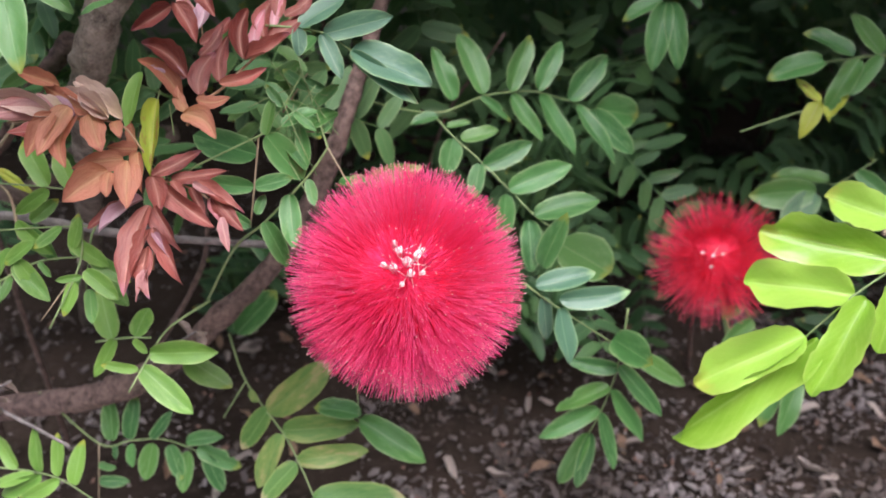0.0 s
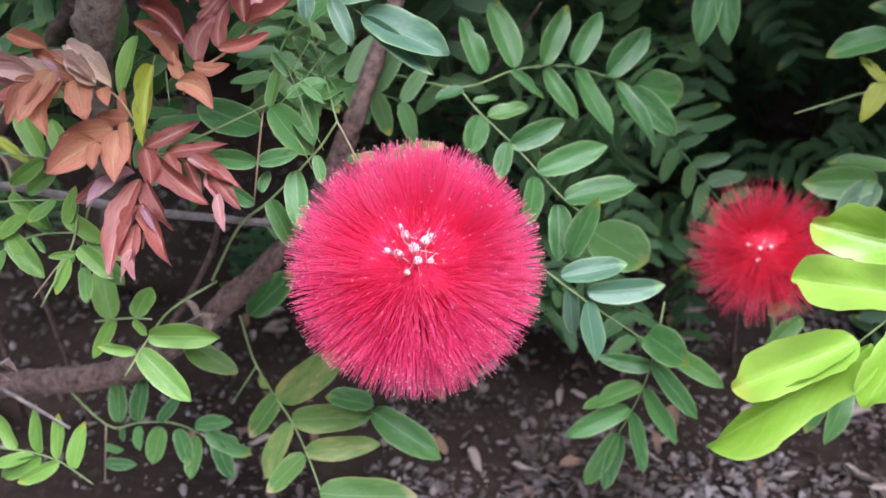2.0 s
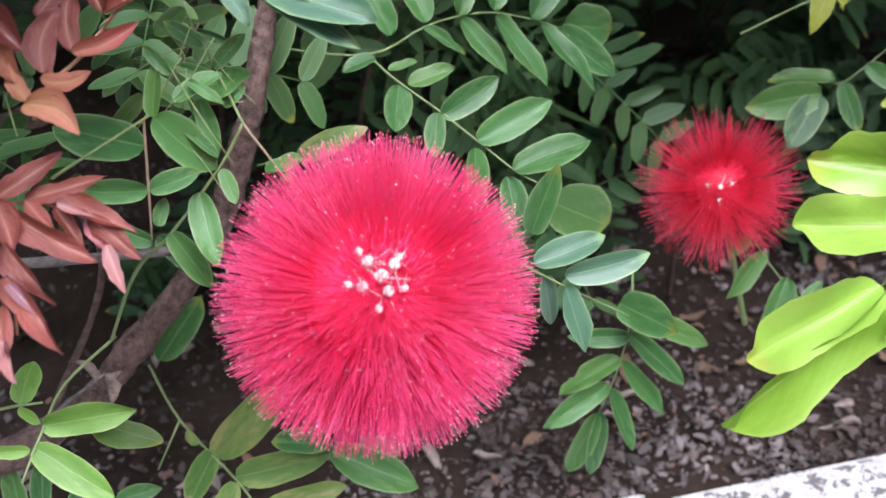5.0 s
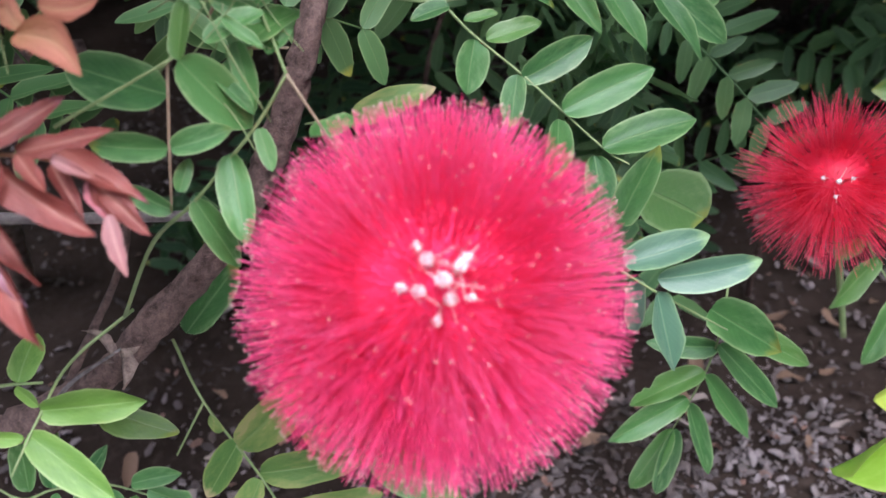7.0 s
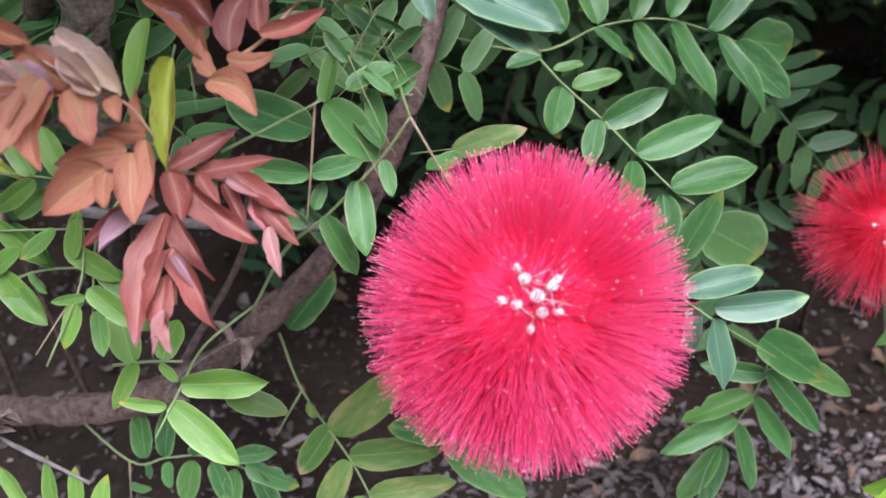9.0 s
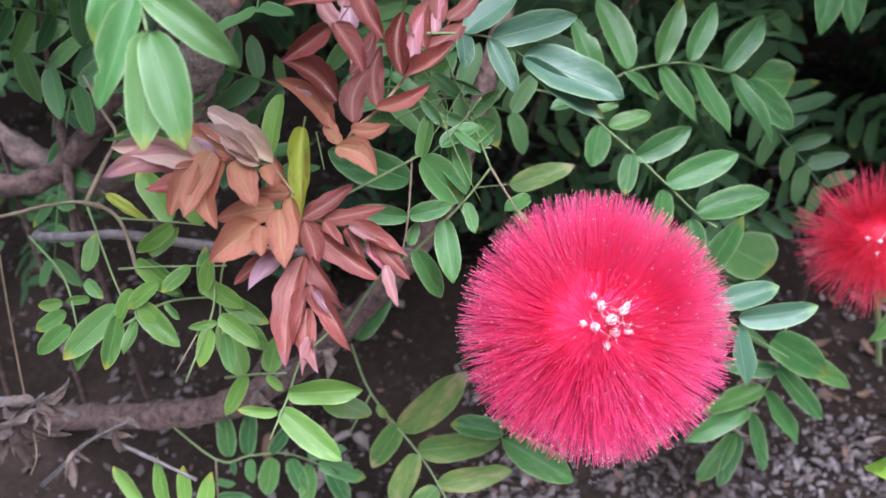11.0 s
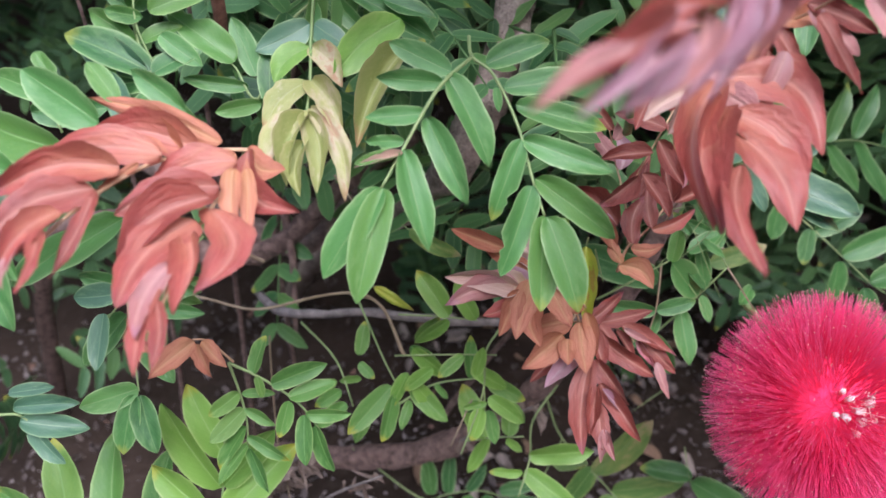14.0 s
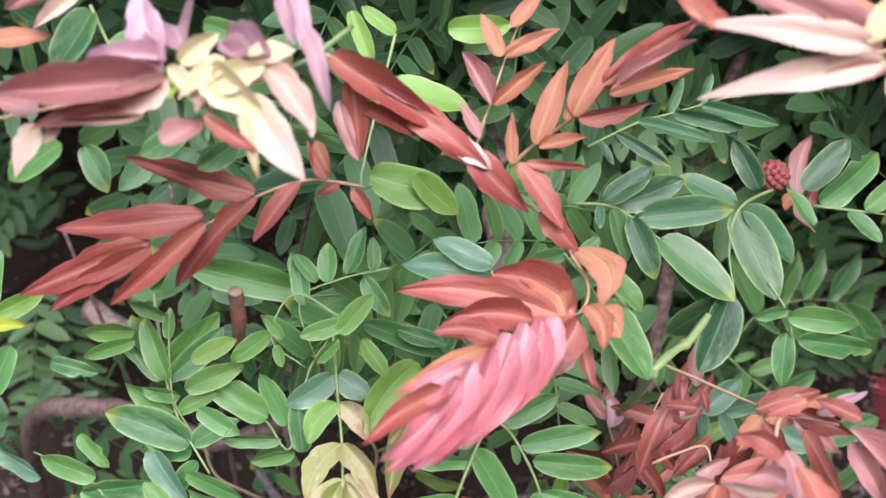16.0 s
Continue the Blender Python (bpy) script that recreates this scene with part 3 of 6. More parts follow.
branch("branch", "pale dry twig with a knotted node", [(-0.2189, 0.2656, 0.2049), (-0.1954, 0.2603, 0.2031), (-0.1764, 0.2560, 0.2012), (-0.1550, 0.2582, 0.2045), (-0.1439, 0.2580, 0.2052), (-0.1351, 0.2562, 0.2006), (-0.1279, 0.2439, 0.1904)], 0.0004, 0.0006, STALK["brown"], ((0.72, 0.7),), 8)
branch("branch", "thin forked dry twig", [(-0.1450, 0.2584, 0.2041), (-0.1406, 0.2657, 0.2120), (-0.1378, 0.2741, 0.2181), (-0.1436, 0.2822, 0.2226), (-0.1519, 0.2938, 0.2286)], 0.0007, 0.0004, STALK["brown"], (), 8)
branch("branch", "thin dry side twig", [(-0.1378, 0.2741, 0.2181), (-0.1311, 0.2786, 0.2170), (-0.1231, 0.2873, 0.2148)], 0.0005, 0.0003, STALK["brown"], (), 8)
branch("branch", "short pale broken stick", [(-0.1959, 0.2773, 0.2382), (-0.1909, 0.2630, 0.2298), (-0.1800, 0.2564, 0.2264), (-0.1695, 0.2524, 0.2234)], 0.0005, 0.0006, STALK["brown"], (), 8)
branch("branch", "brown limb winding through the interior", [(-0.2684, 0.3809, 0.1996), (-0.2364, 0.3586, 0.1919), (-0.2160, 0.3496, 0.1778), (-0.1988, 0.3451, 0.1702), (-0.1790, 0.3454, 0.1604), (-0.1563, 0.3689, 0.1735), (-0.1244, 0.3945, 0.1719)], 0.0052, 0.004, BARK_BROWN, ((0.55, 0.3), (0.4, 0.2)))
stub = branch("branch", "cut reddish-brown twig stub with a pale end", [(-0.1688, 0.2517, 0.2963), (-0.1655, 0.2471, 0.3132), (-0.1644, 0.2472, 0.3233)], 0.0017, 0.0018, BARK_RED, (), 10)
part("cut_end", *tube([(0.0044, -0.0045, 0.0270), (0.0045, -0.0045, 0.0279)], 0.0019, 0.0016, 10), STALK["brown"], stub, "pale cut end")
branch("branch", "upright slender stem at the bed's edge", [(0.26, 0.27, -0.01), (0.235, 0.235, 0.1), (0.2, 0.2, 0.19), (0.1152, 0.1944, 0.2215)], 0.002, 0.0009, STALK["brown"], (), 8)
branch("branch", "curved grey dead stick with withered leaves", [(-0.2057, 0.2163, 0.1050), (-0.1984, 0.2273, 0.1177), (-0.1921, 0.2348, 0.1257), (-0.1842, 0.2387, 0.1303), (-0.1790, 0.2416, 0.1355)], 0.0012, 0.0016, BARK_GREY, (), 8)
branch("branch", "hair-thin dry stem hanging through the hollow", [(-0.1743, 0.2570, 0.1883), (-0.1754, 0.2543, 0.1747), (-0.1761, 0.2500, 0.1569), (-0.1761, 0.2460, 0.1430), (-0.1730, 0.2364, 0.1263), (-0.1767, 0.2345, 0.1171)], 0.0003, 0.0003, STALK["brown"], (), 8)
branch("branch", "short grey stick lying deep in the hollow", [(-0.2053, 0.2607, 0.1233), (-0.1931, 0.2616, 0.1233), (-0.1821, 0.2643, 0.1176), (-0.1749, 0.2664, 0.1114)], 0.0017, 0.0012, BARK_GREY, (), 8)
branch("branch", "thin grey twig low in the hollow", [(-0.1497, 0.2410, 0.1254), (-0.1375, 0.2381, 0.1204), (-0.1239, 0.2360, 0.1129)], 0.0008, 0.0006, BARK_GREY, (), 8)
branch("branch", "greenish stem with a swollen node under young leaves", [(-0.0649, 0.2404, 0.2721), (-0.0670, 0.2238, 0.2998), (-0.0687, 0.2138, 0.3198), (-0.0624, 0.2190, 0.3197), (-0.0573, 0.2232, 0.3185), (-0.0501, 0.2310, 0.3185)], 0.0012, 0.0009, STALK["green"], ((0.4, 0.5), (0.75, 0.6)), 8)
branch("branch", "thin green side stem of a leaf", [(-0.0687, 0.2138, 0.3198), (-0.0711, 0.2229, 0.3252), (-0.0734, 0.2303, 0.3283), (-0.0778, 0.2361, 0.3295)], 0.0007, 0.0005, STALK["green"], (), 8)
for a, b, c in (((-0.23, 0.36, -0.01), (-0.205, 0.325, 0.17), (-0.19, 0.3, 0.32)), ((-0.2, 0.37, -0.01), (-0.186, 0.33, 0.17), (-0.15, 0.3, 0.31)), ((-0.27, 0.36, -0.01), (-0.24, 0.33, 0.14), (-0.23, 0.31, 0.3)), ((-0.12, 0.3, 0.1), (-0.09, 0.3, 0.15), (-0.075, 0.27, 0.2)), ((0.16, 0.45, 0.0), (0.14, 0.4, 0.1), (0.13, 0.35, 0.14)), ((-0.02, 0.5, 0.0), (0.0, 0.44, 0.15), (0.03, 0.36, 0.23)), ((-0.1, 0.55, 0.0), (-0.06, 0.45, 0.2), (-0.04, 0.34, 0.32))):
    branch("branch", "slender bare stem in the shaded interior", [a, b, c], 0.0015, 0.0006, BARK, (), 8)


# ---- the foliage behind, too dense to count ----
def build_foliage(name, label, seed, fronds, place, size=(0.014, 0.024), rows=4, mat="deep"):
    rnd = random.Random(seed)
    shapes = []
    for k in range(5):
        v, f, uv = leaf_mesh("far", "mature", 200 + k, rows, 2)
        shapes.append((np.array(v), f, np.array(uv)))
    verts, faces, uvs, count = [], [], [], 0
    for k in range(fronds):
        base = Vector(place(rnd))
        along = Vector((rnd.gauss(0, 0.7), rnd.gauss(-0.55, 0.5), rnd.gauss(-0.2, 0.6))).normalized()
        face = (Vector((rnd.gauss(0, 0.4), -0.75, 0.65)) + Vector((0, rnd.gauss(0, 0.3), rnd.gauss(0, 0.3)))).normalized()
        face = (face - face.dot(along) * along).normalized()
        side = along.cross(face)
        pairs = rnd.randint(4, 7)
        length = rnd.uniform(*size)
        gap = length * 0.52
        line = [base + along * gap * i - Vector((0, 0, 0.035 * i * i * gap)) for i in range(pairs)]
        tv, tf = tube([np.array(q) for q in line], 0.0006, 0.0003, 3)
        verts += [np.array(q) for q in tv]
        uvs += [(0.5, 0.5)] * len(tv)
        faces += [tuple(i + count for i in q) for q in tf]
        count += len(tv)
        for i in range(pairs):
            for s in (-1, 1):
                v, f, uv = shapes[rnd.randrange(5)]
                y = (along * rnd.uniform(0.35, 0.75) + side * s - face * rnd.uniform(-0.1, 0.4)).normalized()
                z = (face + side * s * rnd.gauss(0, 0.2)).normalized()
                z = (z - z.dot(y) * y).normalized()
                x = y.cross(z)
                ln = length * rnd.uniform(0.8, 1.1) * (0.7 if i == 0 else 1)
                m = np.array((x * ln * rnd.uniform(0.32, 0.42), y * ln, z * ln))
                verts += list(v @ m + np.array(line[i]))
                uvs += list(uv)
                faces += [tuple(q + count for q in fc) for fc in f]
                count += len(v)
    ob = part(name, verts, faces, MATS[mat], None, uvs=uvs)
    tagged(ob, label, "foliage", kind="stuff")


def behind(rnd):
    while True:
        x, y, z = rnd.uniform(-0.55, 0.6), rnd.uniform(0.36, 0.8), rnd.uniform(0.06, 0.55)
        if -0.34 < x < -0.08 and z < 0.3:  # the bare woody hollow
            continue
        if z > 0.2 - 0.45 * max(0.0, y - 0.5) and (y > 0.62 or x < 0.05):
            return x, y, z


def upper(rnd):
    x, z = rnd.uniform(-0.42, 0.05), rnd.uniform(0.28, 0.47)
    if x < -0.17 and rnd.random() < 0.82 or -0.3 < x < -0.19:
        x += 0.2
    return x, 0.318 + 0.12 * rnd.random() ** 1.2 + 0.3 * max(0.0, x + 0.1) + 0.3 * max(0.0, -0.2 - x), z


def veil(rnd):
    return rnd.uniform(-0.135, -0.065), rnd.uniform(0.268, 0.29), rnd.uniform(0.275, 0.32)


def lower_left(rnd):
    x = rnd.uniform(-0.5, -0.24)
    return x, rnd.uniform(0.32, 0.5), rnd.uniform(0.03, 0.24)


def back(rnd):
    return rnd.uniform(-1.1, 1.1), rnd.uniform(0.85, 1.15), rnd.uniform(0.03, 1.0)


# unseen fronds above the view, added to keep sun off the interior and right side
def shade_crown(rnd):
    x = rnd.uniform(-0.8, 0.8) if rnd.random() < 0.6 else rnd.uniform(0.06, 0.7)
    y = rnd.uniform(0.43 if x < 0.06 else 0.2 if x < 0.17 else 0.13, 1.0)
    return x, y, 0.45 + rnd.uniform(0, 0.22) + 0.1 * max(0.0, 0.4 - y)


def curtain(rnd):
    x = rnd.uniform(-0.5, 0.75)
    near = 0.36 if x < -0.04 else 0.36 + 0.13 * min(1.0, (x + 0.04) / 0.1)
    y = near + 0.22 * rnd.random() ** 1.3 + (0.12 if x > 0.09 else 0.0)
    low = 0.02 if y > 0.42 else 0.1
    if -0.3 < x < -0.03 and y < 0.47:  # bare wood and shade under the left half
        low = 0.28
    if x < -0.14 and rnd.random() < 0.85:  # a dark hollow at the side
        x = rnd.uniform(0.1, 0.7)
        y = max(y, 0.5)
    return x, y, rnd.uniform(low, 0.35)


def beside(rnd):
    return rnd.uniform(0.045, 0.085), rnd.uniform(0.38, 0.46), rnd.uniform(0.08, 0.2)


# the deep and mid greens below carry part of the shade as colour
build_foliage("shrub_foliage", "dense pinnate foliage, its green darkened for the shrub's shade", 1, 560, behind)
build_foliage("shrub_foliage", "fern-like leaves between the two blooms, coloured dark for shade", 12, 40, beside, (0.013, 0.02))
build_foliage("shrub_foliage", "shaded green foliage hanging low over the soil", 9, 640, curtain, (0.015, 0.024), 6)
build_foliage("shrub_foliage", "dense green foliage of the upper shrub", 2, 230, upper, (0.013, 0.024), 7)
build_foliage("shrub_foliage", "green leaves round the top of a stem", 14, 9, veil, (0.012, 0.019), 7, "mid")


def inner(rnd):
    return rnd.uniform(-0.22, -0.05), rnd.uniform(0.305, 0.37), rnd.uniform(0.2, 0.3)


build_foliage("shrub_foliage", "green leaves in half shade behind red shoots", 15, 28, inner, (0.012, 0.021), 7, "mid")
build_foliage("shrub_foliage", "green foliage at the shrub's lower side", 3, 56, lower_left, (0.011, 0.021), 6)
build_foliage("shrub_foliage", "foliage deep inside the hedge, coloured dark for shade", 4, 700, back, (0.03, 0.05))
build_foliage("shrub_foliage", "unseen foliage overhead, added to shade the shrub", 6, 1850, shade_crown, (0.025, 0.04))


# ---- the blooms ----
def threads(a, b, bend, r0, r1):
    """Vertices and faces of many thin three-sided strands at once, from the points a to the points b."""
    q = np.array((0.0, 0.35, 0.7, 1.0))[None, :, None]
    line = a[:, None] + (b - a)[:, None] * q + bend[:, None] * np.sin(np.pi * q)
    d = (b - a) / (np.linalg.norm(b - a, axis=1)[:, None] + 1e-12)
    u = np.cross(d, (0.3, 0.2, 0.93))
    u /= np.linalg.norm(u, axis=1)[:, None] + 1e-12
    w = np.cross(d, u)
    r = (r0 + (r1 - r0) * q)[..., None]
    turn = 2 * np.pi * np.arange(3) / 3
    ring = u[:, None, None] * np.cos(turn)[None, None, :, None] + w[:, None, None] * np.sin(turn)[None, None, :, None]
    verts = (line[:, :, None] + ring * r).reshape(-1, 3)
    one = [(i * 3 + k, i * 3 + (k + 1) % 3, i * 3 + 3 + (k + 1) % 3, i * 3 + 3 + k) for i in range(3) for k in range(3)]
    faces = (np.array(one)[None] + 12 * np.arange(len(a))[:, None, None]).reshape(-1, 4)
    return verts, faces.tolist()


def build_bloom(label, centre, face, radius, florets, each, seed, mat, stalk, single, rings, thick, spread, reach, fill_size):
    """A powder-puff flower head: small florets round an added filler ball, those in the middle with white throats, each
    with a fan of red filaments tipped by anthers.
    """
    rnd = random.Random(seed)
    bloom = tagged(new("powder_puff_flower"), label, "flower", "blooms of the shrub")
    bloom.location = centre
    face = Vector(face).normalized()
    spin = face.to_track_quat("Z", "Y").to_matrix()
    starts, ends, bends, av, af, made = [], [], [], [], [], 0
    oct_faces = [(0, 2, 4), (2, 1, 4), (1, 3, 4), (3, 0, 4), (2, 0, 5), (1, 2, 5), (3, 1, 5), (0, 3, 5)]
    core = radius * 0.1
    golden = math.pi * (3 - math.sqrt(5))
    middle = [(r, 2 * math.pi * (k + 0.31 * i) / n, size) for i, (n, r, size) in enumerate(rings) for k in range(n)]
    for i in range(florets):
        h = 1 - 1.75 * (i + 0.5) / florets
        rr, w, size = math.sqrt(max(0, 1 - h * h)), golden * i, 0.0
        wander = 0.05
        if i < len(middle):  # the innermost florets stand close together
            rr, w, size = middle[i]
            h, wander = math.sqrt(1 - rr * rr), 0.02
        d = spin @ Vector((rr * math.cos(w), rr * math.sin(w), h))
        d = (d + Vector((rnd.gauss(0, wander), rnd.gauss(0, wander), rnd.gauss(0, wander)))).normalized()
        length = radius * (rnd.uniform(0.58, 0.63) if size else rnd.uniform(0.4, 0.46))
        a, b = d * core, d * length
        tv, tf = tube([np.array(a + (b - a) * k / 4) for k in range(5)], radius * 0.01, radius * 0.02, 6)
        floret = part("floret", tv, tf, mat, bloom)
        if size:
            tv, tf = tube([np.array(a + (b - a) * k) for k in (0.7, 0.84, 0.97, 1.07)], radius * 0.016 * size, radius * 0.03 * size, 8)
            part("white_throat", tv, tf, TUBE_WHITE, floret, "white floret throat")
            frayed = np.array([b * 0.97 for k in range(7)])
            tips = np.array([b * 1.04 + (Vector((rnd.gauss(0, 1), rnd.gauss(0, 1), rnd.gauss(0, 1))) - d * 0.2) * radius * 0.042 * size for k in range(7)])
            tv, tf = threads(frayed, tips, np.zeros((7, 3)), radius * 0.005, radius * 0.0025)
            part("thread_roots", tv, tf, TUBE_WHITE, floret, "white roots of the filaments")
        for k in range(each // 2 if size else each):
            fan = Vector((rnd.gauss(0, 1), rnd.gauss(0, 1), rnd.gauss(0, 1)))
            if size:  # a hollow fan, so that the throat shows between the threads
                fan = (fan - fan.dot(d) * d).normalized() * rnd.uniform(1.0, 2.6)
            e = (d + fan * rnd.choice(spread)).normalized()
            long = radius * rnd.choice((rnd.uniform(*reach), rnd.uniform(reach[0] - 0.2, reach[0])))
            rim = (fan - fan.dot(d) * d).normalized()
            start = b * 0.35 + e * min(length, radius * 0.46) * 0.68 + rim * radius * 0.02
            end = e * long
            bend = Vector((rnd.gauss(0, 0.014), rnd.gauss(0, 0.014), rnd.gauss(0, 0.014) - 0.008)) * radius
            if made < single:
                tv, tf = threads(np.array([start]), np.array([end]), np.array([bend]), radius * thick, radius * thick * 0.75)
                part("filament", tv, tf, mat, bloom)
                made += 1
            else:
                starts.append(start), ends.append(end), bends.append(bend)
            if rnd.random() > (0.1 if e.dot(face) > 0.5 else 0.3):
                continue
            s = radius * rnd.uniform(0.0035, 0.0062)
            n = len(av)
            av += [np.array(end) + np.array(q) * s for q in ((1, 0, 0), (-1, 0, 0), (0, 1, 0), (0, -1, 0), (0, 0, 1), (0, 0, -1))]
            af += [tuple(q + n for q in fc) for fc in oct_faces]
    fv, ff = threads(np.array(starts), np.array(ends), np.array(bends), radius * thick, radius * thick * 0.75)
    tagged(part("filament_mass", fv, ff, mat, bloom, "dense red silky filaments"), kind="stuff")
    tagged(part("anther_dust", av, af, ANTHER, bloom, "tiny pale golden anthers"), kind="stuff")
    line = smooth_line([(0, 0, 0)] + [Vector(q) - Vector(centre) for q in stalk], 6)
    part("flower_stalk", *tube(line, 0.0013, 0.0011, 8), STALK["green"], bloom, "thin green stalk")
    # added ball inside the head, bouncing red light so the gaps don't go dark
    bm = bmesh.new()
    bmesh.ops.create_icosphere(bm, subdivisions=4, radius=radius * fill_size)
    for v in bm.verts:
        v.co *= 1 + 0.05 * noise.noise(v.co * 300) + 0.04 * noise.noise(v.co * 1200)
    me = bpy.data.meshes.new("core")
    bm.to_mesh(me)
    bm.free()
    me.polygons.foreach_set("use_smooth", [True] * len(me.polygons))
    me.materials.append(CORE_FILL if single else mat)
    ob = new("core", me)
    ob.parent = bloom
    return bloom


# ---- the flower bud ----
def build_bud(centre, radius):
    bud = tagged(new("flower_bud"), "round dark red flower bud like a small berry", "bud")
    bud.location = centre
    golden = math.pi * (3 - math.sqrt(5))
    v, f = tube([(0, 0, -0.0005), (0.001, 0.006, -0.004), (0.0, 0.02, -0.01)], 0.0009, 0.0012, 6)
    part("bud_stalk", v, f, STALK["brown"], bud)
    bm = bmesh.new()
    bmesh.ops.create_icosphere(bm, subdivisions=2, radius=1.0)
    me = bpy.data.meshes.new("floret_bud")
    bm.to_mesh(me)
    bm.free()
    me.polygons.foreach_set("use_smooth", [True] * len(me.polygons))
    me.materials.append(BUD)
    for i in range(60):
        h = 1 - 2 * (i + 0.5) / 60
        rr = math.sqrt(1 - h * h)
        ob = new("floret_bud", me)
        ob.parent = bud
        ob.matrix_basis = Matrix.Translation(Vector((rr * math.cos(golden * i), rr * math.sin(golden * i), h)) * radius * 0.82) @ Matrix.Scale(radius * 0.24, 4)
    ob = new("bud_core", me)
    ob.parent = bud
    ob.matrix_basis = Matrix.Scale(radius * 0.8, 4)


build_bloom("large round powder-puff flower with pinkish-red silky filaments", (-0.0040, 0.2177, 0.1920), (0.02, -0.72, 0.7), 0.0335, 110, 112, 3, FILAMENT, ((-0.0157, 0.2445, 0.2005), (-0.0222, 0.2454, 0.2087)), 300, ((1, 0.03, 1.35), (4, 0.16, 1.15), (5, 0.27, 0.8)), 0.0022, (0.1, 0.2, 0.3), (0.94, 1.04), 0.54)
build_bloom("smaller deep red powder-puff flower in the shade", (0.1226, 0.3290, 0.1421), (-0.35, -0.8, 0.45), 0.0285, 64, 46, 8, FILAMENT_DEEP, ((0.1371, 0.3333, 0.0983), (0.1434, 0.3319, 0.0740)), 0, ((1, 0.03, 1.0), (3, 0.24, 0.7)), 0.0032, (0.07, 0.13, 0.22), (0.8, 1.1), 0.4)
build_bud((-0.0248, 0.2642, 0.3339), 0.0042)


# ---- leaves and shoots that stand out, each with its leaflets ----
s = spray("compound_leaf", "green", "slender green pinnate leaf with oblong leaflets above the bloom", .55, (-300, 3385, 2078), (10, 3180, 2092), (196, 3298, 2120), (309, 3338, 2130), (424, 3368, 2123), (567, 3401, 2075), (668, 3402, 2033))
leaf(s, (91, 3245, 2122), (12, 3316, 2318), .36)
leaf(s, (207, 3307, 2129), (109, 3437, 2346), .36)
leaf(s, (315, 3341, 2132), (399, 3446, 2332), .36)
leaf(s, (431, 3373, 2128), (528, 3456, 2309), .36)
leaf(s, (560, 3400, 2079), (722, 3512, 2238), .4)
leaf(s, (663, 3404, 2039), (888, 3537, 1966), .5)
leaf(s, (644, 3398, 2034), (835, 3336, 1879), .4)
leaf(s, (196, 3298, 2120), (322, 3257, 2041), .25)
leaf(s, (320, 3336, 2120), (452, 3241, 1962), .3)
leaf(s, (436, 3368, 2111), (587, 3280, 1877), .28)
leaf(s, (591, 3398, 2057), (763, 3266, 1875), .25)
s = spray("compound_leaf", "green", "green pinnate leaf arching beside the red bloom", .55, (10, 3180, 2092), (87, 3103, 2030), (205, 3027, 1948), (310, 2952, 1867), (403, 2882, 1797), (452, 2840, 1780))
leaf(s, (119, 3089, 2017), (262, 3115, 2046), .4)
leaf(s, (205, 3020, 1937), (390, 3065, 2022), .4)
leaf(s, (300, 2959, 1875), (534, 2993, 1964), .37)
leaf(s, (393, 2888, 1802), (641, 2943, 1849), .38)
leaf(s, (32, 3166, 2083), (-71, 3143, 2067), .5)
leaf(s, (65, 3131, 2054), (155, 3144, 2066), .35)
leaf(s, (91, 3095, 2019), (68, 3032, 1898), .62)
leaf(s, (194, 3028, 1947), (171, 2961, 1833), .48)
leaf(s, (289, 2948, 1857), (278, 2885, 1700), .42)
leaf(s, (372, 2880, 1786), (383, 2772, 1628), .42)
leaf(s, (423, 2773, 1652), (484, 2721, 1876), .35)
leaf(s, (484, 2812, 1725), (714, 2985, 1515), .5)
s = spray("compound_leaf", "sheen", "broad pale-green leaflets with a waxy sheen on a twig", .5, (-446, 2463, 2582), (-355, 2490, 2569), (-279, 2513, 2546), (-212, 2512, 2501))
leaf(s, (-212, 2511, 2499), (26, 2429, 2425), .4)
leaf(s, (-212, 2510, 2496), (-16, 2424, 2373), .22)
leaf(s, (-291, 2508, 2547), (-88, 2509, 2601), .34)
leaf(s, (-355, 2492, 2572), (-229, 2543, 2647), .45)
leaf(s, (-363, 2488, 2571), (-354, 2451, 2498), .55)
leaf(s, (-297, 2505, 2547), (-233, 2440, 2436), .35)
s = spray("compound_leaf", "sheen", "bluish green leaflets on a thin stalk beside the bloom", .5, (329, 2519, 1729), (449, 2517, 1637), (659, 2564, 1466))
leaf(s, (374, 2523, 1710), (580, 2568, 1747), .36)
leaf(s, (458, 2527, 1661), (697, 2524, 1695), .32)
leaf(s, (459, 2520, 1631), (506, 2442, 1455), .4)
leaf(s, (402, 2519, 1676), (430, 2554, 1483), .3)
s = spray("compound_leaf", "green", "drooping green pinnate leaf over the leaf litter", .5, (791, 2921, 1391), (767, 2844, 1243), (745, 2836, 1078), (709, 2844, 920), (675, 2839, 826))
leaf(s, (733, 2864, 1282), (834, 2612, 1339), .45)
leaf(s, (790, 2842, 1240), (1024, 2803, 1106), .28)
leaf(s, (766, 2840, 1170), (940, 2725, 1017), .3)
leaf(s, (741, 2838, 1055), (887, 2754, 861), .28)
leaf(s, (708, 2844, 935), (777, 2736, 726), .26)
leaf(s, (682, 2839, 832), (639, 2790, 567), .25)
leaf(s, (670, 2841, 831), (556, 2826, 544), .25)
leaf(s, (764, 2840, 1160), (563, 2830, 1195), .32)
leaf(s, (740, 2838, 1066), (518, 2808, 982), .32)
leaf(s, (706, 2845, 952), (461, 2787, 845), .3)
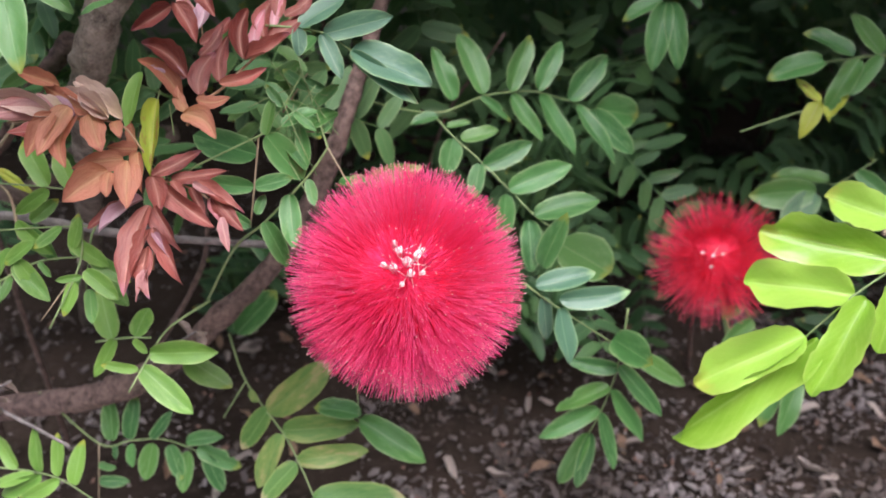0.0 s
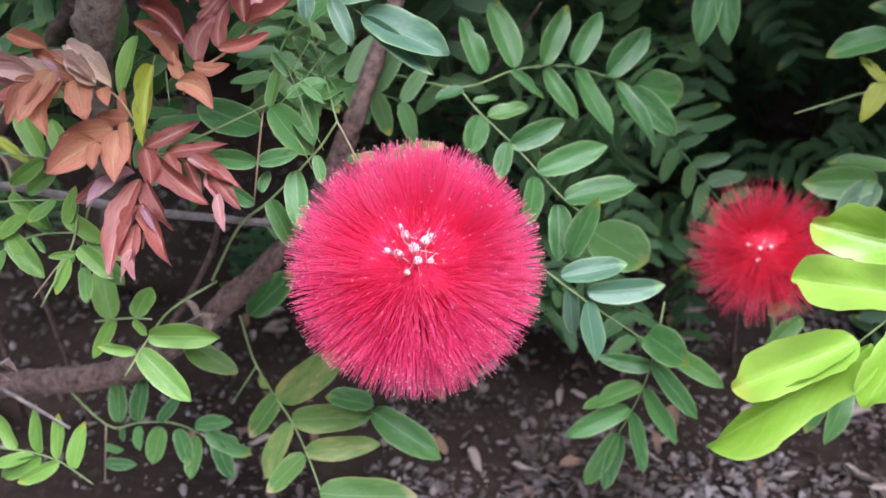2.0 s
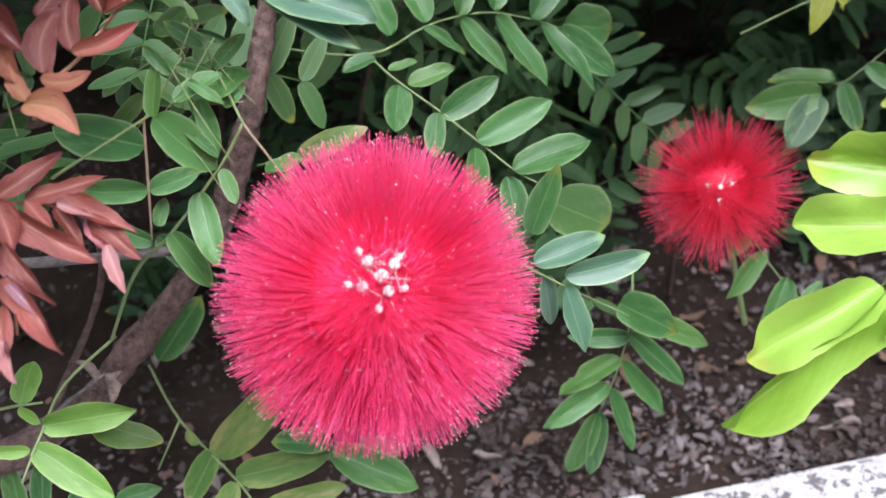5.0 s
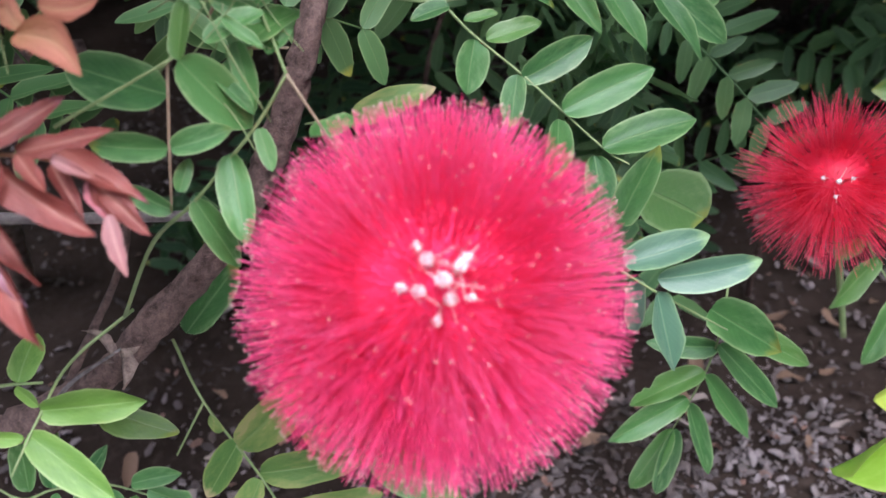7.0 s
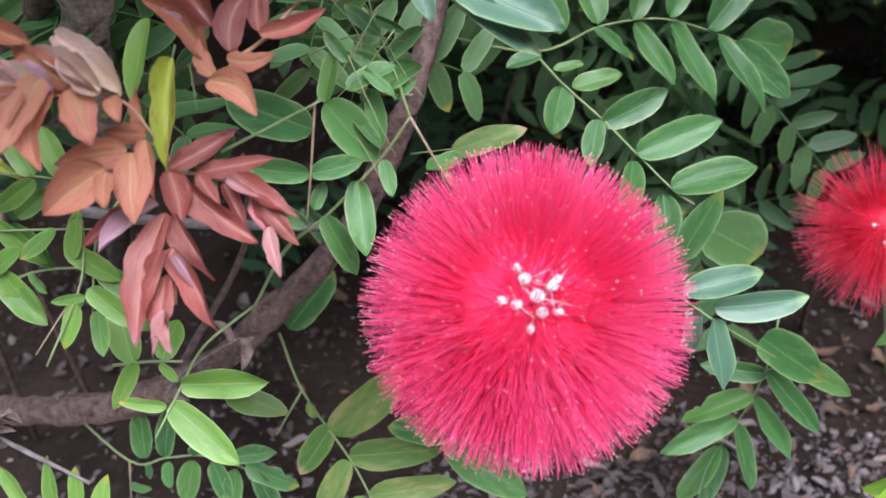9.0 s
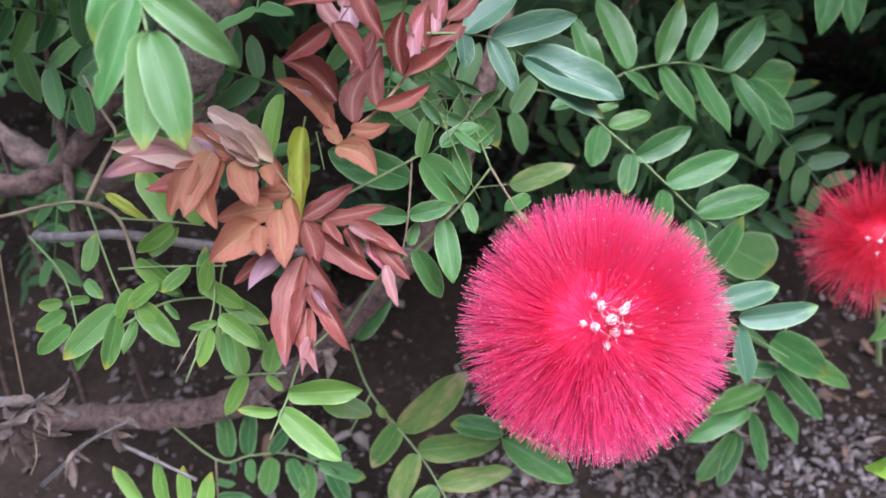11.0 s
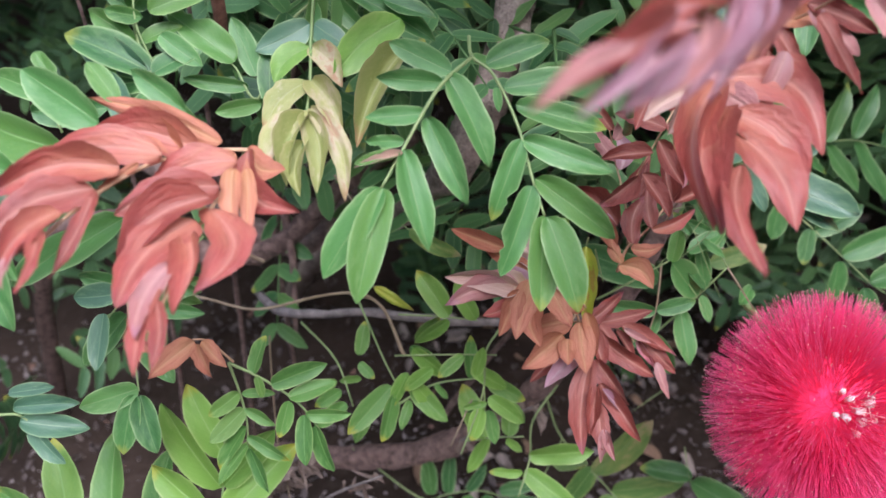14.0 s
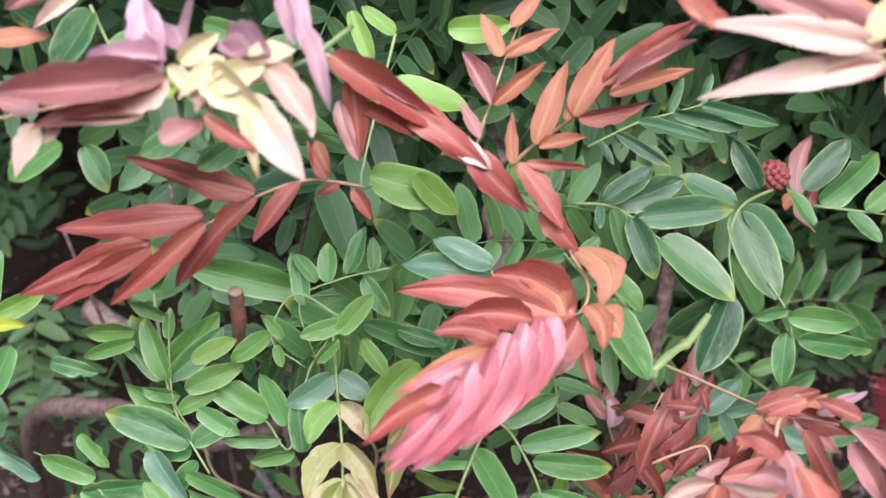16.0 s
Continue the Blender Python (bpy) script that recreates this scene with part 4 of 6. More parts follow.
s = spray("compound_leaf", "blotched", "yellowing pinnate leaf with browned chewed leaflets", .6, (-772, 2829, 1302), (-705, 2752, 1131), (-530, 2544, 1054), (-451, 2429, 1007), (-385, 2332, 927))
twig(s, .45, (-705, 2752, 1131), (-783, 2660, 1022))
leaf(s, (-596, 2623, 1082), (-354, 2673, 1261), .42)
leaf(s, (-593, 2637, 1093), (-701, 2577, 938), .42)
leaf(s, (-647, 2675, 1090), (-674, 2693, 1140), .6)
leaf(s, (-530, 2549, 1058), (-245, 2577, 1070), .38)
leaf(s, (-528, 2535, 1049), (-645, 2440, 870), .38)
leaf(s, (-462, 2432, 1005), (-587, 2360, 890), .46)
leaf(s, (-462, 2439, 1009), (-203, 2478, 1024), .32)
leaf(s, (-394, 2333, 926), (-70, 2312, 964), .36)
s = spray("compound_leaf", "green", "dark green leaflet on a thin upright twig under the bloom", .4, (-254, 2630, 1217), (-241, 2535, 1121))
leaf(s, (-239, 2540, 1125), (6, 2500, 960), .38)
leaf(s, (-232, 2550, 1135), (-419, 2610, 1124), .4)
s = spray("compound_leaf", "lime", "yellow-tipped green leaflets on a bare twig end", .6, (-757, 2614, 1581), (-857, 2459, 1566), (-877, 2307, 1556), (-920, 2203, 1488))
twig(s, .5, (-1083, 2392, 1549), (-973, 2383, 1573), (-893, 2384, 1574))
leaf(s, (-879, 2316, 1558), (-661, 2309, 1565), .36)
leaf(s, (-896, 2273, 1535), (-717, 2182, 1423), .34)
leaf(s, (-903, 2265, 1530), (-1015, 2259, 1552), .3)
leaf(s, (-1013, 2387, 1566), (-1085, 2334, 1447), .32)
leaf(s, (-1023, 2388, 1564), (-1095, 2521, 1691), .42)
leaf(s, (-945, 2385, 1577), (-925, 2485, 1638), .55)
leaf(s, (-781, 2369, 1510), (-656, 2407, 1322), .42)
leaf(s, (-952, 2380, 1567), (-900, 2354, 1534), .5)
s = spray("compound_leaf", "green", "fern-like leaf with small oval leaflets low in the shrub", .55, (-1573, 2825, 1003), (-1296, 2670, 876), (-1173, 2677, 887), (-1045, 2697, 879), (-915, 2691, 823), (-805, 2676, 750))
twig(s, .4, (-1296, 2670, 876), (-1293, 2567, 679))
leaf(s, (-1241, 2676, 886), (-1258, 2762, 1029), .42)
leaf(s, (-1173, 2679, 891), (-1154, 2761, 1046), .36)
leaf(s, (-1093, 2692, 887), (-1015, 2738, 988), .36)
leaf(s, (-1229, 2670, 874), (-1235, 2645, 812), .4)
leaf(s, (-1162, 2673, 876), (-1163, 2620, 798), .45)
leaf(s, (-1084, 2684, 869), (-1116, 2623, 732), .5)
leaf(s, (-1024, 2690, 857), (-972, 2625, 733), .45)
leaf(s, (-948, 2689, 830), (-965, 2605, 687), .4)
leaf(s, (-889, 2689, 810), (-816, 2632, 664), .4)
leaf(s, (-959, 2703, 864), (-814, 2702, 897), .4)
leaf(s, (-915, 2699, 840), (-746, 2668, 753), .4)
leaf(s, (-1295, 2634, 806), (-1228, 2624, 787), .5)
leaf(s, (-1292, 2603, 746), (-1173, 2598, 748), .4)
s = spray("compound_leaf", "lime", "bright green pinnate leaf low beside the dark soil", .5, (-1609, 2333, 1055), (-1489, 2332, 1050), (-1369, 2327, 1039), (-1265, 2307, 1021), (-1150, 2269, 970))
leaf(s, (-1429, 2331, 1048), (-1523, 2401, 1151), .36)
leaf(s, (-1344, 2325, 1041), (-1381, 2381, 1189), .35)
leaf(s, (-1282, 2314, 1032), (-1282, 2393, 1163), .36)
leaf(s, (-1219, 2297, 1010), (-1194, 2369, 1147), .36)
leaf(s, (-1369, 2324, 1034), (-1504, 2296, 999), .33)
leaf(s, (-1338, 2318, 1030), (-1495, 2290, 941), .33)
leaf(s, (-1275, 2309, 1024), (-1412, 2253, 963), .33)
s = spray("compound_leaf", "lime", "light green leaflets on a thin horizontal twig", .45, (-1283, 2411, 2107), (-1141, 2399, 2103), (-1042, 2386, 2098))
leaf(s, (-1130, 2399, 2105), (-1226, 2472, 2225), .42)
leaf(s, (-1048, 2388, 2100), (-1107, 2442, 2205), .42)
leaf(s, (-1130, 2394, 2096), (-1231, 2350, 2028), .36)
s = spray("compound_leaf", "lime", "small light green leaflets in a loose cluster", .45, (-1302, 2381, 1963), (-1127, 2352, 1991), (-986, 2328, 2009))
twig(s, .45, (-1028, 2354, 2015), (-1030, 2282, 1899), (-1102, 2167, 1746))
leaf(s, (-1243, 2382, 1994), (-1141, 2349, 1896), .38)
leaf(s, (-1089, 2345, 1995), (-1167, 2303, 1943), .42)
leaf(s, (-1065, 2323, 1965), (-954, 2293, 1890), .38)
leaf(s, (-1013, 2273, 1885), (-908, 2234, 1809), .4)
leaf(s, (-1018, 2263, 1871), (-1096, 2253, 1861), .3)
leaf(s, (-1242, 2329, 1889), (-1157, 2286, 1771), .38)
leaf(s, (-1050, 2308, 1942), (-1026, 2342, 2030), .42)
leaf(s, (-1184, 2342, 1942), (-1273, 2314, 1877), .4)
leaf(s, (-1262, 2349, 1917), (-1316, 2300, 1825), .4)
leaf(s, (-1035, 2252, 1857), (-1070, 2200, 1769), .5)
s = spray("compound_leaf", "green", "dark green leaflets on crossing thin twigs", .55, (-691, 2383, 2174), (-583, 2409, 2222), (-473, 2445, 2268))
twig(s, .4, (-494, 2460, 2255), (-507, 2399, 2115), (-531, 2396, 1980))
twig(s, .55, (-723, 2488, 1662), (-604, 2453, 1875), (-493, 2440, 1979), (-356, 2471, 2121), (-291, 2474, 2213))
leaf(s, (-508, 2399, 2112), (-662, 2419, 2119), .36)
leaf(s, (-504, 2399, 2112), (-390, 2401, 2146), .42)
leaf(s, (-469, 2442, 2262), (-363, 2456, 2116), .5)
leaf(s, (-499, 2436, 2201), (-731, 2603, 2199), .36)
leaf(s, (-416, 2459, 2063), (-392, 2354, 1926), .38)
leaf(s, (-497, 2441, 1978), (-427, 2389, 1843), .38)
leaf(s, (-356, 2467, 2111), (-333, 2420, 2043), .42)
leaf(s, (-507, 2396, 2023), (-483, 2428, 2075), .5)
leaf(s, (-527, 2396, 1984), (-615, 2417, 2026), .45)
leaf(s, (-378, 2502, 2268), (-356, 2437, 2157), .35)
leaf(s, (-419, 2454, 2285), (-321, 2494, 2334), .4)
leaf(s, (-469, 2442, 2262), (-451, 2483, 2371), .4)
leaf(s, (-360, 2498, 2261), (-272, 2628, 2291), .4)
s = spray("compound_leaf", "green", "small green leaflets on fine upright twigs", .45, (-291, 2474, 2213), (-333, 2561, 2294), (-389, 2676, 2384), (-431, 2803, 2478))
twig(s, .4, (-291, 2474, 2213), (-215, 2399, 2111))
twig(s, .4, (-453, 2636, 2267), (-375, 2695, 2379))
twig(s, .4, (-402, 2534, 2244), (-289, 2533, 2240))
leaf(s, (-333, 2554, 2287), (-429, 2573, 2325), .35)
leaf(s, (-344, 2578, 2306), (-265, 2606, 2371), .35)
leaf(s, (-366, 2626, 2345), (-449, 2668, 2404), .35)
leaf(s, (-383, 2687, 2363), (-310, 2662, 2335), .3)
leaf(s, (-402, 2712, 2410), (-508, 2764, 2339), .35)
leaf(s, (-413, 2731, 2423), (-364, 2845, 2469), .35)
leaf(s, (-402, 2534, 2244), (-375, 2508, 2199), .4)
leaf(s, (-306, 2533, 2240), (-360, 2555, 2268), .35)
leaf(s, (-254, 2415, 2113), (-181, 2535, 2081), .3)
leaf(s, (-332, 2529, 2232), (-281, 2554, 2270), .35)
s = spray("single_leaf", "yellow", "yellow-green leaf hanging among red shoots", .4, (-734, 2355, 2423), (-741, 2341, 2397))
leaf(s, (-742, 2343, 2400), (-746, 2206, 2225), .33)
s = spray("single_leaf", "lime", "yellow-green pointed leaf beside a pale twig", .35, (-713, 2356, 2382), (-693, 2297, 2311))
leaf(s, (-794, 2397, 2461), (-829, 2304, 2326), .3)
s = spray("compound_leaf", "green", "green leaflets hanging at the shrub's dark edge", .5, (1861, 3399, 2290), (1647, 3358, 2280), (1517, 3328, 2266))
leaf(s, (1524, 3331, 2270), (1302, 3288, 2217), .42)
leaf(s, (1647, 3361, 2286), (1465, 3426, 2367), .42)
leaf(s, (1765, 3385, 2293), (1641, 3432, 2434), .42)
leaf(s, (1671, 3360, 2276), (1548, 3280, 2094), .36)
leaf(s, (1765, 3379, 2283), (1635, 3306, 2144), .36)
s = spray("single_leaf", "yellow", "three yellowed dying leaves on a bare twig", .5, (1238, 3296, 1994), (1454, 3314, 2069), (1546, 3307, 2096))
leaf(s, (1535, 3318, 2116), (1456, 3244, 1993), .6)
leaf(s, (1539, 3317, 2116), (1445, 3370, 2190), .5)
leaf(s, (1553, 3309, 2100), (1581, 3273, 2050), .6)
leaf(s, (1646, 3339, 2157), (1567, 3290, 2044), .5)
s = spray("compound_leaf", "green", "pair of hanging green leaflets with yellowish tips", .45, (968, 3599, 2578), (943, 3536, 2457))
leaf(s, (936, 3532, 2449), (882, 3403, 2205), .36)
leaf(s, (950, 3532, 2449), (984, 3395, 2215), .32)
leaf(s, (918, 3536, 2457), (765, 3518, 2388), .4)
leaf(s, (992, 3568, 2518), (1068, 3506, 2432), .4)
s = spray("compound_leaf", "green", "green leaflets hanging over the second bloom", .5, (1927, 3513, 1801), (1790, 3514, 1689), (1735, 3535, 1676))
leaf(s, (1750, 3533, 1687), (1519, 3586, 1709), .3)
leaf(s, (1697, 3518, 1645), (1413, 3524, 1612), .48)
leaf(s, (1696, 3514, 1637), (1542, 3416, 1483), .52)
leaf(s, (1775, 3516, 1679), (1824, 3427, 1509), .38)
leaf(s, (1849, 3515, 1740), (1985, 3423, 1657), .4)
s = spray("compound_leaf", "green", "green drooping leaflets below the second bloom", .5, (1365, 3331, 1238), (1446, 3202, 1091), (1538, 3103, 991), (1636, 3035, 921))
leaf(s, (1423, 3248, 1143), (1269, 3170, 996), .38)
leaf(s, (1491, 3172, 1064), (1355, 3043, 860), .34)
leaf(s, (1533, 3108, 995), (1435, 2955, 782), .34)
leaf(s, (1530, 3111, 998), (1622, 3150, 1041), .4)
leaf(s, (1601, 3064, 952), (1511, 2911, 769), .36)
leaf(s, (1379, 3289, 1189), (1294, 3263, 1136), .5)
s = spray("compound_leaf", "green", "green pinnate leaf with pale-edged leaflets hanging forward", .6, (-1053, 2240, 3063), (-1047, 2175, 3043), (-1003, 2143, 3016), (-955, 2071, 2936), (-923, 1986, 2840), (-902, 1934, 2788))
leaf(s, (-1017, 2159, 3031), (-877, 2193, 3071), 0.39)
leaf(s, (-980, 2121, 2992), (-790, 2128, 3010), 0.30)
leaf(s, (-956, 2097, 2965), (-752, 2088, 2913), 0.29)
leaf(s, (-941, 2046, 2908), (-756, 1982, 2859), 0.29)
leaf(s, (-919, 1990, 2845), (-749, 1923, 2730), 0.30)
leaf(s, (-947, 2046, 2909), (-1014, 1942, 2774), 0.30)
leaf(s, (-926, 1980, 2834), (-991, 1854, 2688), 0.30)
leaf(s, (-907, 1934, 2788), (-914, 1827, 2615), 0.35)
leaf(s, (-897, 1932, 2786), (-833, 1792, 2643), 0.37)
leaf(s, (-998, 2124, 2994), (-992, 2094, 2951), 0.38)
s = spray("compound_leaf", "green", "green pinnate leaf with chewed pale-edged leaflets", .6, (-1047, 2175, 3043), (-1117, 2033, 3041), (-1187, 1915, 2971), (-1231, 1850, 2919))
leaf(s, (-1109, 2055, 3042), (-1245, 2062, 3055), 0.34)
leaf(s, (-1144, 1983, 3010), (-1265, 1973, 3011), 0.34)
leaf(s, (-1186, 1927, 2979), (-1265, 1934, 2978), 0.35)
leaf(s, (-1195, 1906, 2964), (-1284, 1884, 2957), 0.27)
leaf(s, (-1101, 2085, 3045), (-1005, 1984, 2890), 0.32)
leaf(s, (-1142, 1975, 3004), (-1065, 1870, 2863), 0.30)
leaf(s, (-1187, 1912, 2968), (-1138, 1784, 2815), 0.30)
leaf(s, (-1228, 1850, 2919), (-1357, 1760, 2770), 0.34)
leaf(s, (-1224, 1850, 2918), (-1280, 1693, 2761), 0.32)
leaf(s, (-1093, 2099, 3044), (-1221, 2145, 3094), 0.38)
leaf(s, (-1188, 1906, 2963), (-1287, 1892, 2947), 0.18, "blush")
s = spray("compound_leaf", "green", "fresh green leaflets around a stalk", .5, (-1421, 2457, 3079), (-1486, 2364, 3041), (-1538, 2210, 2940), (-1586, 2245, 3004), (-1619, 2254, 3017))
leaf(s, (-1585, 2252, 3014), (-1730, 2299, 3129), .4)
leaf(s, (-1544, 2256, 2974), (-1597, 2332, 3087), .36)
leaf(s, (-1508, 2203, 2931), (-1510, 2300, 3034), .42)
leaf(s, (-1556, 2223, 2965), (-1703, 2218, 2993), .24)
leaf(s, (-1529, 2204, 2932), (-1639, 2196, 2914), .36)
leaf(s, (-1428, 2455, 3080), (-1501, 2424, 3042), .48)
leaf(s, (-1426, 2449, 3075), (-1436, 2381, 2995), .42)
s = spray("compound_leaf", "green", "broad green leaflets overlapping along a stalk", .6, (-1843, 2484, 3244), (-1817, 2322, 3129), (-1795, 2251, 3068), (-1760, 2191, 3021), (-1718, 2131, 2975))
leaf(s, (-1831, 2325, 3132), (-1892, 2421, 3235), .38)
leaf(s, (-1816, 2311, 3120), (-1670, 2383, 3250), .4)
leaf(s, (-1821, 2309, 3118), (-1912, 2386, 3207), .26)
leaf(s, (-1798, 2250, 3068), (-1910, 2294, 3129), .42)
leaf(s, (-1787, 2249, 3067), (-1697, 2270, 3100), .42)
leaf(s, (-1760, 2191, 3021), (-1947, 2229, 3111), .4)
leaf(s, (-1755, 2188, 3019), (-1648, 2209, 3067), .44)
leaf(s, (-1758, 2176, 3008), (-1897, 2223, 2976), .4)
leaf(s, (-1744, 2155, 2993), (-1817, 2105, 2929), .42)
s = spray("compound_leaf", "green", "broad olive-green leaflets above a cut twig", .5, (-1335, 2529, 3154), (-1423, 2532, 3144), (-1541, 2540, 3142))
leaf(s, (-1474, 2540, 3149), (-1799, 2587, 3250), .26)
leaf(s, (-1528, 2508, 3102), (-1326, 2564, 3134), .36)
leaf(s, (-1427, 2501, 3104), (-1542, 2483, 3107), .3)
leaf(s, (-1481, 2543, 3152), (-1518, 2612, 3233), .4)
leaf(s, (-1429, 2484, 3081), (-1345, 2464, 3051), .35)
leaf(s, (-1399, 2488, 3089), (-1292, 2409, 2995), .3)
leaf(s, (-1341, 2478, 3084), (-1131, 2435, 2982), .26)
leaf(s, (-1256, 2465, 3067), (-1129, 2425, 3038), .35)
s = spray("compound_leaf", "green", "broad green leaflets with yellow ends reaching sideways", .8, (-1759, 1930, 3042), (-1880, 1947, 2969), (-1975, 1914, 2929), (-2092, 1901, 2866), (-2129, 1871, 2812))
leaf(s, (-1880, 1947, 2969), (-2110, 2002, 3025), .4)
leaf(s, (-1785, 1937, 3033), (-1947, 2000, 3120), .44)
leaf(s, (-1975, 1916, 2931), (-2197, 1939, 2988), .36)
leaf(s, (-1876, 1942, 2963), (-1858, 1903, 2898), .5)
leaf(s, (-2089, 1902, 2870), (-2235, 1857, 2848), .42)
leaf(s, (-2079, 1896, 2862), (-2005, 1813, 2735), .42)
leaf(s, (-2116, 1880, 2828), (-2012, 1750, 2654), .36)
leaf(s, (-1610, 1940, 3050), (-1718, 1984, 3122), .36)
leaf(s, (-1744, 1951, 3069), (-1809, 2010, 3132), .42)
leaf(s, (-1964, 1908, 2921), (-1947, 1866, 2878), .4)
s = spray("single_leaf", "yellow", "large yellowed leaf with a chewed edge", .5, (-2108, 1904, 2821), (-2126, 1873, 2815))
leaf(s, (-2128, 1873, 2815), (-2293, 1801, 2705), .5)
s = spray("red_shoot", "orange", "small orange-brown young leaves on a twig tip", .4, (-1611, 1835, 2468), (-1661, 1847, 2523), (-1691, 1834, 2542))
leaf(s, (-1676, 1842, 2535), (-1780, 1797, 2468), .42)
leaf(s, (-1671, 1841, 2527), (-1647, 1796, 2462), .56)
leaf(s, (-1663, 1848, 2528), (-1607, 1813, 2481), .52)
leaf(s, (-1741, 1825, 2534), (-1812, 1832, 2538), .4)
s = spray("red_shoot", "red", "wine-red pinnate young leaf with pointed leaflets", .8, (-1296, 2328, 3631), (-1351, 2323, 3651), (-1417, 2313, 3667), (-1509, 2292, 3652), (-1602, 2267, 3617), (-1719, 2242, 3579))
leaf(s, (-1506, 2296, 3657), (-1782, 2385, 3700), 0.235)
leaf(s, (-1610, 2275, 3626), (-1907, 2256, 3642), 0.235)
leaf(s, (-1720, 2250, 3590), (-2006, 2218, 3506), 0.235)
leaf(s, (-1717, 2241, 3579), (-1945, 2176, 3488), 0.196)
leaf(s, (-1607, 2265, 3614), (-1816, 2165, 3504), 0.196)
leaf(s, (-1506, 2292, 3652), (-1712, 2214, 3508), 0.204)
leaf(s, (-1415, 2312, 3665), (-1519, 2231, 3591), 0.282)
leaf(s, (-1340, 2323, 3646), (-1389, 2311, 3624), 0.392)
leaf(s, (-1313, 2322, 3630), (-1283, 2279, 3582), 0.470)
leaf(s, (-1362, 2322, 3655), (-1401, 2374, 3721), 0.314)
s = spray("red_shoot", "red", "wine-red strand of folded young leaves", .7, (-1337, 2376, 3915), (-1213, 2331, 3809), (-1067, 2275, 3690), (-938, 2222, 3605), (-866, 2128, 3530))
leaf(s, (-1325, 2371, 3905), (-1116, 2266, 3794), .26)
leaf(s, (-1213, 2336, 3817), (-1045, 2233, 3723), .3)
leaf(s, (-1087, 2296, 3728), (-959, 2221, 3619), .36)
leaf(s, (-1114, 2302, 3742), (-1034, 2256, 3711), .5, "blush")
leaf(s, (-1320, 2329, 3832), (-1294, 2259, 3741), .3, "rose")
leaf(s, (-1278, 2326, 3817), (-1175, 2283, 3773), .3)
leaf(s, (-1369, 2286, 3774), (-1347, 2240, 3726), .4, "orange")
leaf(s, (-1252, 2356, 3860), (-1149, 2316, 3800), .16, "lilac")
leaf(s, (-982, 2281, 3691), (-901, 2176, 3602), .36)
leaf(s, (-940, 2227, 3613), (-873, 2173, 3543), .46)
leaf(s, (-1079, 2274, 3691), (-1028, 2234, 3647), .4)
leaf(s, (-965, 2282, 3690), (-839, 2259, 3680), .2)
leaf(s, (-1294, 2358, 3874), (-1286, 2266, 3742), .3)
s = spray("red_shoot", "orange", "orange-red upright young shoot with pointed leaves", .6, (-982, 2354, 3634), (-927, 2372, 3674), (-842, 2394, 3721), (-780, 2415, 3764), (-744, 2442, 3799))
leaf(s, (-932, 2372, 3673), (-856, 2460, 3817), .3)
leaf(s, (-925, 2367, 3667), (-818, 2382, 3682), .34)
leaf(s, (-852, 2395, 3720), (-755, 2489, 3837), .34)
leaf(s, (-841, 2391, 3717), (-692, 2389, 3735), .28, "red")
leaf(s, (-788, 2423, 3773), (-544, 2512, 3853), .26, "red")
leaf(s, (-759, 2420, 3773), (-597, 2447, 3848), .18, "rose")
leaf(s, (-776, 2409, 3757), (-596, 2436, 3784), .2)
leaf(s, (-982, 2357, 3639), (-973, 2426, 3720), .28)
leaf(s, (-866, 2391, 3712), (-845, 2421, 3753), .4)
s = spray("red_shoot", "orange", "thin stalk with narrow reddish leaves", .45, (-1045, 2424, 3650), (-1006, 2497, 3708), (-950, 2599, 3785), (-885, 2704, 3866))
leaf(s, (-1009, 2491, 3703), (-1060, 2582, 3786), .36, "rose")
leaf(s, (-1004, 2491, 3703), (-887, 2526, 3778), .28)
leaf(s, (-974, 2577, 3769), (-1012, 2652, 3845), .36)
leaf(s, (-969, 2579, 3770), (-846, 2607, 3811), .3)
leaf(s, (-946, 2630, 3810), (-872, 2676, 3877), .35)
leaf(s, (-1041, 2433, 3658), (-1074, 2491, 3710), .4, "rose")
s = spray("red_shoot", "rose", "pale pinkish young leaves reaching in from above", .8, (-409, 2018, 4047), (-501, 1978, 4056), (-536, 1966, 4071))
leaf(s, (-524, 1971, 4068), (-771, 1992, 4123), .2, "blush")
leaf(s, (-502, 1967, 4043), (-762, 1974, 4011), .2, "blush")
leaf(s, (-507, 1979, 4065), (-716, 2055, 4141), .3)
leaf(s, (-501, 1985, 4070), (-628, 2057, 4159), .4, "orange")
leaf(s, (-536, 1968, 4073), (-485, 2019, 4123), .5, "cream")
leaf(s, (-493, 1968, 4042), (-504, 1920, 3996), .3, "blush")
leaf(s, (-503, 1962, 4037), (-616, 1961, 4018), .3)
leaf(s, (-767, 2007, 4105), (-737, 2235, 4066), .5, "red")
s = spray("pale_shoot", "cream", "cream and pink faded shoot with curled leaves", .9, (-1276, 2218, 4042), (-1345, 2105, 4045), (-1403, 2069, 4045), (-1459, 2052, 4053), (-1561, 2044, 4037))
leaf(s, (-1524, 2068, 4067), (-1462, 2086, 4098), .5)
leaf(s, (-1541, 2066, 4063), (-1489, 2025, 4004), .34)
leaf(s, (-1457, 2066, 4069), (-1534, 2027, 4035), .42)
leaf(s, (-1425, 2077, 4065), (-1354, 2079, 4066), .55)
leaf(s, (-1477, 2043, 4041), (-1400, 2053, 4057), .62)
leaf(s, (-1479, 2060, 4060), (-1409, 2003, 4006), .6)
leaf(s, (-1585, 2051, 4043), (-1530, 2051, 4038), .6, "chartreuse")
leaf(s, (-1543, 2054, 4049), (-1645, 2023, 4028), .5, "blush")
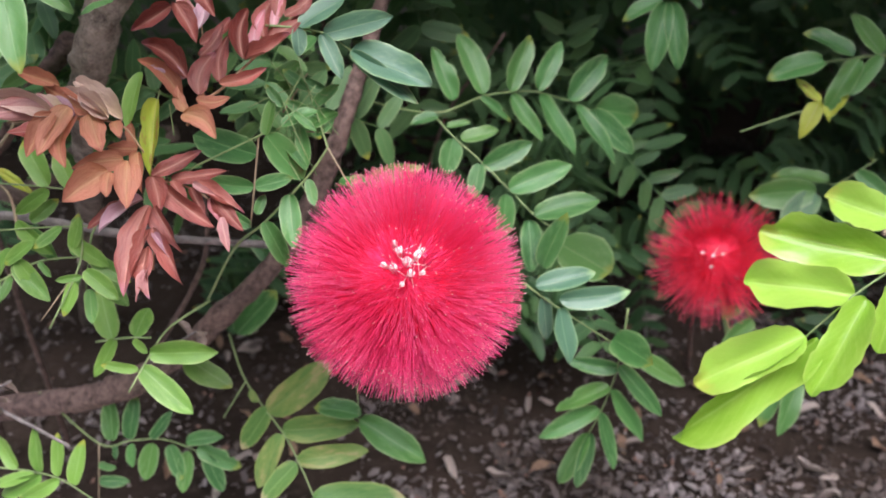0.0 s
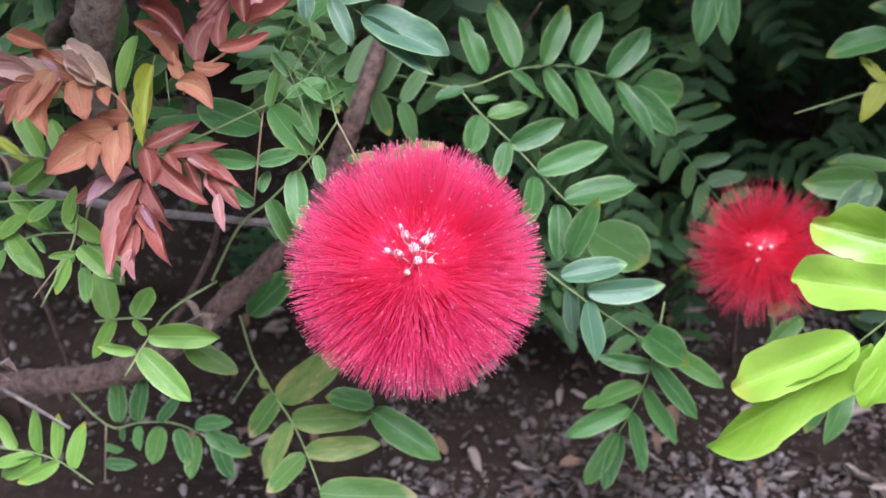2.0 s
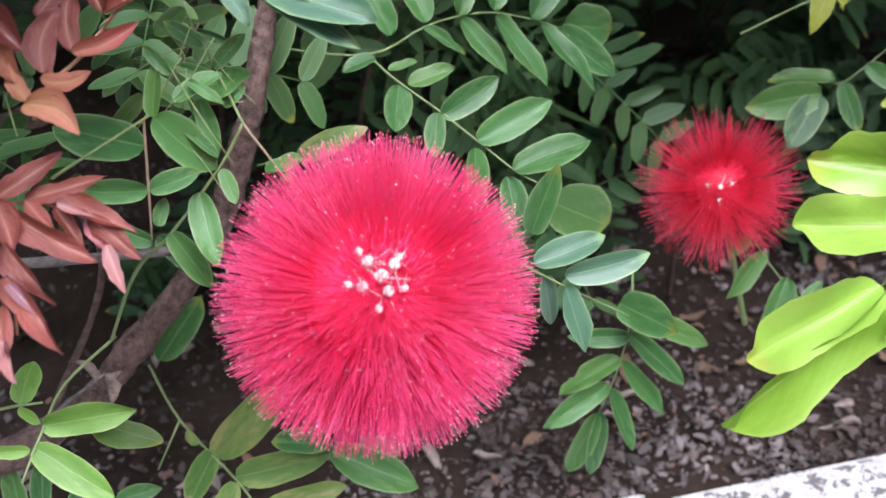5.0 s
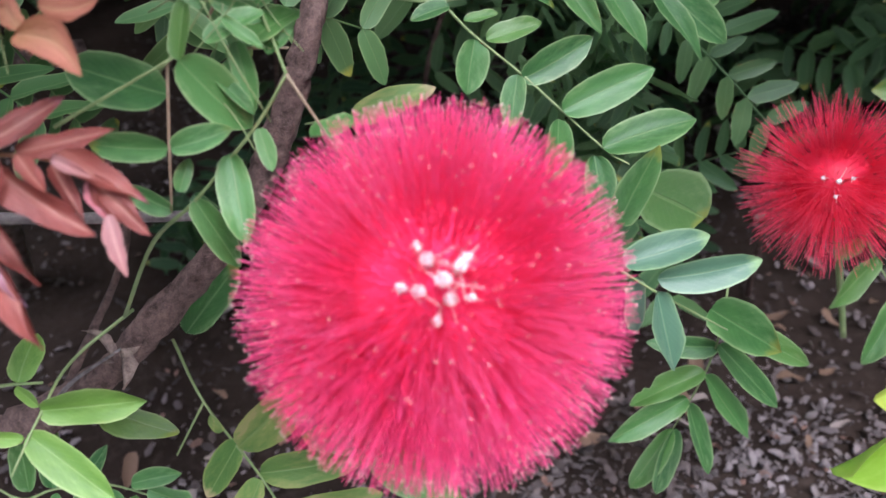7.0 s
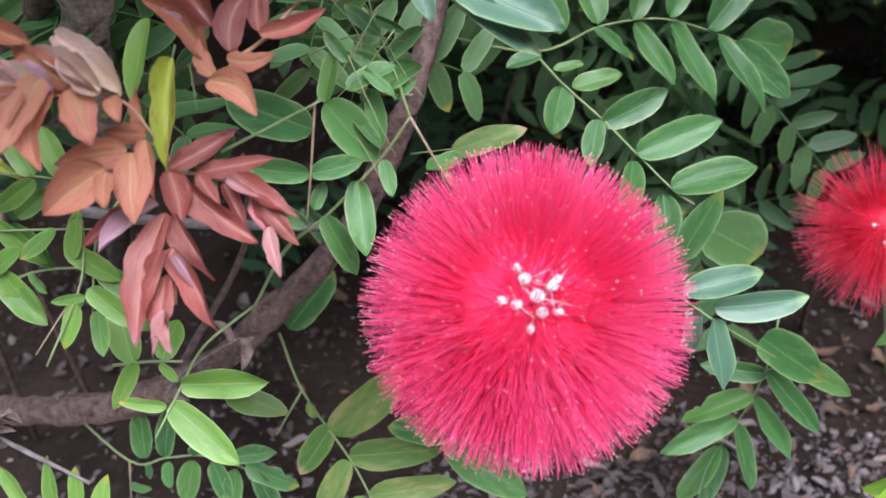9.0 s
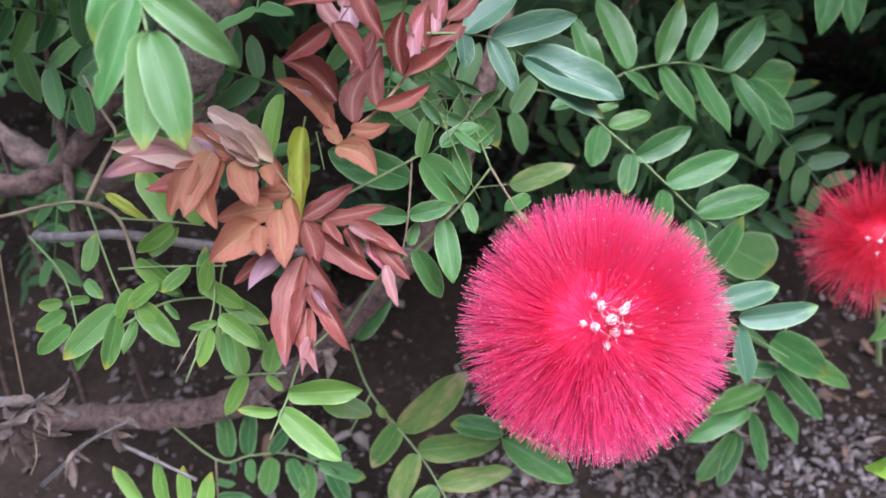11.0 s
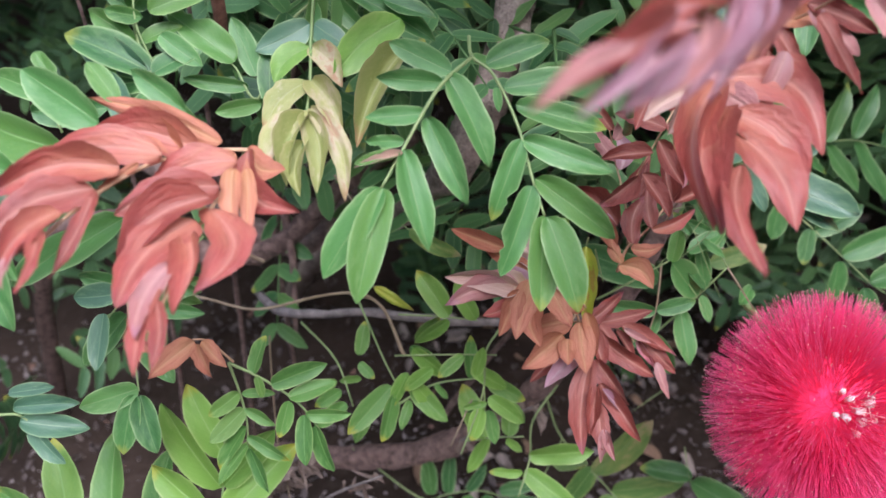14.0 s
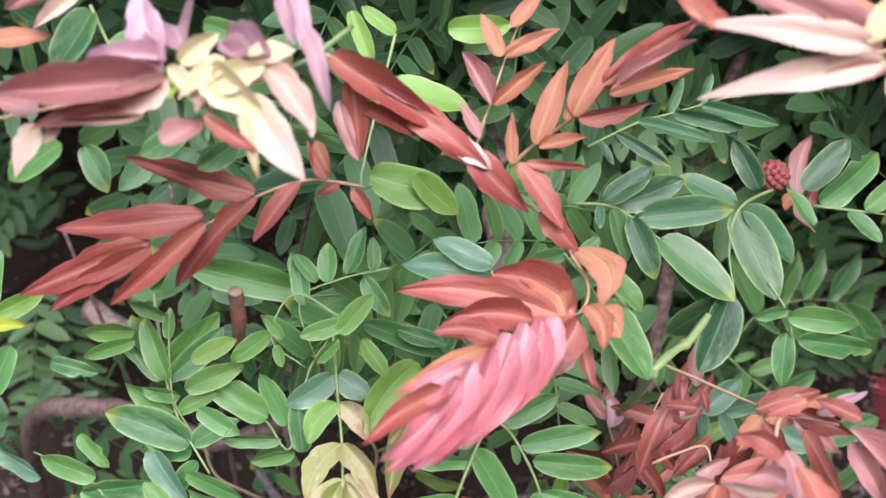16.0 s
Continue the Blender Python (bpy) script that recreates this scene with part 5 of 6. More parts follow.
leaf(s, (-1403, 2072, 4047), (-1335, 2009, 3966), .42, "blush")
leaf(s, (-1430, 2038, 4021), (-1362, 1951, 3923), .44, "blush")
leaf(s, (-1440, 2027, 4014), (-1422, 1952, 3935), .2)
leaf(s, (-1362, 2099, 4049), (-1453, 2087, 4014), .5)
leaf(s, (-1347, 2032, 3979), (-1340, 2008, 3957), .5, "blush")
leaf(s, (-1473, 2043, 4041), (-1510, 2021, 4008), .3, "blush")
s = spray("red_shoot", "rose", "dusty pink young leaves with lilac sheen", .8, (-1459, 2052, 4053), (-1561, 2044, 4037), (-1711, 2081, 4009), (-1870, 2112, 3973))
leaf(s, (-1547, 2054, 4049), (-1803, 2061, 4042), .27)
leaf(s, (-1571, 2040, 4026), (-1761, 2025, 4012), .26)
leaf(s, (-1652, 2079, 4034), (-1757, 2108, 4046), .4)
leaf(s, (-1582, 2027, 4006), (-1707, 2017, 4010), .12, "blush")
leaf(s, (-1761, 2085, 3991), (-1831, 2106, 4004), .5)
leaf(s, (-1762, 2074, 3975), (-1814, 2027, 3917), .6, "blush")
leaf(s, (-1724, 2061, 3977), (-1751, 2044, 3959), .5, "blush")
leaf(s, (-1551, 2055, 4050), (-1602, 2160, 4148), .5, "lilac")
leaf(s, (-1541, 2070, 4068), (-1659, 2076, 4091), .26, "lilac")
leaf(s, (-1515, 2076, 4077), (-1575, 2257, 4070), .5, "lilac")
leaf(s, (-1390, 2063, 4070), (-1478, 2188, 4056), .42, "lilac")
leaf(s, (-1423, 2071, 4077), (-1490, 2144, 4035), .5, "lilac")
leaf(s, (-1333, 2086, 4100), (-1310, 2016, 4000), .24, "lilac")
leaf(s, (-1341, 2124, 4145), (-1332, 2047, 4074), .3, "lilac")
leaf(s, (-1362, 2121, 4139), (-1356, 2075, 4079), .34, "lilac")
leaf(s, (-1559, 1993, 3976), (-1502, 2068, 3975), .5)
leaf(s, (-1493, 2014, 4006), (-1421, 1969, 3965), .3, "red")
s = spray("red_shoot", "orange", "orange-red leaf tip among pale leaves", .5, (-1959, 2335, 3983), (-1919, 2341, 3993))
leaf(s, (-1919, 2341, 3993), (-1814, 2354, 3997), .36)
leaf(s, (-1733, 2388, 4059), (-1831, 2335, 4014), .26, "blush")
leaf(s, (-1771, 2397, 4068), (-1888, 2381, 4031), .3, "rose")
s = spray("compound_leaf", "green", "grey-green leaves shaded between faded pink shoots", .5, (-1770, 2466, 3995), (-1734, 2408, 3929), (-1676, 2362, 3878))
leaf(s, (-1765, 2459, 3986), (-1851, 2393, 3904), .5)
leaf(s, (-1679, 2424, 3951), (-1758, 2370, 3892), .5)
leaf(s, (-1561, 2428, 3963), (-1449, 2403, 3921), .4)
leaf(s, (-1801, 2296, 3793), (-1761, 2228, 3733), .5)
leaf(s, (-1843, 2303, 3798), (-1958, 2274, 3745), .45)
leaf(s, (-1608, 2301, 3811), (-1697, 2277, 3777), .5)
leaf(s, (-1515, 2280, 3791), (-1592, 2248, 3756), .5)
s = spray("red_shoot", "wine", "dull brownish-red young leaves hanging below a pale twig", .8, (-626, 2291, 3057), (-550, 2173, 3108), (-482, 2055, 3160), (-432, 1980, 3198), (-389, 1867, 3299))
leaf(s, (-485, 2033, 3148), (-550, 1940, 3007), .34)
leaf(s, (-561, 2052, 3064), (-647, 1983, 3001), .4)
leaf(s, (-548, 2020, 3073), (-580, 1941, 2966), .4)
leaf(s, (-554, 2155, 3099), (-545, 2120, 3058), .4)
leaf(s, (-472, 2010, 3156), (-401, 1908, 3053), .36)
leaf(s, (-479, 2044, 3159), (-333, 2068, 3173), .4)
leaf(s, (-428, 1995, 3207), (-309, 1939, 3176), .35)
leaf(s, (-365, 1879, 3315), (-447, 1915, 3343), .4)
leaf(s, (-425, 1942, 3207), (-354, 1845, 3098), .36)
leaf(s, (-489, 1982, 3125), (-502, 1892, 3029), .4)
leaf(s, (-571, 2128, 3072), (-648, 2144, 3073), .35)
leaf(s, (-620, 2172, 3026), (-705, 2060, 2922), .35)
leaf(s, (-586, 2113, 3051), (-683, 2074, 2988), .35)
leaf(s, (-474, 2024, 3158), (-535, 1977, 3099), .5, "orange")
leaf(s, (-471, 2015, 3159), (-324, 2030, 3198), .3, "orange")
leaf(s, (-432, 1980, 3198), (-336, 1933, 3130), .4, "rose")
leaf(s, (-408, 1951, 3250), (-308, 1964, 3292), .36, "lilac")
leaf(s, (-389, 1867, 3299), (-294, 1800, 3214), .4, "rose")
leaf(s, (-501, 2016, 3122), (-551, 1964, 3057), .5)
leaf(s, (-391, 1853, 3283), (-338, 1766, 3195), .36, "rose")
leaf(s, (-469, 1942, 3137), (-522, 1875, 3036), .36, "rose")
s = spray("compound_leaf", "dark", "dark green leaflets with pale edges on one stalk", .6, (-798, 2561, 3364), (-687, 2544, 3351), (-588, 2487, 3290), (-495, 2450, 3222))
leaf(s, (-714, 2558, 3365), (-593, 2590, 3438), .42)
leaf(s, (-687, 2549, 3357), (-513, 2585, 3393), .42)
leaf(s, (-633, 2524, 3330), (-390, 2518, 3339), .33)
leaf(s, (-583, 2487, 3289), (-428, 2343, 3191), .42)
leaf(s, (-588, 2485, 3288), (-466, 2380, 3138), .3)
leaf(s, (-654, 2525, 3331), (-609, 2407, 3225), .4)
leaf(s, (-698, 2545, 3352), (-665, 2460, 3241), .36)
leaf(s, (-728, 2553, 3359), (-730, 2514, 3313), .42)
s = spray("compound_leaf", "dark", "dark green leaflets spreading round a reddish flower bud", .6, (-232, 2623, 3318), (-363, 2550, 3316), (-407, 2471, 3252), (-409, 2383, 3179))
leaf(s, (-374, 2553, 3319), (-507, 2611, 3391), .46)
leaf(s, (-360, 2547, 3314), (-219, 2465, 3196), .44)
leaf(s, (-379, 2541, 3310), (-306, 2369, 3157), .42)
leaf(s, (-421, 2382, 3177), (-510, 2271, 3022), .46)
leaf(s, (-295, 2603, 3329), (-353, 2691, 3428), .42)
leaf(s, (-174, 2614, 3310), (-48, 2679, 3409), .42)
leaf(s, (-445, 2376, 3169), (-558, 2382, 3013), .5)
s = spray("compound_leaf", "dark", "fern-like green leaf with narrow leaflets", .5, (-723, 2730, 3413), (-581, 2777, 3446), (-471, 2795, 3459), (-292, 2839, 3475))
leaf(s, (-644, 2756, 3432), (-516, 2672, 3371), .2)
leaf(s, (-581, 2778, 3447), (-376, 2737, 3393), .2)
leaf(s, (-484, 2793, 3458), (-300, 2747, 3415), .22)
leaf(s, (-404, 2811, 3464), (-206, 2751, 3422), .2)
leaf(s, (-499, 2794, 3459), (-452, 2859, 3523), .32)
leaf(s, (-692, 2741, 3421), (-662, 2688, 3374), .3)
leaf(s, (-407, 2812, 3466), (-368, 2868, 3525), .32)
leaf(s, (-325, 2832, 3473), (-245, 2865, 3517), .3)
s = spray("compound_leaf", "green", "broad green leaflets at the shrub's upper edge", .5, (-323, 2394, 3197), (-280, 2336, 3131), (-275, 2262, 3045))
twig(s, .5, (-167, 2553, 3301), (7, 2508, 3291))
leaf(s, (-285, 2336, 3131), (-101, 2296, 3111), .34)
leaf(s, (-257, 2303, 3081), (-43, 2280, 3035), .28)
leaf(s, (-288, 2309, 3099), (-316, 2215, 3011), .42)
leaf(s, (-279, 2345, 3142), (-369, 2347, 3130), .4)
leaf(s, (-153, 2555, 3307), (30, 2620, 3394), .42)
leaf(s, (-46, 2525, 3297), (58, 2569, 3366), .42)
leaf(s, (-175, 2514, 3267), (-219, 2593, 3339), .42)
leaf(s, (-87, 2529, 3293), (-15, 2461, 3239), .4)
s = spray("compound_leaf", "lime", "light green broad leaflets in the upper shrub", .5, (-1201, 2757, 3754), (-1306, 2550, 3504), (-1280, 2498, 3506))
leaf(s, (-1286, 2536, 3512), (-1095, 2500, 3463), .5)
leaf(s, (-1078, 2755, 3760), (-924, 2747, 3760), .42)
leaf(s, (-1223, 2681, 3663), (-1043, 2623, 3622), .4)
leaf(s, (-1181, 2506, 3523), (-1090, 2450, 3442), .5)
leaf(s, (-1201, 2757, 3754), (-1274, 2794, 3812), .4)
leaf(s, (-1302, 2800, 3798), (-1260, 2718, 3691), .3)
s = spray("compound_leaf", "green", "green leaflets with yellow rims below red shoots", .5, (-883, 2288, 3455), (-827, 2236, 3397), (-804, 2213, 3356))
leaf(s, (-802, 2215, 3359), (-704, 2095, 3224), .42)
leaf(s, (-789, 2247, 3412), (-709, 2183, 3352), .42)
leaf(s, (-856, 2196, 3332), (-870, 2152, 3267), .42)
leaf(s, (-872, 2279, 3445), (-973, 2262, 3438), .4)
leaf(s, (-861, 2262, 3426), (-794, 2301, 3467), .4)
s = spray("compound_leaf", "fresh", "small fresh green bipinnate leaf", .5, (-1624, 1865, 2443), (-1612, 1854, 2357), (-1602, 1830, 2289), (-1606, 1796, 2207))
leaf(s, (-1611, 1854, 2357), (-1688, 1819, 2315), .42)
leaf(s, (-1604, 1840, 2316), (-1686, 1787, 2258), .42)
leaf(s, (-1603, 1824, 2273), (-1676, 1768, 2179), .32)
leaf(s, (-1604, 1806, 2229), (-1675, 1738, 2166), .3)
leaf(s, (-1606, 1853, 2351), (-1530, 1860, 2347), .3)
leaf(s, (-1603, 1840, 2316), (-1533, 1818, 2278), .36)
leaf(s, (-1603, 1814, 2249), (-1508, 1774, 2195), .3)
leaf(s, (-1602, 1802, 2220), (-1559, 1748, 2121), .3)
s = spray("compound_leaf", "fresh", "fresh green pinnate leaf with oblong leaflets", .5, (-1624, 1865, 2443), (-1546, 1858, 2391), (-1473, 1842, 2328), (-1425, 1817, 2254))
leaf(s, (-1532, 1855, 2380), (-1401, 1873, 2421), .37)
leaf(s, (-1495, 1846, 2346), (-1386, 1878, 2369), .37)
leaf(s, (-1459, 1833, 2303), (-1353, 1832, 2293), .34)
leaf(s, (-1570, 1861, 2409), (-1542, 1911, 2484), .42)
leaf(s, (-1496, 1842, 2338), (-1522, 1797, 2262), .42)
leaf(s, (-1462, 1831, 2301), (-1460, 1750, 2212), .36)
leaf(s, (-1437, 1823, 2273), (-1406, 1760, 2170), .36)
leaf(s, (-1564, 1860, 2404), (-1552, 1830, 2361), .4)
s = spray("compound_leaf", "lime", "large light-green pinnate leaf low in the shrub", .8, (-1739, 1987, 2037), (-1752, 1920, 1911), (-1772, 1863, 1816), (-1796, 1787, 1695))
leaf(s, (-1755, 1923, 1916), (-1918, 2039, 2118), .37)
leaf(s, (-1766, 1871, 1829), (-1972, 1970, 1942), .37)
leaf(s, (-1747, 1924, 1919), (-1600, 2004, 2061), .37)
leaf(s, (-1750, 1876, 1835), (-1557, 2014, 1983), .37)
leaf(s, (-1770, 1826, 1755), (-1541, 1914, 1859), .37)
leaf(s, (-1778, 1830, 1762), (-1981, 1852, 1829), .37)
leaf(s, (-1788, 1796, 1708), (-1599, 1851, 1734), .37)
leaf(s, (-1742, 1965, 1995), (-1829, 2057, 2178), .37)
s = spray("compound_leaf", "fresh", "light-green leaflets in the lower shrub", .7, (-2391, 1837, 1799), (-2192, 1878, 1821), (-2061, 1877, 1774), (-1880, 1868, 1711))
leaf(s, (-2076, 1879, 1783), (-2096, 2051, 1996), .38)
leaf(s, (-1963, 1887, 1761), (-1933, 2026, 1954), .36)
leaf(s, (-2192, 1878, 1821), (-2230, 2005, 2022), .4)
leaf(s, (-2238, 1875, 1824), (-2405, 1946, 1905), .4)
leaf(s, (-2149, 1874, 1801), (-2325, 1817, 1776), .36)
leaf(s, (-2105, 1871, 1781), (-2238, 1818, 1701), .36)
s = spray("compound_leaf", "sheen", "pale green leaflets at the shrub's side", .6, (-2233, 1839, 2304), (-2158, 1849, 2294), (-2115, 1833, 2234))
leaf(s, (-2182, 1878, 2342), (-2070, 1889, 2349), .3)
leaf(s, (-2170, 1860, 2312), (-2013, 1865, 2319), .3)
leaf(s, (-2159, 1843, 2281), (-2001, 1849, 2247), .36)
leaf(s, (-2136, 1841, 2264), (-2061, 1778, 2193), .4)
s = spray("compound_leaf", "green", "green hanging leaflets with chewed edges", .5, (-1949, 2129, 2427), (-1928, 2030, 2320), (-1910, 1960, 2256))
leaf(s, (-1911, 1966, 2261), (-2065, 1941, 2223), .42)
leaf(s, (-1921, 1956, 2251), (-1958, 1864, 2126), .42)
leaf(s, (-1906, 1955, 2248), (-1866, 1864, 2131), .44)
leaf(s, (-1947, 2099, 2395), (-2074, 2032, 2282), .42)
leaf(s, (-1938, 2069, 2362), (-1823, 1982, 2265), .4)
leaf(s, (-1956, 2146, 2451), (-2076, 2165, 2475), .4)
leaf(s, (-1933, 2110, 2405), (-1750, 2158, 2457), .34)
leaf(s, (-1956, 2163, 2475), (-1764, 2114, 2408), .3)
leaf(s, (-1954, 2248, 2593), (-2219, 2186, 2481), .34)
s = spray("compound_leaf", "fresh", "small yellow-green leaflets on fine dry twigs", .5, (-1428, 2556, 2053), (-1313, 2375, 1870), (-1246, 2338, 1867))
twig(s, .45, (-1623, 2552, 1959), (-1507, 2458, 1877), (-1447, 2340, 1781))
twig(s, .45, (-1305, 2302, 1822), (-1177, 2338, 1880), (-1017, 2345, 1896))
twig(s, .45, (-975, 2436, 2015), (-1022, 2385, 1950), (-1025, 2280, 1810))
twig(s, .3, (-1065, 2297, 1851), (-1133, 2189, 1760))
leaf(s, (-1318, 2358, 1852), (-1458, 2248, 1754), .36)
leaf(s, (-1426, 2442, 1911), (-1405, 2513, 1994), .42)
leaf(s, (-1469, 2349, 1787), (-1565, 2299, 1726), .42)
leaf(s, (-1256, 2347, 1872), (-1142, 2272, 1779), .36)
leaf(s, (-1313, 2322, 1850), (-1351, 2241, 1719), .32)
leaf(s, (-1259, 2311, 1837), (-1289, 2247, 1772), .36)
leaf(s, (-1257, 2445, 1943), (-1145, 2394, 1853), .36)
leaf(s, (-1240, 2457, 1956), (-1160, 2505, 2015), .42)
leaf(s, (-1017, 2345, 1896), (-897, 2298, 1837), .38)
leaf(s, (-1017, 2306, 1843), (-898, 2273, 1768), .42)
leaf(s, (-1066, 2346, 1895), (-1064, 2413, 2012), .32)
leaf(s, (-1041, 2295, 1841), (-1091, 2276, 1812), .5)
leaf(s, (-1015, 2284, 1814), (-996, 2222, 1729), .42)
leaf(s, (-1501, 2404, 1832), (-1571, 2392, 1826), .5)
leaf(s, (-1486, 2381, 1813), (-1573, 2355, 1767), .45)
leaf(s, (-1424, 2424, 1894), (-1376, 2389, 1857), .5)
leaf(s, (-1422, 2409, 1839), (-1493, 2405, 1831), .4)
leaf(s, (-1392, 2337, 1813), (-1443, 2254, 1705), .4)
leaf(s, (-1177, 2338, 1880), (-1143, 2307, 1841), .4)
s = spray("single_leaf", "yellow", "yellow brown-edged leaf caught on a twig", .4, (-1382, 2574, 2092), (-1371, 2571, 2086))
leaf(s, (-1371, 2571, 2086), (-1245, 2538, 2010), .3)
s = spray("single_leaf", "blotched", "green leaf with a yellow edge behind the bloom", .4, (-334, 2883, 1910), (-220, 2845, 1945))
leaf(s, (-218, 2842, 1941), (-20, 2856, 2008), .34)
s = spray("compound_leaf", "green", "dark green leaflets low behind the branch", .4, (-263, 2943, 1213), (-400, 2891, 1136))
leaf(s, (-777, 2953, 1217), (-665, 3224, 1259), .4)
leaf(s, (-737, 3185, 1549), (-603, 3073, 1427), .34)
s = spray("compound_leaf", "lime", "yellow-green leaves at the shrub's side", .4, (-2337, 2335, 3230), (-2227, 2364, 3264), (-2169, 2403, 3313))
leaf(s, (-2227, 2364, 3264), (-2246, 2260, 3141), .5, "yellow")
leaf(s, (-2220, 2368, 3269), (-2249, 2514, 3427), .5)
leaf(s, (-2200, 2372, 3273), (-2108, 2368, 3282), .5, "yellow")
leaf(s, (-2184, 2391, 3298), (-2064, 2427, 3329), .4)
leaf(s, (-2184, 2395, 3304), (-2160, 2482, 3416), .36, "green")
leaf(s, (-2150, 2346, 3238), (-2209, 2261, 3140), .42, "green")
leaf(s, (-2269, 2354, 3252), (-2255, 2301, 3166), .6, "yellow")
s = spray("compound_leaf", "green", "small green leaves at a dark gap below red leaves", .4, (-1258, 2441, 3302), (-1382, 2433, 3285), (-1481, 2406, 3247), (-1452, 2310, 3137))
leaf(s, (-1437, 2433, 3282), (-1484, 2473, 3342), .42)
leaf(s, (-1410, 2431, 3281), (-1403, 2497, 3350), .5)
leaf(s, (-1361, 2440, 3295), (-1311, 2511, 3381), .36)
leaf(s, (-1299, 2440, 3298), (-1293, 2489, 3363), .4)
leaf(s, (-1468, 2400, 3241), (-1481, 2490, 3327), .36)
leaf(s, (-1321, 2432, 3288), (-1267, 2356, 3223), .4)
s = spray("bare_twig", "green", "fine pale twigs crossing behind the bloom's branch", .3, (-507, 2452, 2239), (-418, 2472, 2340), (-358, 2499, 2435))
twig(s, .2, (-316, 2484, 2406), (-384, 2464, 2325), (-454, 2451, 2259))
twig(s, .2, (-414, 2460, 2361), (-366, 2426, 2252), (-319, 2408, 2151))
twig(s, .2, (-480, 2497, 2260), (-393, 2443, 2154), (-357, 2411, 2094))
twig(s, .2, (-396, 2625, 2417), (-316, 2561, 2294), (-263, 2530, 2233))
twig(s, .2, (-542, 2566, 2307), (-421, 2592, 2355), (-299, 2586, 2341))
twig(s, .2, (-481, 2661, 2423), (-404, 2584, 2339), (-428, 2474, 2215))
leaf(s, (-384, 2464, 2325), (-317, 2443, 2272), .3)
leaf(s, (-418, 2472, 2340), (-469, 2502, 2399), .35)
leaf(s, (-372, 2508, 2239), (-430, 2471, 2179), .35)
leaf(s, (-417, 2463, 2219), (-350, 2441, 2155), .3)
s = spray("compound_leaf", "fresh", "fresh green leaflets round a pale stalk end", .4, (-1774, 2370, 3295), (-1784, 2290, 3200), (-1782, 2234, 3104), (-1724, 2181, 2982))
leaf(s, (-1792, 2269, 3162), (-1840, 2355, 3290), .34)
leaf(s, (-1786, 2271, 3167), (-1657, 2341, 3242), .36, "green")
leaf(s, (-1776, 2354, 3275), (-1872, 2386, 3307), .32)
leaf(s, (-1783, 2324, 3240), (-1771, 2368, 3297), .4)
leaf(s, (-1765, 2195, 3020), (-1961, 2277, 3071), .36, "sheen")
leaf(s, (-1852, 2186, 3022), (-1777, 2084, 2935), .42, "sheen")
leaf(s, (-1735, 2233, 3089), (-1642, 2190, 3035), .42, "green")
leaf(s, (-1768, 2248, 3127), (-1860, 2264, 3140), .4)
leaf(s, (-1864, 2200, 3053), (-1833, 2170, 3024), .5)
leaf(s, (-1857, 2342, 3257), (-1991, 2359, 3248), .34)
leaf(s, (-1859, 2327, 3239), (-1980, 2299, 3222), .3)
leaf(s, (-1732, 2287, 3197), (-1625, 2317, 3229), .4)
leaf(s, (-1754, 2254, 3138), (-1618, 2277, 3174), .4)
s = spray("compound_leaf", "green", "bright green leaflets low at the shrub's side", .4, (-1942, 2077, 2939), (-1977, 2118, 2985), (-2014, 2142, 3012), (-2124, 2193, 3034))
leaf(s, (-1975, 2131, 3000), (-2106, 2163, 3041), .42)
leaf(s, (-2011, 2110, 2974), (-1844, 2121, 2971), .4)
leaf(s, (-1765, 2119, 3000), (-1628, 2058, 2964), .34)
leaf(s, (-2105, 2149, 2994), (-2216, 2210, 3047), .36, "sheen")
leaf(s, (-2009, 2201, 3072), (-1950, 2145, 3010), .36, "green")
leaf(s, (-2068, 2327, 3194), (-1962, 2297, 3175), .36, "green")
s = spray("compound_leaf", "sheen", "pale green chewed leaf under a red shoot", .4, (-1008, 2150, 3455), (-1036, 2157, 3491), (-1048, 2174, 3511))
leaf(s, (-1048, 2171, 3507), (-1225, 2211, 3516), .34)
leaf(s, (-1043, 2179, 3518), (-1155, 2214, 3575), .42)
leaf(s, (-1042, 2157, 3492), (-1095, 2145, 3469), .5)
s = spray("compound_leaf", "fresh", "light green leaves near a cut twig", .4, (-1381, 2311, 3281), (-1481, 2353, 3324), (-1541, 2291, 3247), (-1471, 2256, 3179))
leaf(s, (-1384, 2286, 3251), (-1299, 2338, 3318), .42)
leaf(s, (-1369, 2302, 3271), (-1475, 2286, 3253), .4)
leaf(s, (-1540, 2299, 3256), (-1638, 2272, 3202), .4)
leaf(s, (-1516, 2291, 3243), (-1549, 2322, 3289), .4)
leaf(s, (-1529, 2284, 3234), (-1521, 2251, 3191), .5)
leaf(s, (-1333, 2274, 3240), (-1276, 2210, 3168), .36)
leaf(s, (-1444, 2262, 3189), (-1387, 2289, 3230), .42)
s = spray("single_leaf", "blotched", "yellow-green leaf hanging in the dark interior", .3, (-1264, 2545, 2347), (-1241, 2536, 2332))
leaf(s, (-1241, 2536, 2332), (-1090, 2498, 2247), .3)
s = spray("compound_leaf", "green", "shaded green leaflets hanging beside a red shoot", .4, (-1733, 2187, 2575), (-1814, 2085, 2525), (-1890, 2017, 2523), (-1987, 1943, 2427))
leaf(s, (-1882, 2051, 2546), (-1715, 2037, 2513), .3)
leaf(s, (-1872, 2007, 2500), (-1705, 1995, 2482), .26)
leaf(s, (-1903, 2021, 2529), (-2025, 2021, 2519), .5, "sheen")
leaf(s, (-1945, 1992, 2492), (-1959, 1899, 2392), .4, "sheen")
leaf(s, (-1718, 2196, 2586), (-1762, 2249, 2655), .4)
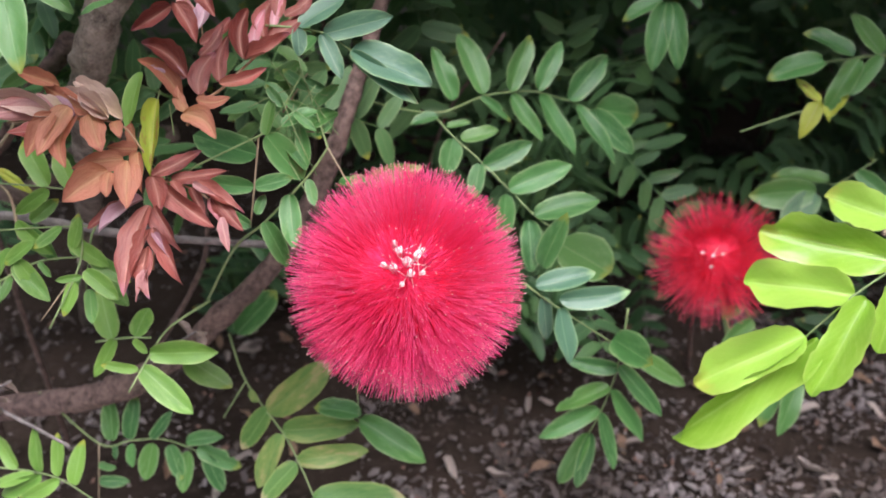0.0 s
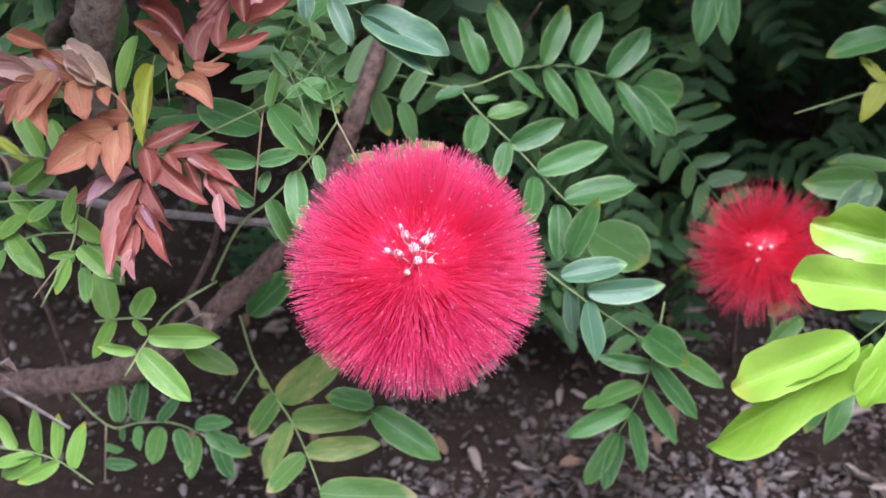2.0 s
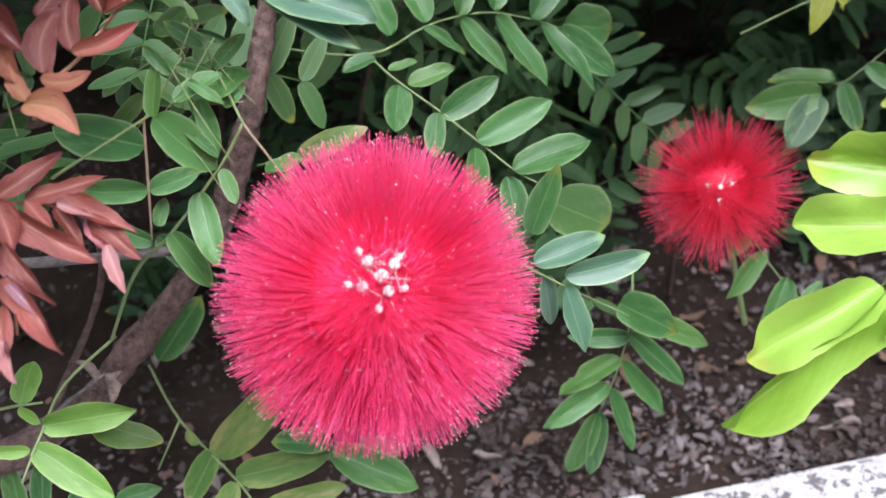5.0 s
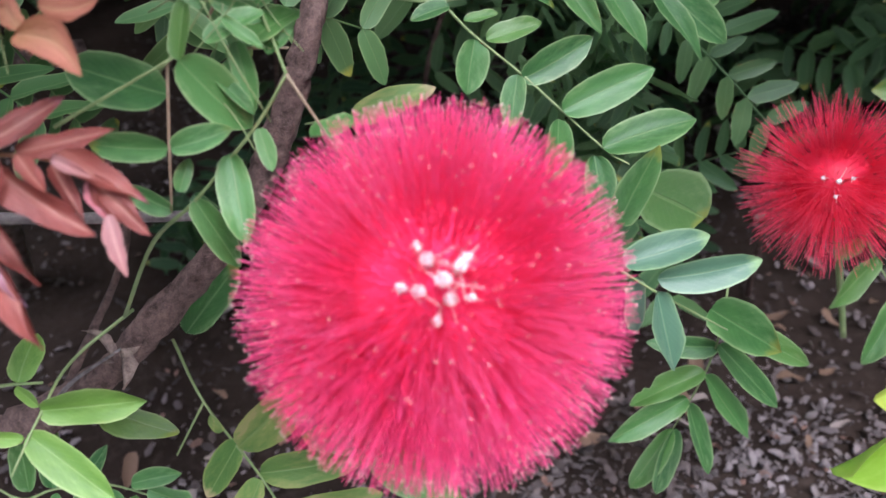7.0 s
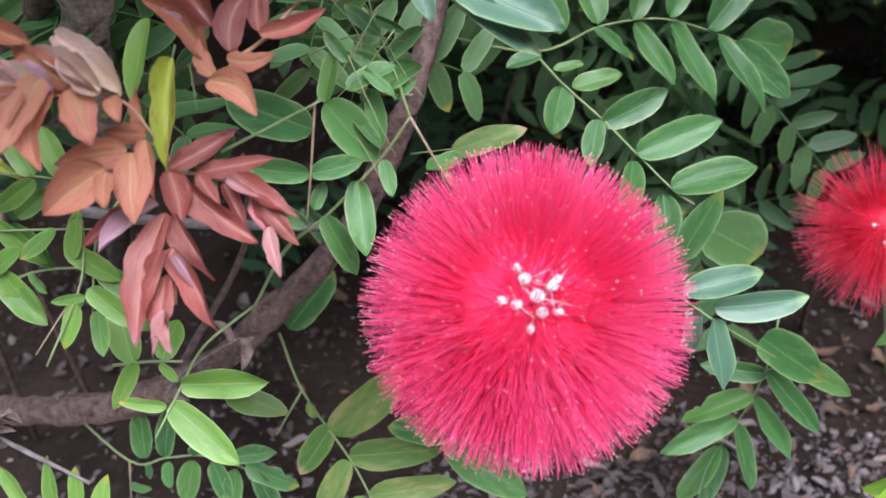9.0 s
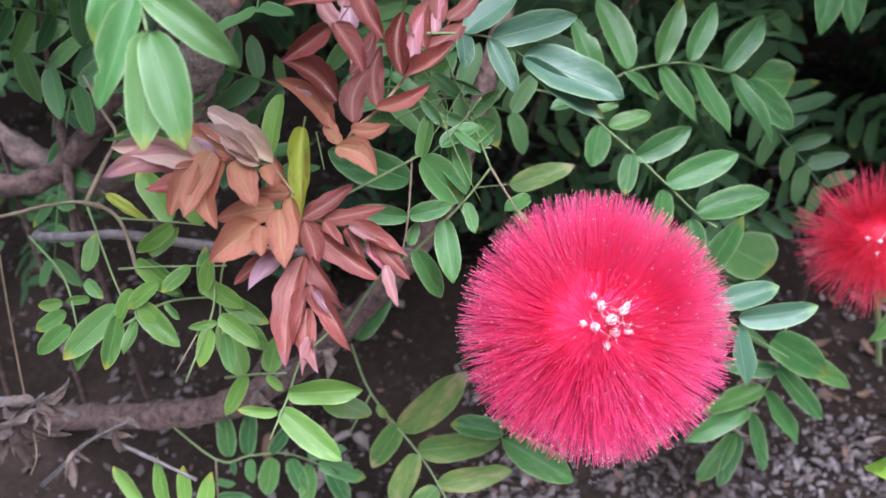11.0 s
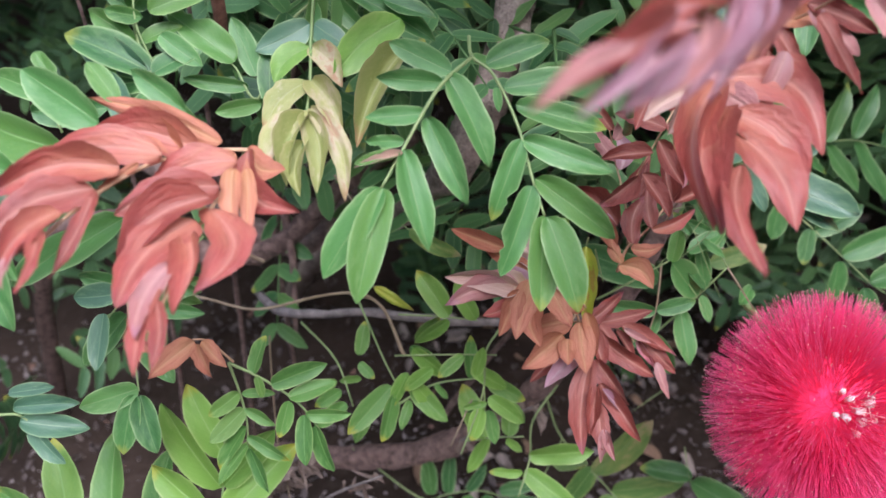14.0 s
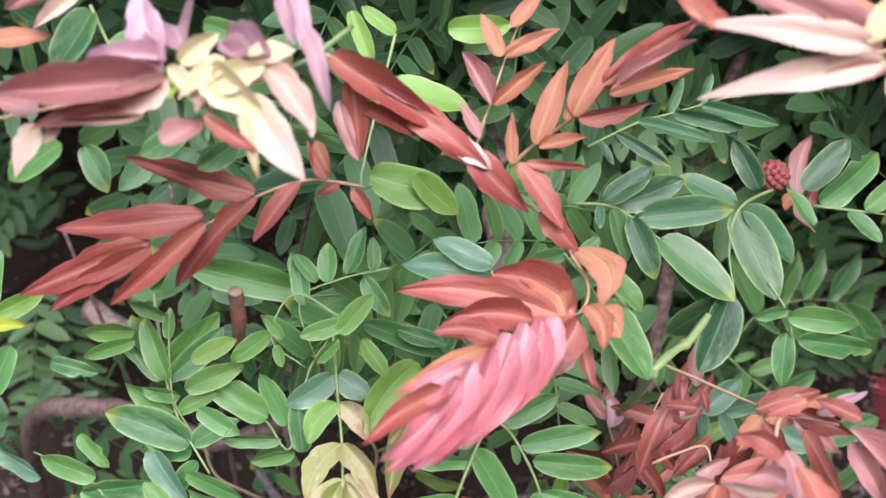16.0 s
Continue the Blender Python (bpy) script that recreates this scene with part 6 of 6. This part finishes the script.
leaf(s, (-1997, 2101, 2649), (-2161, 2024, 2556), .36)
s = spray("red_shoot", "wine", "dull dark red leaves deep below the shoots", .4, (-531, 2378, 2810), (-585, 2322, 2740), (-639, 2265, 2671))
leaf(s, (-567, 2340, 2764), (-690, 2367, 2797), .4)
leaf(s, (-585, 2322, 2740), (-527, 2253, 2644), .4)
leaf(s, (-603, 2303, 2717), (-733, 2284, 2710), .36)
leaf(s, (-630, 2269, 2676), (-566, 2203, 2590), .4)
leaf(s, (-639, 2265, 2671), (-738, 2222, 2614), .4)
leaf(s, (-566, 2345, 2770), (-464, 2298, 2729), .4)
s = spray("compound_leaf", "chartreuse", "lime-green leaflets coloured sunlit-bright, with chewed ends, overhanging from the side", 0.9, (1512, 2337, 1991), (1434, 2314, 1926), (1312, 2288, 1834), (1182, 2261, 1698))
leaf(s, (1503, 2384, 2015), (1273, 2544, 2066), 0.48)
leaf(s, (1444, 2338, 1928), (1071, 2500, 1941), 0.40)
leaf(s, (1317, 2298, 1832), (1023, 2430, 1809), 0.48)
leaf(s, (1182, 2262, 1701), (861, 2239, 1530), 0.41)
leaf(s, (1221, 2259, 1694), (829, 2206, 1295), 0.25)
leaf(s, (1347, 2284, 1827), (1177, 2131, 1579), 0.38)
leaf(s, (1435, 2298, 1895), (1380, 2174, 1703), 0.48)
leaf(s, (1529, 2330, 1976), (1488, 2476, 2105), 0.60)
s = spray("red_shoot", "red", "bright brick-red young shoot arching sideways with overlapping folded leaflets", 0.6, (-1482, 1894, 2992), (-1583, 1867, 3010), (-1625, 1815, 3026), (-1661, 1730, 3048), (-1705, 1644, 3052), (-1738, 1555, 3052), (-1757, 1477, 3049))
leaf(s, (-1537, 1898, 3000), (-1797, 1965, 3070), 0.16, "orange", 1)
leaf(s, (-1575, 1874, 3002), (-1780, 1850, 3049), 0.35, "red", 1)
leaf(s, (-1599, 1860, 3002), (-1742, 1911, 3061), 0.30, "orange", 1)
leaf(s, (-1625, 1815, 3026), (-1861, 1771, 3047), 0.28, "red", 1)
leaf(s, (-1652, 1770, 3035), (-1715, 1704, 3017), 0.21, "orange")
leaf(s, (-1671, 1733, 3052), (-1861, 1633, 3063), 0.30, "red", 1)
leaf(s, (-1699, 1675, 3043), (-1833, 1537, 3033), 0.34, "red", 1)
leaf(s, (-1697, 1673, 3041), (-1738, 1513, 2995), 0.17, "red", -1)
leaf(s, (-1730, 1601, 3047), (-1767, 1451, 3048), 0.29, "red", 1)
leaf(s, (-1747, 1552, 3048), (-1728, 1412, 3027), 0.21, "red", -1)
leaf(s, (-1754, 1514, 3048), (-1753, 1420, 3039), 0.33, "rose", 1)
s = spray("red_shoot", "red", "bright brick-red young shoot hanging with folded leaves and pale midribs", 0.6, (-1482, 1894, 2992), (-1508, 1850, 2983), (-1526, 1778, 2972), (-1544, 1675, 2968), (-1557, 1575, 2969), (-1556, 1485, 2964), (-1555, 1410, 2948))
leaf(s, (-1502, 1853, 2987), (-1662, 1773, 2973), 0.36, "red", 1)
leaf(s, (-1521, 1781, 2976), (-1683, 1681, 2983), 0.35, "red", 1)
leaf(s, (-1531, 1744, 2976), (-1649, 1573, 2955), 0.37, "red", 1)
leaf(s, (-1544, 1678, 2972), (-1628, 1484, 2934), 0.40, "red", 1)
leaf(s, (-1526, 1723, 2965), (-1514, 1526, 2935), 0.37, "red", -2)
leaf(s, (-1543, 1644, 2960), (-1538, 1477, 2937), 0.28, "red", -1)
leaf(s, (-1558, 1559, 2964), (-1571, 1405, 2942), 0.25, "rose", 1)
leaf(s, (-1559, 1505, 2959), (-1565, 1351, 2920), 0.21, "red", 1)
leaf(s, (-1556, 1479, 2957), (-1539, 1355, 2924), 0.22, "red", -1)
leaf(s, (-1505, 1835, 2980), (-1502, 1705, 2923), 0.34, "orange")
leaf(s, (-1483, 1844, 2974), (-1470, 1713, 2898), 0.24, "orange")
leaf(s, (-1485, 1880, 2990), (-1385, 1773, 2924), 0.40, "red", 2)
leaf(s, (-1485, 1882, 2991), (-1411, 1845, 2971), 0.69, "orange", 1)
leaf(s, (-1507, 1877, 2986), (-1559, 1834, 2982), 0.57, "orange")
s = spray("red_shoot", "red", "coral-red young leaf with fanned leaflets drooping above the others", 0.7, (-703, 1978, 3062), (-645, 1984, 3084), (-587, 1978, 3106), (-590, 1909, 3081), (-587, 1830, 3058), (-596, 1709, 3030))
leaf(s, (-599, 1906, 3094), (-651, 1606, 2995), 0.22, "red", 2)
leaf(s, (-593, 1863, 3069), (-649, 1576, 3005), 0.19, "red", 2)
leaf(s, (-596, 1712, 3034), (-607, 1470, 3011), 0.19, "red", 2)
leaf(s, (-586, 1922, 3098), (-409, 1815, 2994), 0.42, "red", -2)
leaf(s, (-582, 1848, 3065), (-487, 1693, 2986), 0.47, "red", -1)
leaf(s, (-585, 1788, 3052), (-520, 1607, 2990), 0.38, "red", -1)
leaf(s, (-586, 1909, 3081), (-524, 1855, 3054), 0.76, "rose")
leaf(s, (-597, 1919, 3078), (-729, 1883, 3037), 0.36, "blush", 1)
leaf(s, (-594, 1896, 3064), (-688, 1851, 3025), 0.42, "blush", 1)
leaf(s, (-628, 1951, 3073), (-549, 1971, 3094), 0.51, "rose")
leaf(s, (-595, 1884, 3064), (-635, 1726, 3021), 0.32, "red", 1)
s = spray("red_shoot", "rose", "long rosy young leaf with glossy leaflets overlapping like scales", 0.8, (-515, 1842, 3435), (-572, 1788, 3431), (-633, 1649, 3418), (-707, 1512, 3424), (-786, 1383, 3442), (-861, 1266, 3460), (-923, 1176, 3465), (-959, 1128, 3465))
leaf(s, (-600, 1740, 3425), (-676, 1771, 3445), 0.43, "red", 1)
leaf(s, (-615, 1692, 3419), (-698, 1686, 3443), 0.42, "rose", 1)
leaf(s, (-636, 1646, 3415), (-748, 1567, 3437), 0.26, "rose", 1)
leaf(s, (-670, 1579, 3420), (-800, 1462, 3434), 0.20, "red", 1)
leaf(s, (-705, 1515, 3427), (-843, 1380, 3441), 0.18, "red", 1)
leaf(s, (-738, 1459, 3430), (-885, 1297, 3448), 0.15, "rose", 1)
leaf(s, (-768, 1408, 3438), (-928, 1213, 3469), 0.13, "red", 1)
leaf(s, (-808, 1347, 3450), (-959, 1145, 3480), 0.12, "rose", 1)
leaf(s, (-843, 1291, 3455), (-978, 1104, 3486), 0.12, "red", 1)
leaf(s, (-879, 1238, 3463), (-997, 1078, 3493), 0.12, "rose", 1)
leaf(s, (-626, 1664, 3418), (-672, 1487, 3399), 0.19, "lilac", -1)
leaf(s, (-647, 1621, 3418), (-697, 1411, 3396), 0.18, "rose", -1)
leaf(s, (-685, 1552, 3421), (-747, 1327, 3402), 0.16, "rose", -1)
leaf(s, (-715, 1498, 3425), (-794, 1273, 3409), 0.14, "lilac", -1)
leaf(s, (-754, 1434, 3434), (-837, 1226, 3423), 0.14, "lilac", -1)
leaf(s, (-793, 1371, 3445), (-876, 1183, 3441), 0.14, "rose", -1)
leaf(s, (-827, 1318, 3451), (-917, 1137, 3457), 0.14, "lilac", -1)
leaf(s, (-862, 1263, 3458), (-955, 1094, 3478), 0.13, "lilac", -1)
leaf(s, (-621, 1664, 3502), (-624, 1532, 3482), 0.34, "red", -1)
leaf(s, (-664, 1554, 3505), (-678, 1389, 3471), 0.26, "red", -1)
leaf(s, (-588, 1751, 3422), (-610, 1631, 3385), 0.31, "rose", -1)
leaf(s, (-516, 1843, 3435), (-595, 1829, 3419), 0.37, "red")
leaf(s, (-625, 1685, 3398), (-710, 1714, 3388), 0.32, "blush")
s = spray("red_shoot", "pink", "glossy pink and brick-red young leaf with pleated overlapping leaflets", 0.8, (-873, 2218, 3512), (-844, 2141, 3469), (-873, 2092, 3441), (-934, 2078, 3467), (-990, 2047, 3489), (-1053, 1986, 3506), (-1113, 1917, 3529), (-1169, 1846, 3550), (-1220, 1771, 3567), (-1262, 1705, 3580))
leaf(s, (-927, 2085, 3460), (-1241, 2118, 3526), 0.20, "red", 1)
leaf(s, (-890, 2096, 3445), (-1051, 2176, 3498), 0.47, "red", 1)
leaf(s, (-909, 2089, 3451), (-1003, 2191, 3503), 0.48, "orange", 1)
leaf(s, (-982, 2061, 3475), (-1155, 2028, 3518), 0.32, "red", 1)
leaf(s, (-1051, 2000, 3492), (-1173, 1989, 3533), 0.36, "red", 1)
leaf(s, (-1077, 1966, 3512), (-1244, 1855, 3526), 0.16, "orange", 1)
leaf(s, (-931, 2068, 3471), (-1046, 1883, 3432), 0.25, "pink", -1)
leaf(s, (-964, 2053, 3483), (-1090, 1835, 3450), 0.22, "pink", -1)
leaf(s, (-999, 2029, 3499), (-1138, 1787, 3468), 0.20, "pink", -1)
leaf(s, (-1035, 1992, 3514), (-1189, 1742, 3489), 0.19, "pink", -1)
leaf(s, (-1072, 1952, 3527), (-1231, 1712, 3512), 0.18, "pink", -1)
leaf(s, (-1109, 1909, 3536), (-1261, 1690, 3547), 0.18, "pink", -1)
leaf(s, (-1143, 1867, 3546), (-1283, 1678, 3593), 0.18, "pink", -1)
leaf(s, (-1170, 1836, 3554), (-1291, 1710, 3599), 0.20, "red", 1)
leaf(s, (-1108, 1916, 3529), (-1253, 1783, 3549), 0.21, "pink", 1)
leaf(s, (-885, 2081, 3443), (-968, 2015, 3422), 0.52, "red", -1)
leaf(s, (-861, 2219, 3514), (-831, 2114, 3438), 0.50, "orange", -2)
leaf(s, (-853, 2097, 3433), (-804, 2052, 3414), 0.91, "orange", -1)
leaf(s, (-884, 2089, 3359), (-964, 2029, 3315), 0.36, "rose")
leaf(s, (-868, 2087, 3359), (-860, 2020, 3311), 0.43, "wine")
leaf(s, (-864, 2113, 3451), (-839, 2034, 3406), 0.47, "orange", -1)
s = spray("red_shoot", "wine", "young wine-red whorl of pointed striped leaves hanging downward", 0.6, (-785, 2271, 2274), (-759, 2238, 2223), (-737, 2166, 2162), (-726, 2098, 2102), (-716, 2021, 2040))
leaf(s, (-748, 2231, 2211), (-624, 2304, 2272), 0.30, "wine")
leaf(s, (-713, 2201, 2199), (-570, 2115, 2112), 0.33, "wine")
leaf(s, (-737, 2212, 2218), (-704, 2138, 2141), 0.52, "wine")
leaf(s, (-810, 2178, 2157), (-904, 2123, 2102), 0.34, "wine")
leaf(s, (-754, 2168, 2171), (-868, 2095, 2111), 0.36, "lilac")
leaf(s, (-737, 2154, 2159), (-772, 1960, 1990), 0.24, "wine", 0.5)
leaf(s, (-724, 2154, 2157), (-645, 2057, 2069), 0.38, "wine")
leaf(s, (-727, 2097, 2110), (-752, 1996, 2024), 0.32, "wine")
leaf(s, (-716, 2101, 2114), (-613, 1983, 2010), 0.28, "wine")
leaf(s, (-710, 2088, 2107), (-647, 2028, 2062), 0.22, "lilac")
leaf(s, (-723, 2059, 2080), (-714, 1951, 2008), 0.46, "wine")
leaf(s, (-711, 2000, 2045), (-729, 1929, 1994), 0.30, "rose")
leaf(s, (-708, 1998, 2041), (-690, 1933, 1996), 0.32, "rose")
s = spray("red_shoot", "wine", "small wine-red side shoot with lilac-tipped striped leaves", 0.5, (-771, 2256, 2197), (-706, 2266, 2188), (-640, 2264, 2160), (-592, 2244, 2127))
leaf(s, (-704, 2266, 2187), (-547, 2291, 2210), 0.30, "wine")
leaf(s, (-700, 2256, 2190), (-646, 2203, 2143), 0.38, "wine")
leaf(s, (-651, 2256, 2167), (-594, 2185, 2110), 0.30, "wine")
leaf(s, (-637, 2255, 2183), (-490, 2187, 2139), 0.30, "wine")
leaf(s, (-635, 2235, 2189), (-564, 2200, 2166), 0.28, "rose")
leaf(s, (-589, 2237, 2152), (-501, 2152, 2090), 0.36, "wine")
leaf(s, (-594, 2243, 2143), (-548, 2165, 2094), 0.24, "pink")
leaf(s, (-549, 2178, 2115), (-518, 2101, 2050), 0.3, "rose")
s = spray("red_shoot", "orange", "young shoot with soft lobed orange-brown leaves", 0.5, (-767, 2237, 2294), (-782, 2179, 2281), (-810, 2142, 2264), (-854, 2146, 2238))
leaf(s, (-791, 2171, 2287), (-924, 2134, 2280), 0.50, "orange")
leaf(s, (-822, 2132, 2268), (-920, 2052, 2213), 0.62, "orange")
leaf(s, (-810, 2111, 2272), (-815, 2059, 2231), 0.80, "orange")
leaf(s, (-776, 2159, 2286), (-758, 2056, 2203), 0.58, "orange")
leaf(s, (-755, 2182, 2300), (-734, 2097, 2226), 0.36, "orange")
leaf(s, (-759, 2197, 2305), (-840, 2195, 2310), 0.52, "orange")
leaf(s, (-767, 2217, 2300), (-815, 2299, 2354), 0.36, "orange")
s = spray("red_shoot", "rose", "young pinkish-brown shoot with soft drooping pale leaves", 0.6, (-1053, 2155, 2414), (-932, 2163, 2415), (-856, 2176, 2408), (-795, 2187, 2383), (-751, 2180, 2315))
leaf(s, (-785, 2189, 2386), (-957, 2330, 2468), 0.28, "blush")
leaf(s, (-809, 2164, 2404), (-972, 2255, 2464), 0.24, "blush")
leaf(s, (-804, 2151, 2403), (-901, 2208, 2460), 0.26, "blush")
leaf(s, (-864, 2176, 2409), (-1038, 2269, 2474), 0.26, "orange")
leaf(s, (-920, 2157, 2422), (-1037, 2164, 2444), 0.52, "blush")
leaf(s, (-903, 2155, 2435), (-951, 2039, 2339), 0.44, "orange")
leaf(s, (-935, 2133, 2423), (-986, 2043, 2348), 0.44, "orange")
leaf(s, (-853, 2166, 2411), (-808, 2083, 2337), 0.56, "orange")
leaf(s, (-803, 2177, 2387), (-778, 2138, 2363), 0.70, "orange")
leaf(s, (-965, 2262, 2457), (-1115, 2324, 2490), 0.30, "orange")
s = spray("red_shoot", "wine", "young shoot with nested boat-shaped wine-red leaves and pink midribs", 0.6, (-656, 2280, 2357), (-623, 2326, 2408), (-569, 2359, 2440), (-505, 2413, 2495), (-447, 2462, 2545), (-397, 2513, 2596), (-342, 2582, 2669))
leaf(s, (-563, 2361, 2442), (-555, 2465, 2558), 0.28, "wine", -1)
leaf(s, (-563, 2359, 2439), (-438, 2401, 2478), 0.25, "red", 1)
leaf(s, (-503, 2414, 2495), (-502, 2519, 2613), 0.31, "wine", -1)
leaf(s, (-499, 2411, 2492), (-381, 2473, 2554), 0.27, "wine", 1)
leaf(s, (-478, 2433, 2516), (-453, 2519, 2609), 0.27, "pink", -1)
leaf(s, (-450, 2461, 2543), (-429, 2561, 2653), 0.33, "wine", -1)
leaf(s, (-447, 2460, 2542), (-343, 2523, 2606), 0.30, "wine", 1)
leaf(s, (-426, 2481, 2564), (-397, 2573, 2666), 0.23, "pink", -1)
leaf(s, (-412, 2503, 2589), (-383, 2603, 2698), 0.29, "wine", -1)
leaf(s, (-398, 2511, 2594), (-314, 2572, 2658), 0.30, "wine", 1)
leaf(s, (-370, 2547, 2633), (-340, 2647, 2745), 0.29, "rose", -1)
leaf(s, (-618, 2331, 2415), (-582, 2420, 2511), 0.40, "wine", -1)
leaf(s, (-623, 2323, 2404), (-531, 2333, 2409), 0.37, "orange", 1)
leaf(s, (-647, 2298, 2375), (-675, 2353, 2441), 0.35, "orange", -1)
leaf(s, (-656, 2292, 2372), (-564, 2252, 2319), 0.49, "orange", -1)
leaf(s, (-657, 2368, 2451), (-791, 2430, 2534), 0.33, "wine", 1)
leaf(s, (-661, 2364, 2450), (-764, 2388, 2482), 0.27, "lilac", 1)
leaf(s, (-665, 2326, 2403), (-802, 2401, 2503), 0.25, "orange", 1)
leaf(s, (-626, 2412, 2501), (-568, 2486, 2579), 0.26, "wine", 1)
s = spray("red_shoot", "wine", "young reddish-brown shoot tip with narrow pale-backed leaves", 0.5, (-621, 2335, 2412), (-624, 2418, 2495), (-648, 2507, 2589), (-662, 2573, 2665))
leaf(s, (-641, 2479, 2560), (-647, 2549, 2638), 0.43, "lilac", 1)
leaf(s, (-630, 2447, 2526), (-555, 2512, 2592), 0.27, "wine", 1)
leaf(s, (-644, 2497, 2579), (-711, 2561, 2656), 0.33, "rose", -1)
leaf(s, (-652, 2534, 2622), (-613, 2611, 2707), 0.31, "rose", 1)
leaf(s, (-658, 2555, 2643), (-704, 2626, 2732), 0.26, "wine", -1)
s = spray("red_shoot", "rose", "soft rose-pink lobed leaf at the end of a young shoot", 0.5, (-839, 2169, 2402), (-894, 2161, 2412), (-975, 2143, 2412), (-1071, 2117, 2418))
leaf(s, (-901, 2159, 2410), (-1125, 2087, 2417), 0.28, "rose", 1)
leaf(s, (-937, 2149, 2417), (-1125, 2150, 2452), 0.27, "blush", 1)
leaf(s, (-914, 2157, 2409), (-1034, 2073, 2389), 0.32, "red", -1)
leaf(s, (-897, 2171, 2409), (-996, 2192, 2430), 0.38, "lilac", 1)
leaf(s, (-895, 2155, 2404), (-889, 2027, 2331), 0.43, "orange", 1)
s = spray("pale_shoot", "olive", "yellowing olive shoot with limp pale leaves and brownish tips", 0.6, (-1418, 2448, 3115), (-1410, 2278, 3054), (-1404, 2158, 2994), (-1407, 2062, 2949), (-1406, 1968, 2907))
leaf(s, (-1411, 2256, 3041), (-1485, 2173, 3002), 0.50, "lime", 1)
leaf(s, (-1407, 2256, 3041), (-1341, 2170, 2989), 0.43, "olive", -1)
leaf(s, (-1406, 2164, 3002), (-1492, 2048, 2952), 0.38, "olive", 1)
leaf(s, (-1401, 2164, 3002), (-1330, 2040, 2931), 0.33, "olive", -1)
leaf(s, (-1406, 2089, 2969), (-1492, 1952, 2907), 0.31, "olive", 1)
leaf(s, (-1404, 2085, 2963), (-1436, 1930, 2891), 0.28, "olive", 1)
leaf(s, (-1402, 2085, 2963), (-1379, 1924, 2880), 0.27, "olive", -1)
leaf(s, (-1397, 2102, 2968), (-1318, 1911, 2858), 0.19, "olive", -2)
leaf(s, (-1418, 2325, 3068), (-1535, 2260, 3038), 0.49, "sheen")
leaf(s, (-1407, 2325, 3067), (-1332, 2272, 3042), 0.66, "sheen")
leaf(s, (-1209, 2346, 3066), (-1356, 2196, 2991), 0.40, "lime", 1)
leaf(s, (-1194, 2278, 3025), (-1302, 2069, 2902), 0.24, "olive", 1)
leaf(s, (-1403, 2023, 2929), (-1407, 1908, 2876), 0.35, "olive", 1)
s = spray("red_shoot", "rose", "small dusty rose leaves beside a flower bud", 0.4, (58, 2832, 2963), (4, 2881, 3018), (-14, 2919, 3061))
leaf(s, (-10, 2913, 3055), (80, 3064, 3176), 0.26, "rose", -1)
leaf(s, (-3, 2907, 3048), (8, 2834, 2993), 0.44, "rose", 1)
leaf(s, (-15, 2913, 3055), (-57, 2870, 3033), 0.58, "orange", 1)
leaf(s, (15, 2874, 3010), (72, 2940, 3060), 0.37, "wine", -1)
